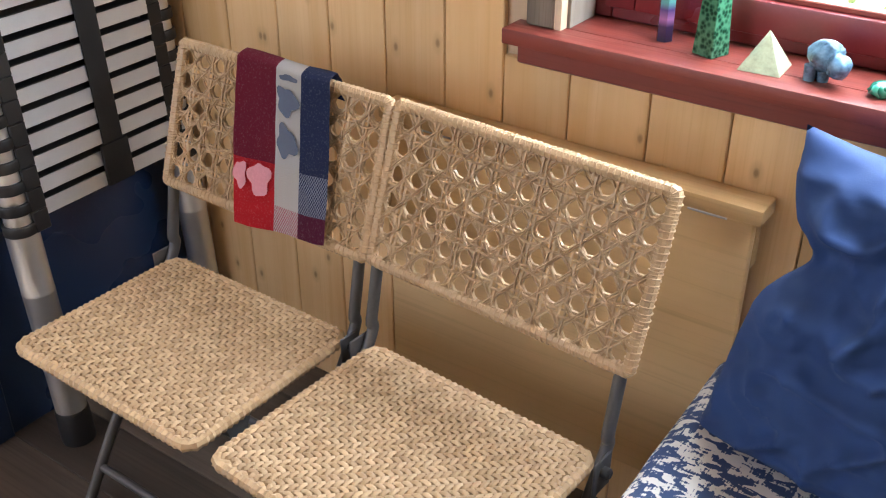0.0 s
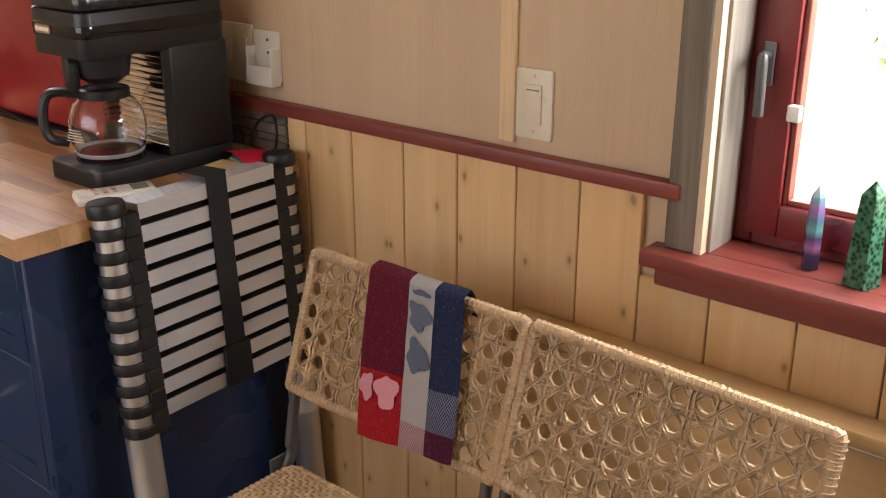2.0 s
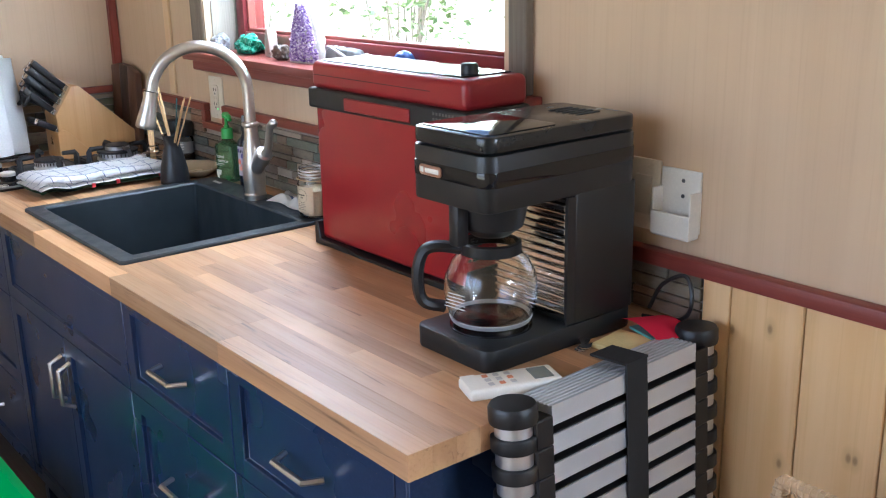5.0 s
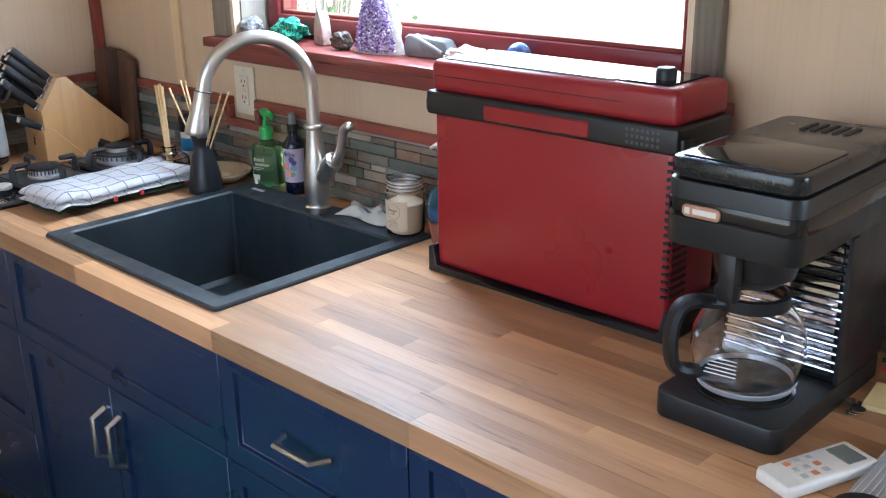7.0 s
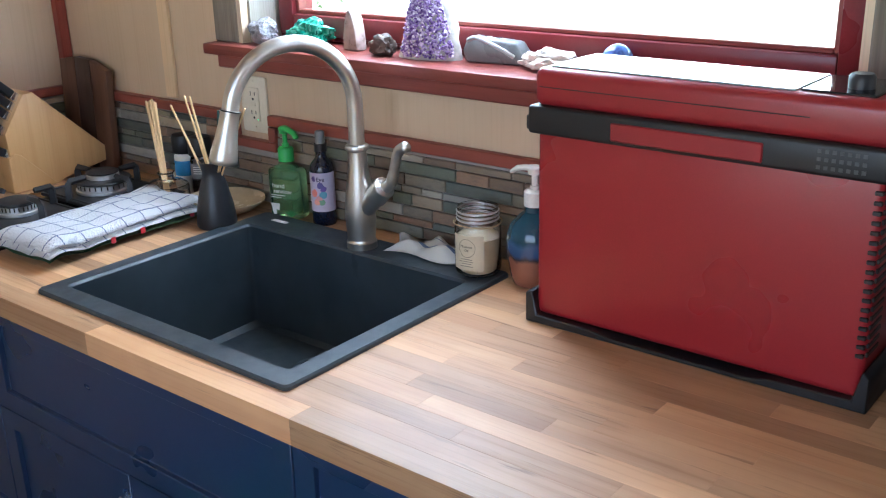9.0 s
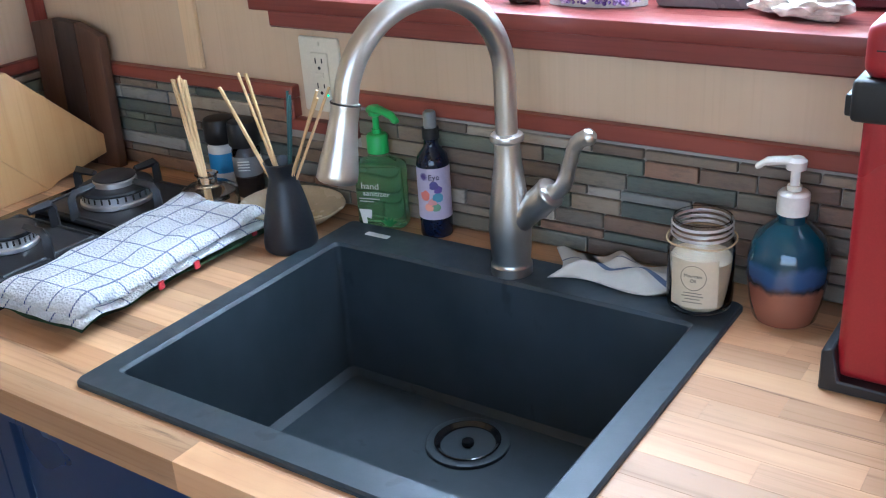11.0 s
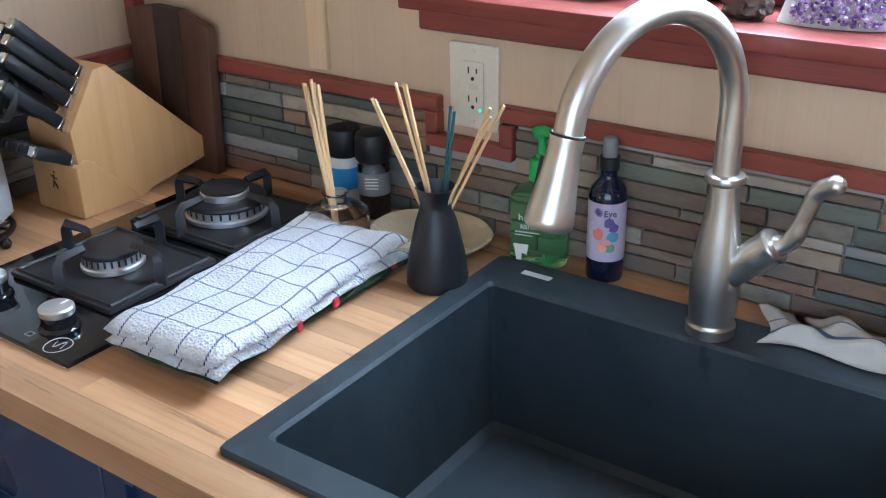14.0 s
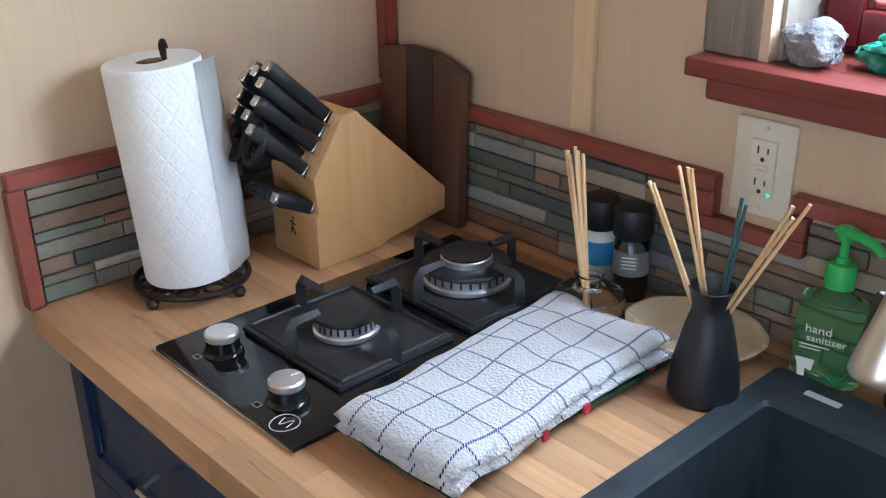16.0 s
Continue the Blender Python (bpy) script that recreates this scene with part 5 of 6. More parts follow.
part("reset_button", bevelled(box(-0.008, 0.008, -0.0095, -0.008, 0.001, 0.0045), 0.0004, 1), IVORY, out)
LED = Mat("green_led", 0.4).color((0.0, 0.6, 0.15))
LED.b.inputs["Emission Color"].default_value = (0.0, 1.0, 0.25, 1)
LED.b.inputs["Emission Strength"].default_value = 3.0
part("indicator_led", moved(lathe([(0, 0), (0.0014, 0), (0.001, 0.0008), (0, 0.001)], 12), pose(0.012, -0.0085, -0.031, 90)), LED.m, out, "tiny green lit indicator")
for z in (-0.050, 0.050):
    screw(out, 0, z)

# ---------------------------------------------------------------- on the worktop
CTI = CT + 0.001
# remote, note pads, keys
rem = thing("remote_control", (2.384, -0.414, CTI), "white air conditioner remote control", "remote control", -21)
part("case", bevelled(box(-0.028, 0.028, -0.072, 0.072, 0.0, 0.018), 0.006, 3), WHITEPLASTIC, rem)
part("screen", bevelled(box(-0.019, 0.019, 0.030, 0.060, 0.0176, 0.0186), 0.001, 1), plain("grey_lcd", (0.16, 0.18, 0.16), 0.2), rem, "grey display")
for i in range(3):
    for j in range(3):
        part("button", bevelled(box(-0.019 + 0.0145 * i, -0.010 + 0.0145 * i, -0.04 + 0.017 * j, -0.031 + 0.017 * j, 0.0176, 0.0196), 0.001, 1), plain("pale_grey_button", (0.45, 0.45, 0.45), 0.5) if (i + j) % 3 else plain("orange_button", (0.55, 0.2, 0.1), 0.5), rem)
part("battery_lid", bevelled(box(-0.026, 0.026, -0.07, -0.048, 0.0178, 0.0184), 0.0003, 1), WHITEPLASTIC, rem)
pad = thing("note_pad", (2.392, -0.168, CTI), "pale yellow sticky note pad", "note pad", 8)
part("paper_block", bevelled(box(-0.043, 0.043, -0.04, 0.04, 0.0, 0.008), 0.0008, 1), plain("pale_yellow_paper", (0.72, 0.60, 0.28), 0.8), pad)
pad2 = thing("note_pad", (2.398, -0.098, CTI + 0.0085), "neon pink curled sticky note pad", "note pad", -14)
bm = sheet(10, 6, lambda u, v: (-0.048 + 0.094 * u, -0.042 + 0.082 * v, 0.012 + 0.008 * math.cos((u - 0.4) * 3) - 0.008 * v))
bmesh.ops.solidify(bm, geom=bm.faces[:], thickness=0.011)
part("paper_block", bm, plain("neon_pink_paper", (0.95, 0.03, 0.10), 0.7, var=0.04), pad2, "", 60)
part("backing", bevelled(box(-0.038, 0.046, -0.034, 0.04, -0.0005, 0.0035), 0.0005, 1), plain("teal_card", (0.10, 0.30, 0.27), 0.7), pad2, "teal backing card")
keys = thing("key_ring", (2.352, -0.228, CTI), "small bunch of steel keys", "keys", 30)
for k in range(3):
    part("key", moved(bevelled(joined(box(-0.004, 0.004, 0.0, 0.030, 0.001 + 0.003 * k, 0.003 + 0.003 * k), moved(lathe([(0, 0.001 + 0.003 * k), (0.010, 0.001 + 0.003 * k), (0.010, 0.003 + 0.003 * k), (0, 0.003 + 0.003 * k)], 16), Matrix.Translation((0, -0.008, 0)))), 0.0004, 1), pose(0, 0, 0, 0, 0, 25 * k - 25)), CHROME, keys)
cable = thing("power_cable", (2.42, -0.05, CTI), "black cable behind the coffee maker", "cable")
part("cord", tube(curve([(-0.10, 0.0, 0.004), (-0.03, 0.01, 0.012), (0.0, 0.0, 0.05), (-0.02, 0.01, 0.09), (-0.06, 0.0, 0.07), (-0.09, 0.005, 0.02)], 8), 0.0035, 8), BLACKPLASTIC, cable)


# soaps and bottles behind the sink
def pump(parent, z, mat_, r, spout, lab):
    p = part("pump_collar", moved(lathe([(0, 0), (r, 0), (r, 0.024), (r * 0.85, 0.027), (r * 0.45, 0.028), (r * 0.45, 0.034), (0, 0.034)], 24), Matrix.Translation((0, 0, z))), mat_, parent, lab)
    part("pump_stem", moved(lathe([(r * 0.3, 0.03), (r * 0.3, 0.052), (r * 0.62, 0.054), (r * 0.66, 0.064), (r * 0.4, 0.068), (0, 0.068)], 20), Matrix.Translation((0, 0, z))), mat_, p)
    a = math.atan2(spout[1], spout[0])
    part("spout", moved(tube(curve([(-0.008, 0, 0.061), (0.012, 0, 0.063), (0.032, 0, 0.060), (0.044, 0, 0.052)], 5), [0.0085] * 5 + [0.007] * 6 + [0.0055] * 4 + [0.004], 12, False, 0.7), pose(0, 0, z, 0, 0, math.degrees(a))), mat_, p)
    return p


CERAMIC = Mat("blue_brown_glazed_ceramic", 0.12, coat=0.4)
_z = CERAMIC.t.nodes.new("ShaderNodeSeparateXYZ")
CERAMIC.link(CERAMIC.pos, _z.inputs[0])
_h = CERAMIC.math("ADD", CERAMIC.remap(_z.outputs[2], CT, CT + 0.115, 0, 1), CERAMIC.math("MULTIPLY", CERAMIC.math("SUBTRACT", CERAMIC.noise((1, 1, 0.6), 45, 3), 0.5), 0.16))
CERAMIC.color(CERAMIC.ramp(_h, [(0.0, (0.24, 0.085, 0.05)), (0.42, (0.26, 0.10, 0.06)), (0.47, (0.03, 0.022, 0.025)), (0.53, (0.035, 0.07, 0.16)), (0.66, (0.045, 0.095, 0.19)), (0.74, (0.008, 0.045, 0.075)), (1.0, (0.006, 0.05, 0.075))]))
soap = thing("soap_dispenser", (1.458, -0.067, CTI), "blue and terracotta glazed ceramic soap dispenser", "soap dispenser")
part("bottle", lathe([(0, 0), (0.036, 0), (0.038, 0.003), (0.043, 0.025), (0.0475, 0.058), (0.047, 0.085), (0.040, 0.106), (0.026, 0.119), (0.0175, 0.126), (0.0165, 0.134), (0.0195, 0.136), (0, 0.137)], 44), CERAMIC.m, soap)
pump(soap, 0.136, WHITEPLASTIC, 0.0185, (-1, -0.15), "white plastic pump")

jar = thing("mason_jar", (1.362, -0.098, CT + 0.0085), "glass mason jar with a cream candle and twine", "jar")
part("glass_jar", lathe([(0, 0), (0.034, 0), (0.039, 0.004), (0.0405, 0.012), (0.0405, 0.080), (0.038, 0.090), (0.0355, 0.093), (0.0355, 0.118), (0.0335, 0.118), (0.0335, 0.094), (0.037, 0.088), (0.0385, 0.078), (0.0385, 0.010), (0.034, 0.004), (0, 0.003)], 40), GLASS, jar)
part("wax", lathe([(0, 0.004), (0.034, 0.005), (0.0380, 0.012), (0.0380, 0.066), (0.0, 0.067)], 36), plain("cream_wax", (0.66, 0.56, 0.38), 0.5, var=0.04), jar, "cream coloured wax")
for z in (0.098, 0.105, 0.112):
    part("screw_thread", moved(lathe([(0.0355, -0.002), (0.0375, 0), (0.0355, 0.002)], 36), Matrix.Translation((0, 0, z))), ALU, jar)
part("twine", tube([(0.0415 * math.cos(a), 0.0415 * math.sin(a), 0.0915 + 0.0012 * math.sin(3 * a)) for a in [2 * math.pi * i / 40 for i in range(40)]], 0.0012, 6, True), plain("hemp_twine", (0.45, 0.32, 0.17), 0.9), jar)
lab = part("paper_label", moved(sheet(12, 1, lambda u, v: (0.0409 * math.sin((u - 0.5) * 1.5), -0.0409 * math.cos((u - 0.5) * 1.5), 0.014 + 0.062 * v)), pose(0, 0, 0, 0, 0, 8)), plain("kraft_cream_label", (0.62, 0.52, 0.36), 0.8, var=0.03), jar, "cream paper label")
INK = plain("grey_label_ink", (0.22, 0.19, 0.15), 0.8)
part("label_ring", moved(tube([(0.016 * math.cos(a) * 0.95, -0.0412 + 0.0035 * (math.cos(a)) ** 2 * 0.9, 0.054 + 0.016 * math.sin(a)) for a in [2 * math.pi * i / 32 for i in range(32)]], 0.0004, 4, True), pose(0, 0, 0, 0, 0, 8)), INK, lab)
for txt, dz, sz in (("Mountain", 0.057, 0.0058), ("Oil", 0.0505, 0.0058)):
    tx = new("label_text", letters(txt, sz, INK))
    tx.parent = lab
    tx.matrix_basis = pose(0, 0, 0, 0, 0, 8) @ pose(0, -0.0416, dz, 90, 0, 0)
part("label_lines", moved(joined(*[box(-a, a, -0.0417, -0.0411, z, z + 0.0009) for a, z in ((0.011, 0.034), (0.013, 0.030), (0.009, 0.026), (0.012, 0.0215))]), pose(0, 0, 0, 0, 0, 8)), INK, lab, "", 0)

cloth = thing("dish_cloth", (1.228, -0.062, CT + 0.008), "crumpled off-white cloth with a blue-grey stripe", "cloth", 12)
CLOTHM = Mat("striped_offwhite_cloth", 0.9)
_uvs = CLOTHM.t.nodes.new("ShaderNodeSeparateXYZ")
CLOTHM.link(CLOTHM.node("ShaderNodeUVMap").outputs[0], _uvs.inputs[0])
_v = _uvs.outputs[1]
_st = CLOTHM.math("MULTIPLY", CLOTHM.math("GREATER_THAN", _v, 0.28), CLOTHM.math("LESS_THAN", _v, 0.36))
_st2 = CLOTHM.math("MULTIPLY", CLOTHM.math("GREATER_THAN", _v, 0.60), CLOTHM.math("LESS_THAN", _v, 0.63))
CLOTHM.color(CLOTHM.mix(CLOTHM.mix((0.78, 0.74, 0.67), (0.16, 0.20, 0.30), _st), (0.3, 0.3, 0.34), _st2)).bump(CLOTHM.noise((1, 1, 1), 500, 2), 0.6, 0.001)


def crumple(u, v):
    x, y = -0.078 + 0.160 * u + 0.012 * math.sin(v * 4), -0.045 + 0.080 * v + 0.010 * math.sin(u * 6) - 0.012 * u
    h = 0.013 + 0.006 * math.sin(u * 11 + v * 2) + 0.005 * math.sin(u * 5 - v * 4) + 0.009 * (0.5 + 0.5 * math.sin(u * 11 - v * 5 + 2 * noise.noise(Vector((u * 2, v * 2, 2))))) ** 2
    return (x, y, max(0.0035, h * min(1, 6 * v + 0.1, 6 * (1 - v) + 0.3, 5 * u + 0.4, 5 * (1 - u) + 0.4)))


bm = with_uv(sheet(60, 32, crumple), 60, 32)
bmesh.ops.solidify(bm, geom=bm.faces[:], thickness=0.003)
part("fabric", bm, CLOTHM.m, cloth, "", 180)

spray = thing("spray_bottle", (0.929, -0.040, CTI), "dark cobalt mist bottle with a lilac label", "bottle")
part("bottle", lathe([(0, 0), (0.0235, 0), (0.0245, 0.003), (0.0245, 0.112), (0.022, 0.125), (0.012, 0.137), (0.0105, 0.142), (0.0105, 0.150), (0, 0.150)], 36), plain("dark_cobalt_bottle", (0.006, 0.010, 0.026), 0.1, var=0.05, bump=0.0), spray)
part("neck_ring", lathe([(0.0125, 0.150), (0.0125, 0.166), (0, 0.166)], 24), BLACKPLASTIC, spray)
part("mist_cap", lathe([(0.0095, 0.166), (0.0095, 0.188), (0.007, 0.191), (0, 0.191)], 24), plain("grey_mist_cap", (0.18, 0.19, 0.20), 0.3), spray, "grey cap")
lab = part("paper_label", moved(sheet(14, 1, lambda u, v: (0.0248 * math.sin((u - 0.5) * 3.6), -0.0248 * math.cos((u - 0.5) * 3.6), 0.030 + 0.080 * v)), pose(0, 0, 0, 0, 0, 20)), plain("lilac_label", (0.50, 0.44, 0.56), 0.6, var=0.04), spray, "lilac paper label")
for n, (a, z, rr, c2) in enumerate(((-18, 0.066, 0.008, (0.75, 0.22, 0.16)), (6, 0.058, 0.007, (0.65, 0.30, 0.30)), (24, 0.064, 0.008, (0.12, 0.32, 0.42)), (-8, 0.050, 0.007, (0.78, 0.35, 0.25)), (18, 0.050, 0.007, (0.18, 0.34, 0.20)), (14, 0.084, 0.007, (0.10, 0.08, 0.25)), (28, 0.078, 0.006, (0.13, 0.08, 0.3)))):
    part("printed_patch", moved(rock((rr, 0.0012, rr), n + 3, 0.3, 2), pose(0, 0, z - 0.006, 0, 0, 20 + a) @ Matrix.Translation((0, -0.0247, 0))), plain("label_patch", c2, 0.6), lab)
part("label_star", moved(joined(*[box(-0.0006, 0.0006, -0.0254, -0.0249, -0.006, 0.006) if i == 0 else moved(box(-0.0006, 0.0006, -0.0254, -0.0249, -0.006, 0.006), Matrix.Rotation(radians(30 * i), 4, "Y")) for i in range(6)]), pose(0, 0, 0.098, 0, 0, 0)), plain("violet_ink", (0.12, 0.07, 0.25), 0.6), lab, "", 0)
tx = new("label_text", letters("Eye", 0.012, plain("violet_black_ink", (0.03, 0.02, 0.06), 0.6)))
tx.parent = lab
tx.matrix_basis = pose(0, 0, 0, 0, 0, 35) @ pose(0, -0.0254, 0.097, 90, 0, 0)

sani = thing("hand_sanitizer", (0.836, -0.048, CTI), "green hand sanitizer pump bottle", "bottle", 14)
GREENGEL = plain("green_gel", (0.50, 0.95, 0.56), 0.10, var=0.05, bump=0.0)
GREENGEL.node_tree.nodes["Principled BSDF"].inputs["Transmission Weight"].default_value = 0.95
GREENGEL.node_tree.nodes["Principled BSDF"].inputs["IOR"].default_value = 1.36
b_ = bevelled(moved(prism(round_rect(-0.033, 0.033, -0.020, 0.020, 0.014, 5), 0.098, "z"), Matrix.Identity(4)), 0.006, 3, 60)
part("bottle", b_, GREENGEL, sani, "clear green bottle")
part("shoulder", lathe([(0.022, 0.0985), (0.014, 0.106), (0.0125, 0.112), (0, 0.112)], 28), GREENGEL, sani)
sani.scale = (1.20, 1.1, 1.06)
GREENP = plain("green_plastic", (0.05, 0.42, 0.09), 0.35)
pump(sani, 0.112, GREENP, 0.014, (0.8, -0.5), "green plastic pump")
for txt, sz, z, x in (("hand", 0.013, 0.066, -0.008), ("sanitizer", 0.011, 0.055, 0.0)):
    tx = new("label_text", letters(txt, sz, WHITEPLASTIC))
    tx.parent = sani
    tx.matrix_basis = pose(x, -0.0205, z, 90, 0, 0)
part("label_arrow", prism([(-0.022, 0.008), (-0.016, 0.008), (-0.016, 0.018), (-0.010, 0.016), (-0.008, 0.030), (-0.026, 0.030), (-0.024, 0.022)], 0.0005), WHITEPLASTIC, sani, "white arrow mark", 0).location = (0, -0.0206, 0)
part("label_lines", joined(box(-0.024, 0.004, -0.0206, -0.0201, 0.046, 0.0475), box(-0.024, -0.004, -0.0206, -0.0201, 0.042, 0.0432)), WHITEPLASTIC, sani, "", 0)
part("printed_leaves", joined(*[moved(rock((0.002, 0.0006, 0.008), i, 0.1, 2), pose(0.014, -0.0205, 0.006, 0, -50 + 25 * i, 0)) for i in range(5)]), plain("leaf_print", (0.02, 0.16, 0.03), 0.5), sani)

dish = thing("scalloped_dish", (0.685, -0.090, CTI), "cream scalloped shallow ceramic dish", "dish")


def scallop(r, z):
    n = 96
    return [(r * (1 + 0.022 * abs(math.sin(8 * 2 * math.pi * i / n / 2)) * (r / 0.09)) * math.cos(2 * math.pi * i / n), r * (1 + 0.022 * abs(math.sin(8 * 2 * math.pi * i / n / 2)) * (r / 0.09)) * math.sin(2 * math.pi * i / n) * 0.84, z) for i in range(n)]


bm = bmesh.new()
rr = [[bm.verts.new(p) for p in scallop(r, z)] for r, z in ((0.055, 0.0), (0.060, 0.002), (0.077, 0.014), (0.088, 0.022), (0.089, 0.025), (0.085, 0.025), (0.073, 0.017), (0.055, 0.006), (0.02, 0.005))]
for a, b in zip(rr, rr[1:]):
    for i in range(len(a)):
        j = (i + 1) % len(a)
        bm.faces.new((a[i], a[j], b[j], b[i]))
bm.faces.new(rr[0][::-1])
bm.faces.new(rr[-1])
bmesh.ops.recalc_face_normals(bm, faces=bm.faces[:])
part("bowl", bm, plain("cream_glaze", (0.62, 0.53, 0.37), 0.25, var=0.06, bump=0.02), dish)

vase = thing("reed_vase", (0.757, -0.177, CTI), "matt black bottle vase holding thin wooden reeds", "vase")
part("body", lathe([(0, 0), (0.038, 0), (0.0405, 0.003), (0.0405, 0.012), (0.0365, 0.042), (0.0270, 0.082), (0.0212, 0.100), (0.0205, 0.108), (0.0245, 0.124), (0.0265, 0.128), (0.0245, 0.1285), (0.0185, 0.108), (0.0, 0.085)], 40), plain("matt_black_ceramic", (0.012, 0.013, 0.016), 0.40, var=0.2), vase)
vase.scale = (1.0, 1.0, 1.055)
REED = wood("pale_reed", (0.62, 0.40, 0.18), (0.72, 0.50, 0.26), 2, 0.6, 0.1, 1.2)
TEALREED = plain("teal_stick", (0.02, 0.075, 0.075), 0.5)
for k, (x0, y0, x1, y1, z1, m) in enumerate(((-0.012, -0.006, -0.073, -0.028, 0.232, REED), (-0.006, -0.008, -0.062, -0.036, 0.234, REED), (-0.004, 0.004, -0.042, -0.004, 0.248, REED), (0.0, -0.002, -0.034, -0.010, 0.250, REED), (0.004, 0.008, 0.010, 0.022, 0.222, TEALREED), (0.008, 0.006, 0.018, 0.018, 0.218, TEALREED), (0.010, 0.0, 0.070, 0.018, 0.230, REED), (0.012, 0.006, 0.082, 0.030, 0.232, REED), (0.008, -0.004, 0.076, 0.010, 0.222, REED), (-0.003, 0.0, -0.048, -0.012, 0.250, REED))):
    part("reed", tube([(x0, y0, 0.088), (x1, y1, z1)], 0.0021, 8), m, vase, "thin wooden stick" if m is REED else "thin teal stick")
diff = thing("reed_diffuser", (0.566, -0.152, CTI), "round clear glass reed diffuser with pale sticks", "diffuser")
part("flask", lathe([(0, 0), (0.041, 0), (0.046, 0.004), (0.047, 0.012), (0.047, 0.044), (0.045, 0.051), (0.036, 0.057), (0.018, 0.060), (0.0155, 0.064), (0.0155, 0.074), (0.019, 0.078), (0.0175, 0.079), (0.0135, 0.076), (0.0135, 0.063), (0.034, 0.054), (0.0432, 0.049), (0.045, 0.042), (0.045, 0.012), (0.041, 0.005), (0, 0.004)], 40), GLASS, diff)
for k, (a, b2) in enumerate(((-0.046, 0.030), (-0.042, 0.022), (-0.038, 0.034), (-0.034, 0.020), (-0.030, 0.030), (-0.027, 0.022), (-0.023, 0.032), (-0.019, 0.026))):
    part("reed", tube([(0.012 - 0.0022 * k, -0.014 + 0.003 * k, 0.006), (a - 0.012, b2 - 0.012, 0.221 + 0.003 * (k % 3))], 0.0023, 8), REED, diff)
for n, (x, y, col, lab) in enumerate(((0.492, -0.043, (0.04, 0.25, 0.55), "salt grinder with black cap and blue band"), (0.545, -0.040, (0.06, 0.05, 0.045), "pepper grinder with black cap and grey label"))):
    gr = thing("grinder", (x, y, CTI), lab, "grinder", 0, "salt and pepper grinders")
    part("glass_jar", lathe([(0, 0), (0.022, 0), (0.024, 0.003), (0.024, 0.082), (0.019, 0.088), (0, 0.088)], 28), GLASS if n else plain("white_salt", (0.66, 0.66, 0.64), 0.3), gr)
    if n:
        part("peppercorns", lathe([(0, 0.003), (0.021, 0.003), (0.021, 0.035), (0, 0.037)], 24), plain("peppercorns", (0.05, 0.03, 0.02), 0.7, var=0.7, scale=250, bump=0.8), gr, "black peppercorns")
    part("label_band", lathe([(0.0243, 0.038), (0.0246, 0.040), (0.0246, 0.070), (0.0243, 0.072)], 28), plain("grinder_band", col if n == 0 else (0.20, 0.20, 0.20), 0.5), gr, "printed band")
    part("cap", lathe([(0.0235, 0.088), (0.0265, 0.092), (0.0265, 0.124), (0.024, 0.130), (0.012, 0.132), (0, 0.132)], 28), BLACKPLASTIC, gr, "black cap")
    if n:
        part("label_lines", joined(*[moved(box(-0.010, 0.010, -0.0252, -0.0246, 0.050 + 0.005 * i, 0.0515 + 0.005 * i), pose(0, 0, 0, 0, 0, 30)) for i in range(4)]), WHITEPLASTIC, gr, "", 0)

# tea towel folded beside the hob
CHECK = Mat("white_blue_check_terry", 0.95)
_u = CHECK.node("ShaderNodeUVMap").outputs[0]
_sp = CHECK.t.nodes.new("ShaderNodeSeparateXYZ")
CHECK.link(_u, _sp.inputs[0])


def lines(sock, n, width, phase=0.0):
    f = CHECK.math("FRACT", CHECK.math("ADD", CHECK.math("MULTIPLY", sock, n), phase))
    return CHECK.math("LESS_THAN", f, width)


_dash = CHECK.math("GREATER_THAN", CHECK.math("FRACT", CHECK.math("MULTIPLY", CHECK.math("ADD", _sp.outputs[0], CHECK.math("MULTIPLY", _sp.outputs[1], 2.4)), 46)), 0.35)
_ln = CHECK.math("MULTIPLY", CHECK.math("MAXIMUM", lines(_sp.outputs[0], 4.0, 0.065, 0.45), lines(_sp.outputs[1], 8.0, 0.055, 0.3)), _dash)
_spots = CHECK.math("GREATER_THAN", CHECK.noise((1, 1, 1), 26, 2, source=None), 0.70)
_tc = CHECK.mix(CHECK.mix((0.92, 0.92, 0.93), (0.03, 0.075, 0.26), _ln), (0.55, 0.57, 0.62), CHECK.math("MULTIPLY", _spots, 0.5))
CHECK.color(_tc)
_vv = CHECK.node("ShaderNodeTexVoronoi", Scale=1.0)
CHECK.link(CHECK.scaled((260, 260, 260)), _vv.inputs["Vector"])
CHECK.bump(_vv.outputs["Distance"], 0.8, 0.003)
CHECK = CHECK.m
HEM = plain("green_red_towel_hem", (0.05, 0.09, 0.04), 0.95, var=0.6, scale=40)
tea = thing("tea_towel", (0.622, -0.348, CT + 0.009), "folded white terry towel with blue check lines", "towel", 3)


def fold(zb, th, seed, dx=0.0, grow=0.0):
    def place(u, v):
        x, y = (u - 0.5) * (0.175 + grow) + dx + 0.006 * math.sin(v * 5 + seed), (v - 0.5) * (0.378 + grow) + 0.006 * noise.noise(Vector((u * 3, v * 3, seed)))
        e = min(1, 9 * u, 9 * (1 - u), 14 * v, 14 * (1 - v)) ** 0.5
        return (x, y, zb + th * e + 0.006 * noise.noise(Vector((u * 4, v * 7, seed))) + 0.007 * math.exp(-((v - 0.08) / 0.08) ** 2))
    bm = with_uv(sheet(28, 48, place), 28, 48)
    bmesh.ops.solidify(bm, geom=bm.faces[:], thickness=0.007)
    return bm


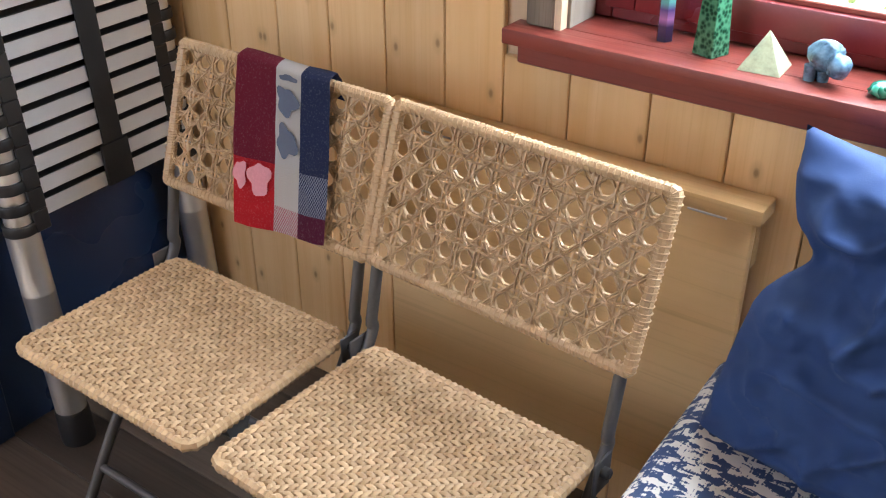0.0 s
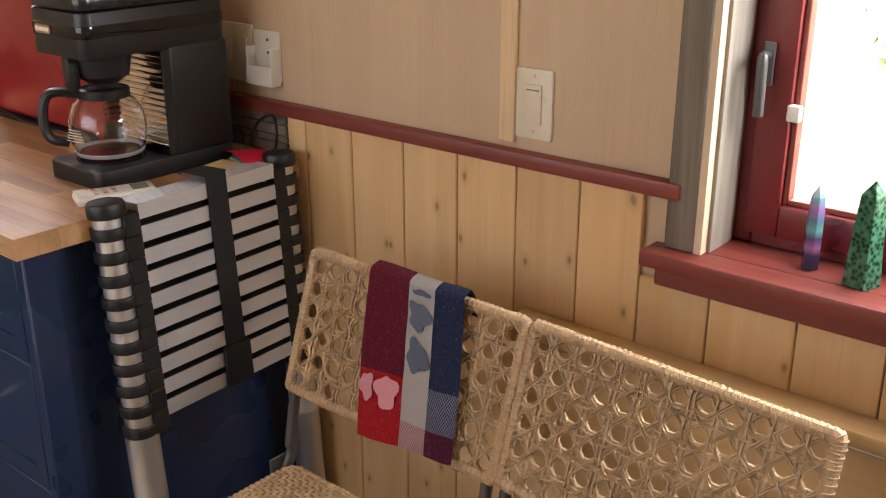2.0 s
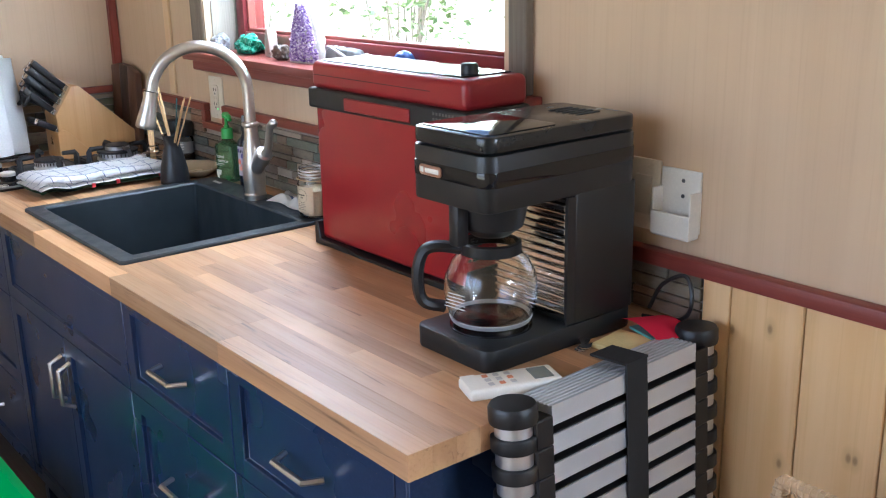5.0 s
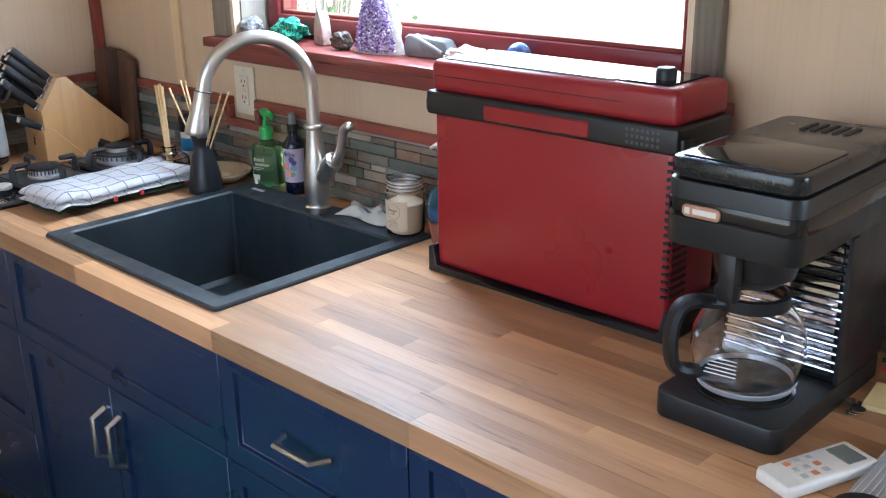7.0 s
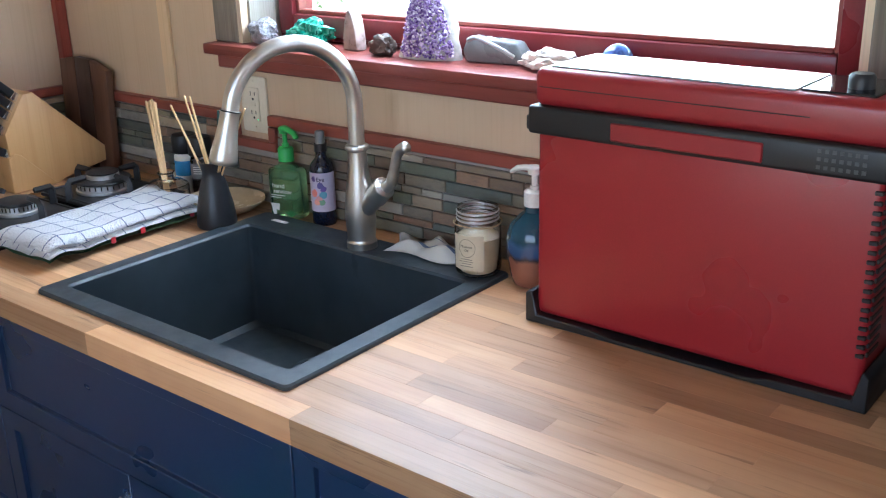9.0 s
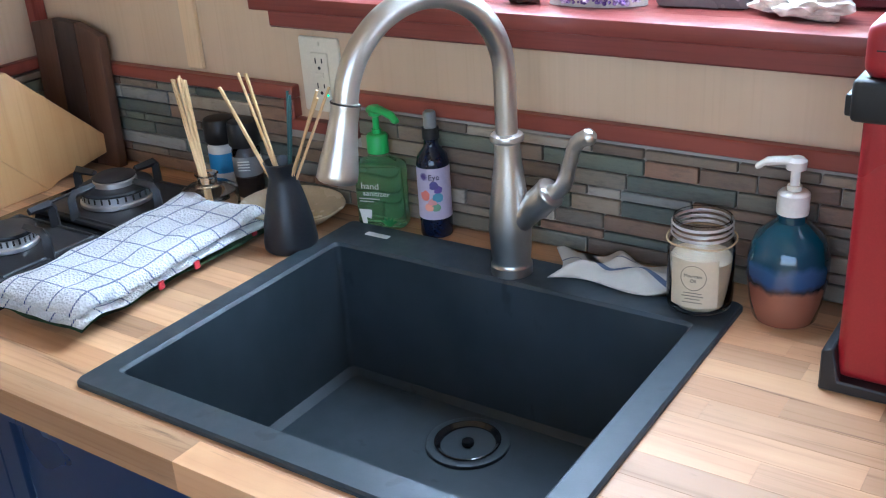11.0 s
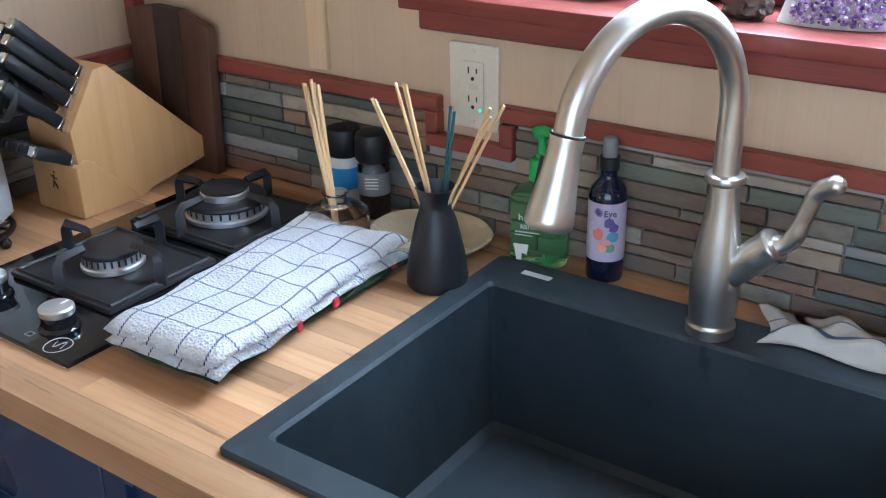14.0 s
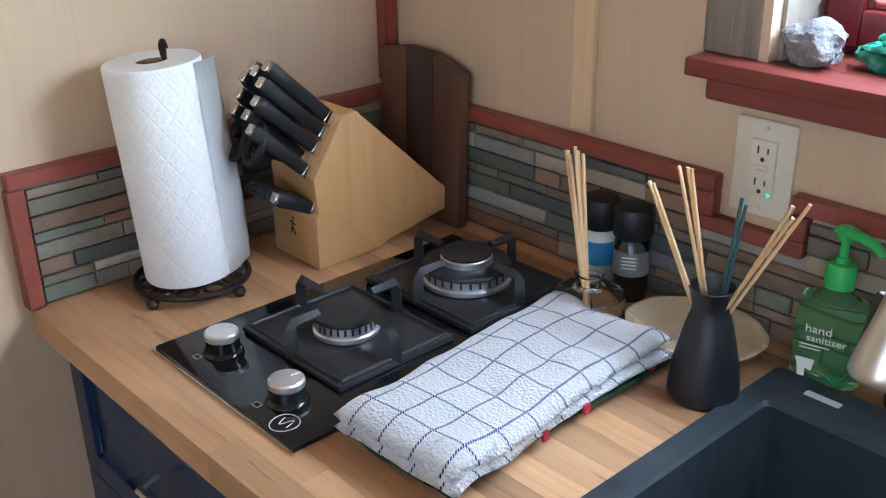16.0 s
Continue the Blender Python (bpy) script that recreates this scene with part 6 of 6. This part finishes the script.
part("top_fold", fold(0.028, 0.014, 1.0), CHECK, tea, "", 180)
part("middle_fold", fold(0.014, 0.007, 2.0, 0.001, 0.002), CHECK, tea, "", 180)
part("lower_fold", fold(0.004, 0.003, 3.0, 0.0, -0.008), HEM, tea, "green and red striped hem", 180)
REDHEM = plain("red_hem", (0.4, 0.02, 0.03), 0.9)
for y in (-0.05, 0.02, 0.145):
    part("hem_tab", bevelled(box(0.0825, 0.0865, y, y + 0.010, 0.004, 0.016), 0.001, 1), REDHEM, tea, "red hem tab")

# paper towel on a bronze stand
pt = thing("paper_towel_stand", (0.098, -0.452, CTI), "dark bronze scrolled stand for a paper towel roll", "stand")
ring = [(0.078 * math.cos(a), 0.078 * math.sin(a), 0.016) for a in [2 * math.pi * i / 40 for i in range(40)]]
part("base_ring", tube(ring, 0.0045, 8, True), BRONZE, pt)
for k in range(10):
    a = 2 * math.pi * k / 10
    part("scroll", tube([(0.060 * math.cos(a) + 0.014 * math.cos(t), 0.060 * math.sin(a) + 0.014 * math.sin(t), 0.016) for t in [2 * math.pi * i / 14 for i in range(14)]], 0.0026, 6, True), BRONZE, pt)
part("inner_ring", tube([(0.045 * math.cos(a), 0.045 * math.sin(a), 0.016) for a in [2 * math.pi * i / 30 for i in range(30)]], 0.003, 6, True), BRONZE, pt)
for k in range(4):
    a = radians(20 + 90 * k)
    part("foot", moved(lathe([(0, 0), (0.006, 0.001), (0.009, 0.008), (0.006, 0.014), (0, 0.016)], 16), Matrix.Translation((0.082 * math.cos(a), 0.082 * math.sin(a), 0))), BRONZE, pt)
part("post", tube(curve([(0, 0, 0.014), (0, 0, 0.15), (0, 0, 0.328), (0.006, 0, 0.338), (0.0, 0.0, 0.346), (-0.007, 0, 0.338), (-0.003, 0, 0.325)], 5), 0.0035, 8), BRONZE, pt)
part("cross_bar", joined(tube([(-0.045, 0, 0.015), (0.045, 0, 0.015)], 0.003, 6), tube([(0, -0.045, 0.015), (0, 0.045, 0.015)], 0.003, 6)), BRONZE, pt)
roll = thing("paper_towel_roll", (0.098, -0.452, CTI + 0.024), "white embossed paper towel roll on its stand", "paper towel")
part("roll", lathe([(0.019, 0.0), (0.062, 0.0), (0.0635, 0.003), (0.0635, 0.277), (0.062, 0.280), (0.021, 0.280), (0.019, 0.277), (0.019, 0.0)], 56), PAPER, roll)
part("core", lathe([(0.0188, 0.001), (0.0188, 0.279), (0.0178, 0.279), (0.0178, 0.001), (0.0188, 0.001)], 32), plain("brown_card_core", (0.33, 0.22, 0.13), 0.9), roll, "brown cardboard core")
bm = sheet(14, 8, lambda u, v: (0.0645 * math.cos(radians(25 + 60 * u)) + 0.006 * u * u, 0.0645 * math.sin(radians(25 + 60 * u)) + 0.024 * u ** 3 + 0.004 * math.sin(v * 5) * u, 0.001 + 0.277 * v - 0.008 * u))
bmesh.ops.solidify(bm, geom=bm.faces[:], thickness=0.0008)
part("loose_sheet", bm, PAPER, roll, "loose end of the roll", 180)

roll.rotation_euler = (radians(2.6), radians(-2.2), 0)
roll.scale = (1.0, 1.0, 1.065)

# knife block
kb = thing("knife_block", (0.075, -0.290, CTI), "pale wood knife block with black-handled knives", "knife block", 0)
side = [(0.0, 0.0), (0.112, 0.0), (0.128, 0.008), (0.262, 0.030), (0.262, 0.046), (0.076, 0.222), (0.052, 0.220), (-0.004, 0.138), (0.0, 0.082)]
bm = bevelled(moved(prism([(y, z) for y, z in side], 0.108, "x"), Matrix.Identity(4)), 0.002, 2)
part("block", bm, BLOCKWOOD, kb)
lower = bevelled(prism([(-0.002, 0.0), (0.110, 0.0), (0.030, 0.084), (0.014, 0.092), (-0.002, 0.082)], 0.112, "x"), 0.0015, 1)
part("front_tier", lower, BLOCKWOOD, kb, "lower tier holding small knives").location = (-0.002, -0.004, 0)
part("brand_mark", joined(tube([(0.050, -0.0068, 0.062), (0.048, -0.0068, 0.052), (0.056, -0.0068, 0.040)], 0.0012, 5), tube([(0.048, -0.0068, 0.052), (0.044, -0.0068, 0.040)], 0.0012, 5), tube([(0.042, -0.0068, 0.060), (0.056, -0.0068, 0.056)], 0.001, 5), moved(lathe([(0, 0), (0.0025, 0), (0, 0.0008)], 10), pose(0.051, -0.0062, 0.066, 90))), plain("burnt_mark", (0.05, 0.02, 0.01), 0.8), kb, "small burnt figure mark")


def knife(x, y, z, ln, silver, d):
    m = Matrix.Translation((x, y, z)) @ Vector((0, 0, 1)).rotation_difference(d).to_matrix().to_4x4()
    k = part("knife_handle", moved(bevelled(prism([(-0.0085, 0.012), (-0.009, ln * 0.5), (-0.0105, ln - 0.012), (-0.006, ln), (0.006, ln), (0.011, ln - 0.010), (0.0095, ln * 0.5), (0.0105, 0.012)], 0.013, "x"), 0.0035, 2), m @ Matrix.Translation((-0.0065, 0, 0))), BLACKPLASTIC, kb, "black riveted knife handle")
    if silver:
        part("tang", moved(joined(box(-0.0012, 0.0012, 0.0085, 0.0108, 0.012, ln - 0.012), bevelled(box(-0.0055, 0.0055, -0.009, 0.0105, -0.004, 0.0125), 0.0015, 1), bevelled(box(-0.0068, 0.0068, -0.007, 0.009, ln - 0.006, ln + 0.001), 0.0015, 1)), m), CHROME, k, "steel tang and bolster")
    return k


up = Vector((0, -0.72, 0.69)).normalized()
rows = [(0.030, 0.046, 0.212, 0.105), (0.090, 0.044, 0.212, 0.122), (0.090, 0.032, 0.192, 0.122), (0.090, 0.019, 0.172, 0.118), (0.072, 0.008, 0.156, 0.110), (0.030, 0.022, 0.178, 0.105), (0.092, -0.001, 0.143, 0.108), (0.034, 0.034, 0.196, 0.112), (0.034, 0.010, 0.158, 0.106), (0.060, 0.040, 0.204, 0.116)]
for x, y, z, ln in rows:
    knife(x, y, z, ln + 0.014, True, up)
for i in range(7):
    knife(0.016 + 0.0135 * i, 0.004, 0.088, 0.078, i == 6, Vector((0, -0.88, 0.47)).normalized())
for x0, y0, x1, x2 in ((0.040, -0.078, 0.045, 0.055), (0.078, -0.074, 0.070, 0.062)):
    grip = tube([(x0 + 0.018 * math.cos(t), y0 + 0.012 * math.sin(t), 0.200 + 0.024 * math.sin(t)) for t in [2 * math.pi * i / 20 for i in range(20)]], 0.006, 8, True)
    part("scissor_grip", joined(grip, tube([(x1, -0.062, 0.188), (x2, 0.008, 0.148)], 0.007, 8)), BLACKPLASTIC, kb, "black kitchen scissor grip")

# cutting board in the corner
board = thing("cutting_board", (0.115, -0.030, CTI), "dark walnut cutting board with a darker stripe", "cutting board")
for a, b, m, t0, t1 in ((-0.092, -0.030, WALNUT, 0.262, 0.272), (-0.030, 0.030, WALNUT_D, 0.272, 0.268), (0.030, 0.092, WALNUT, 0.268, 0.246)):
    part("strip", bevelled(prism([(a, 0.0), (b, 0.0), (b, t1), (a, t0)], 0.020), 0.0025, 2), m, board, "dark walnut strip" if m is WALNUT_D else "walnut strip")
board.rotation_euler = (radians(-2.5), 0, radians(2))
board.location = (0.122, -0.052, CTI)

# green tote on the floor by the cabinets
tote = thing("green_tote", (0.985, -0.922, 0.009), "bright green plastic storage tub standing on the rug", "storage tub", 0)
GREENTUB = plain("bright_green_plastic", (0.02, 0.62, 0.16), 0.4, var=0.05)
bm = bmesh.new()
rr = [rounded_ring(-w, w, -d, d, 0.03, z, bm) for w, d, z in ((0.17, 0.11, 0.0), (0.20, 0.135, 0.31), (0.215, 0.15, 0.312), (0.215, 0.15, 0.325), (0.195, 0.13, 0.325), (0.165, 0.105, 0.006))]
for a, b in zip(rr, rr[1:]):
    for i in range(len(a)):
        j = (i + 1) % len(a)
        bm.faces.new((a[i], a[j], b[j], b[i]))
bm.faces.new(rr[0][::-1])
bm.faces.new(rr[-1])
bmesh.ops.recalc_face_normals(bm, faces=bm.faces[:])
part("tub", bm, GREENTUB, tote)
part("grip", tube(curve([(-0.05, -0.152, 0.318), (-0.045, -0.168, 0.300), (0.045, -0.168, 0.300), (0.05, -0.152, 0.318)], 5), 0.006, 8), GREENTUB, tote)

RUG = Mat("grey_blue_flecked_wool", 0.95)
_n = RUG.noise((1, 1, 1), 160, 4, 0.7)
RUG.color(RUG.ramp(_n, [(0.3, (0.03, 0.045, 0.075)), (0.5, (0.13, 0.16, 0.20)), (0.7, (0.34, 0.36, 0.38))])).bump(_n, 1.0, 0.004)
rug = thing("floor_rug", (1.05, -0.97, 0), "grey-blue flecked woven rug on the dark floor", "rug")
part("pile", bevelled(box(-0.80, 0.85, -0.30, 0.30, 0.0, 0.009), 0.003, 2), RUG.m, rug)
part("binding", joined(tube([(-0.80, -0.30, 0.005), (0.85, -0.30, 0.005), (0.85, 0.30, 0.005), (-0.80, 0.30, 0.005)], 0.0048, 8, True)), plain("dark_rug_binding", (0.03, 0.04, 0.06), 0.9), rug, "dark bound edge")

# ---------------------------------------------------------------- stones and bits on the sills
S1 = W1[2] + 0.022
S2 = W2[2] + 0.026


def crystal_bed(w, h, seed, n):
    """A pointed geode face crowded with small crystal points."""
    rnd = random.Random(seed)
    b = []
    for _ in range(n):
        u, v = rnd.uniform(-1, 1), rnd.uniform(0, 1)
        half = w * (1 - 0.75 * v ** 1.6)
        x, z = u * half * 0.92, 0.006 + v * h
        r = rnd.uniform(0.0013, 0.0030)
        d = Vector((rnd.gauss(0, 0.5), -1, rnd.gauss(0.15, 0.5))).normalized()
        m = Matrix.Translation((x, -0.012 - 0.010 * (1 - u * u), z)) @ Vector((0, 0, 1)).rotation_difference(d).to_matrix().to_4x4()
        b.append(moved(lathe([(0, -0.002), (r, 0.0), (r * 0.9, r * 1.2), (0, r * 2.4)], 6), m))
    return joined(*b)


AMETHYST = Mat("amethyst_points", 0.15)
AMETHYST.color(AMETHYST.ramp(AMETHYST.node("ShaderNodeNewGeometry").outputs["Random Per Island"], [(0, (0.10, 0.05, 0.20)), (0.45, (0.30, 0.20, 0.46)), (0.8, (0.55, 0.46, 0.66)), (1, (0.80, 0.76, 0.84))]))
GEODE = plain("pale_geode_rind", (0.50, 0.47, 0.42), 0.8, var=0.3, scale=40, bump=0.6, fine=120)
am = thing("amethyst_geode", (1.165, 0.020, S1), "purple amethyst geode standing on the red sill", "crystal", 8)
bm = bmesh.new()
rr = [[bm.verts.new((0.062 * (1 - 0.76 * (k / 8) ** 1.7) * math.cos(t) * (1.06 if k < 2 else 1) + 0.012 * (k / 8), (0.026 - 0.008 * k / 8) * math.sin(t) + 0.008, 0.148 * k / 8)) for t in [2 * math.pi * i / 26 for i in range(26)]] for k in range(9)]
for a, b in zip(rr, rr[1:]):
    for i in range(26):
        bm.faces.new((a[i], a[(i + 1) % 26], b[(i + 1) % 26], b[i]))
bm.faces.new(rr[0][::-1])
bm.faces.new(rr[-1])
for v in bm.verts:
    v.co += Vector((0.004, 0.003, 0.0)) * noise.noise(v.co * 40)
part("rind", bm, GEODE, am, "pale rock rind")
tagged(part("crystal_crust", moved(crystal_bed(0.060, 0.138, 5, 1500), Matrix.Translation((0.006, 0.0, 0))), AMETHYST.m, am, "glittering purple crystal points", 0), "", "", "", "stuff")

MALA = Mat("banded_malachite", 0.2)
MALA.color(MALA.ramp(MALA.math("FRACT", MALA.math("MULTIPLY", MALA.noise((1, 1, 1), 28, 2), 7)), [(0, (0.005, 0.10, 0.065)), (0.5, (0.02, 0.26, 0.16)), (1, (0.10, 0.45, 0.32))]))
MALA = MALA.m
FIBROUS = plain("fibrous_grey_white_rock", (0.24, 0.24, 0.26), 0.85, var=0.4, scale=60, bump=1.0, fine=150, dist=0.004)
single("rough_stone", rock((0.036, 0.024, 0.024), 3, 0.3, 4), FIBROUS, (0.742, 0.002, S1), "rough grey-white stone on the red sill", "stone")
single("malachite_stone", rock((0.054, 0.027, 0.024), 9, 0.5, 4), MALA, (0.846, 0.036, S1), "knobbly green malachite stone on the red sill", "stone")
ag = thing("agate_slice", (0.965, 0.022, S1), "grey-pink agate half standing upright on the sill", "stone", -12)
part("stone", bevelled(prism([(0.024 * math.cos(a) * (1 - 0.25 * math.sin(a)), 0.078 * max(0, math.sin(a)) ** 0.8) for a in [math.pi * i / 14 for i in range(15)]], 0.026), 0.004, 2), plain("grey_pink_agate", (0.34, 0.27, 0.24), 0.3, var=0.3, scale=50), ag)
single("brown_stone", rock((0.026, 0.020, 0.022), 12, 0.45, 4), plain("brown_stone", (0.07, 0.045, 0.035), 0.5, var=0.5, scale=60), (1.066, 0.008, S1), "small brown lumpy stone on the sill", "stone")
gl = thing("glasses_case", (1.300, 0.030, S1), "grey pair of folded goggles on the sill", "goggles", 4)
part("frame", bevelled(prism([(-0.055, 0.0), (0.058, 0.0), (0.066, 0.018), (0.050, 0.040), (-0.050, 0.046), (-0.062, 0.020)], 0.035), 0.006, 2), plain("grey_goggle_plastic", (0.16, 0.165, 0.17), 0.3), gl)
part("temple", tube(curve([(-0.045, -0.004, 0.040), (-0.02, -0.014, 0.046), (0.03, -0.016, 0.030), (0.05, -0.006, 0.016)], 5), 0.004, 8), plain("pale_grey_arm", (0.35, 0.35, 0.36), 0.3), gl)
qz = thing("quartz_cluster", (1.432, 0.016, S1), "cluster of pale quartz on a brown base", "crystal", -10)
part("matrix", rock((0.056, 0.026, 0.018), 21, 0.5, 4), plain("cream_matrix", (0.55, 0.48, 0.42), 0.7, var=0.3, scale=60, bump=0.6), qz)
part("points", joined(*[moved(lathe([(0, 0), (0.008, 0.0), (0.0075, 0.018), (0, 0.028)], 6), pose(-0.03 + 0.02 * i, 0.004 * (-1) ** i, 0.014, 20 * (-1) ** i, 35 - 20 * i, 0)) for i in range(5)]), plain("milky_quartz", (0.62, 0.58, 0.58), 0.2, var=0.1), qz, "", 0)
ball = thing("glass_ball", (1.545, 0.040, S1), "small blue and white swirled glass ball", "ball")
part("sphere", moved(lathe([(0.026 * math.sin(math.pi * i / 16), 0.026 - 0.026 * math.cos(math.pi * i / 16)) for i in range(17)], 32), Matrix.Identity(4)), plain("blue_white_swirl", (0.10, 0.16, 0.42), 0.08, var=0.8, scale=45, bump=0.0), ball, "", 180)

FLUOR = Mat("rainbow_fluorite", 0.15)
_z = FLUOR.t.nodes.new("ShaderNodeSeparateXYZ")
FLUOR.link(FLUOR.pos, _z.inputs[0])
FLUOR.color(FLUOR.ramp(FLUOR.remap(_z.outputs[2], S2, S2 + 0.13, 0, 1), [(0.0, (0.03, 0.02, 0.05)), (0.18, (0.05, 0.03, 0.10)), (0.27, (0.35, 0.16, 0.38)), (0.38, (0.10, 0.06, 0.22)), (0.48, (0.12, 0.42, 0.42)), (0.60, (0.10, 0.20, 0.32)), (0.72, (0.32, 0.15, 0.42)), (0.86, (0.15, 0.38, 0.45)), (1.0, (0.5, 0.35, 0.5))]))
ft = thing("fluorite_tower", (3.508, 0.036, S2), "purple and teal banded fluorite tower", "crystal")
part("tower", lathe([(0, 0), (0.013, 0), (0.0125, 0.085), (0.0105, 0.112), (0, 0.130)], 6), FLUOR.m, ft, "", 0)
SERP = Mat("mottled_dark_green_stone", 0.2)
_v = SERP.node("ShaderNodeTexVoronoi", Scale=1.0)
SERP.link(SERP.scaled((140, 140, 140)), _v.inputs["Vector"])
SERP.color(SERP.mix((0.006, 0.045, 0.025), (0.06, 0.22, 0.13), SERP.remap(_v.outputs["Distance"], 0.25, 0.75, 0, 1)))
ob_ = thing("green_obelisk", (3.590, 0.018, S2), "mottled green stone obelisk with pointed top", "obelisk", 25)
part("obelisk", bevelled(lathe([(0, 0), (0.027, 0), (0.018, 0.135), (0, 0.158)], 4), 0.001, 1), SERP.m, ob_, "", 0)
py = thing("stone_pyramid", (3.676, 0.008, S2), "pale green stone pyramid on the sill", "pyramid", 48)
part("pyramid", bevelled(lathe([(0, 0), (0.044, 0), (0, 0.056)], 4), 0.0008, 1), plain("pale_green_stone", (0.34, 0.39, 0.26), 0.5, var=0.25, scale=80), py, "", 0)
el = single("stone_figurine", joined(moved(rock((0.026, 0.020, 0.024), 31, 0.15, 4), Matrix.Translation((0, 0, 0.016))), moved(rock((0.017, 0.015, 0.018), 33, 0.2, 3), Matrix.Translation((0.024, -0.008, 0.012))), lathe([(0.008, 0), (0.009, 0.022), (0, 0.024)], 12), moved(lathe([(0.008, 0), (0.009, 0.022), (0, 0.024)], 12), Matrix.Translation((-0.017, 0.006, 0))), moved(lathe([(0.008, 0), (0.009, 0.022), (0, 0.024)], 12), Matrix.Translation((-0.015, -0.010, 0)))), plain("blue_marbled_stone", (0.10, 0.20, 0.30), 0.15, var=0.8, scale=70, bump=0.0), (3.760, 0.002, S2), "small rounded blue marbled stone figurine on the sill", "figurine", -15, "", 60)
single("tumbled_malachite", rock((0.018, 0.013, 0.012), 41, 0.25, 3), MALA, (3.842, -0.012, S2), "small tumbled green stone on the sill", "stone", 20)

# ---------------------------------------------------------------- pieces: staves, tiles, boards, planks
worktop = tagged(new("worktop"), "maple butcher block worktop of glued staves", "worktop")
rnd = random.Random(11)
ROWS_N, RW = 16, 0.0405
stock = {}


def stave(x0, x1, y0, y1):
    key = (round(x1 - x0, 3), round(y1 - y0, 4))
    if key not in stock:
        stock[key] = as_mesh("stave", box(0, key[0], 0, key[1], -0.039, 0, 0.00025), BLOCK, 0)
    piece("stave", stock[key], worktop, pose(x0, y0, CT))


OPEN = (0.806, 1.394, 2, 13)
for i in range(ROWS_N):
    y0 = YF + RW * i
    y1 = min(y0 + RW, -0.0065)
    x = 0.0065
    first = True
    while x < 2.445:
        ln = rnd.choice((0.22, 0.30, 0.38, 0.46, 0.54)) * (0.5 if first and i % 2 else 1)
        first = False
        e = min(round(x + ln, 3), 2.445)
        if 2.445 - e < 0.12:
            e = 2.445
        spans = [(x, e)]
        if OPEN[2] <= i < OPEN[3]:
            spans = [(x, min(e, OPEN[0])), (max(x, OPEN[1]), e)]
        for a, b in spans:
            if b - a > 0.004:
                stave(a, b, y0, y1)
        x = e

# slate strips, courses of two heights
tile_stock = {}


def tile_course(parent, ends, z0, h, along):
    x, e = ends
    while x < e - 0.01:
        ln = rnd.choice((0.05, 0.075, 0.10, 0.10, 0.125, 0.15, 0.15, 0.20))
        b = min(x + ln, e)
        if e - b < 0.03:
            b = e
        t = rnd.choice((0.0020, 0.0026, 0.0034))
        key = (round(b - x, 3), h, t, along)
        if key not in tile_stock:
            g = 0.0012
            tile_stock[key] = as_mesh("tile", box(g, key[0] - g, -t - 0.0055, 0, g, h - g, 0.0012), SLATE, 0)
        m = pose(x, -0.0055, z0) if along == "x" else pose(0.0055, x, z0, 0, 0, 90)
        piece("tile", tile_stock[key], parent, m)
        x = b


HEIGHTS = (0.024, 0.015, 0.024, 0.024, 0.015, 0.024, 0.024, 0.015)
z = 0.913
for h in HEIGHTS:
    h = min(h, 1.083 - z)
    if h > 0.006:
        if z + h <= 1.031:
            tile_course(grout_n, (0.016, 2.10 if z + h > 1.001 else 2.411), z, h, "x")
        else:
            tile_course(grout_n, (0.016, 0.626), z, h, "x")
            tile_course(grout_n, (0.774, 2.10), z, h, "x")
        tile_course(grout_w, (-0.630, -0.014), z, h, "y")
    z += h

# pine boards of the wainscot, below the rail and the window
JOINTS = (2.413, 2.468, 2.600, 2.737, 2.869, 3.002, 3.132, 3.252, 3.377, 3.518, 3.649, 3.78, 3.912, 4.044, 4.176, 4.308, 4.44)
for a, b in zip(JOINTS, JOINTS[1:]):
    top = 0.999 if b < 3.30 else W2[2] - 0.0355
    piece("board", as_mesh("board", bevelled(box(a + 0.0012, b - 0.0012, -0.0135, -0.0005, 0.0, top), 0.0020, 1), PINE, 0), wall_north, Matrix.Identity(4))
piece("board", as_mesh("board", bevelled(box(4.4412, 5.199, -0.0135, -0.0005, 0.0, 1.004), 0.0028, 1), PINE, 0), wall_north, Matrix.Identity(4))

# floor planks
plank_stock = {}
y = YS
row = 0
while y < -0.01:
    y1 = min(y + 0.145, 0.0)
    x = -0.3 * (row % 3) - 0.0
    x = max(0.0, x)
    cut = [0.0] + [v for v in (0.7 + 0.41 * (row % 3) + 1.22 * k for k in range(5)) if v < XE - 0.2] + [XE]
    for a, b in zip(cut, cut[1:]):
        key = (round(b - a, 3), round(y1 - y, 4))
        if key not in plank_stock:
            plank_stock[key] = as_mesh("plank", box(0.0008, key[0] - 0.0008, 0.0008, key[1] - 0.0008, -0.013, 0, 0.0012), FLOORWOOD, 0)
        piece("plank", plank_stock[key], floor, pose(a, y, 0))
    y, row = y1, row + 1
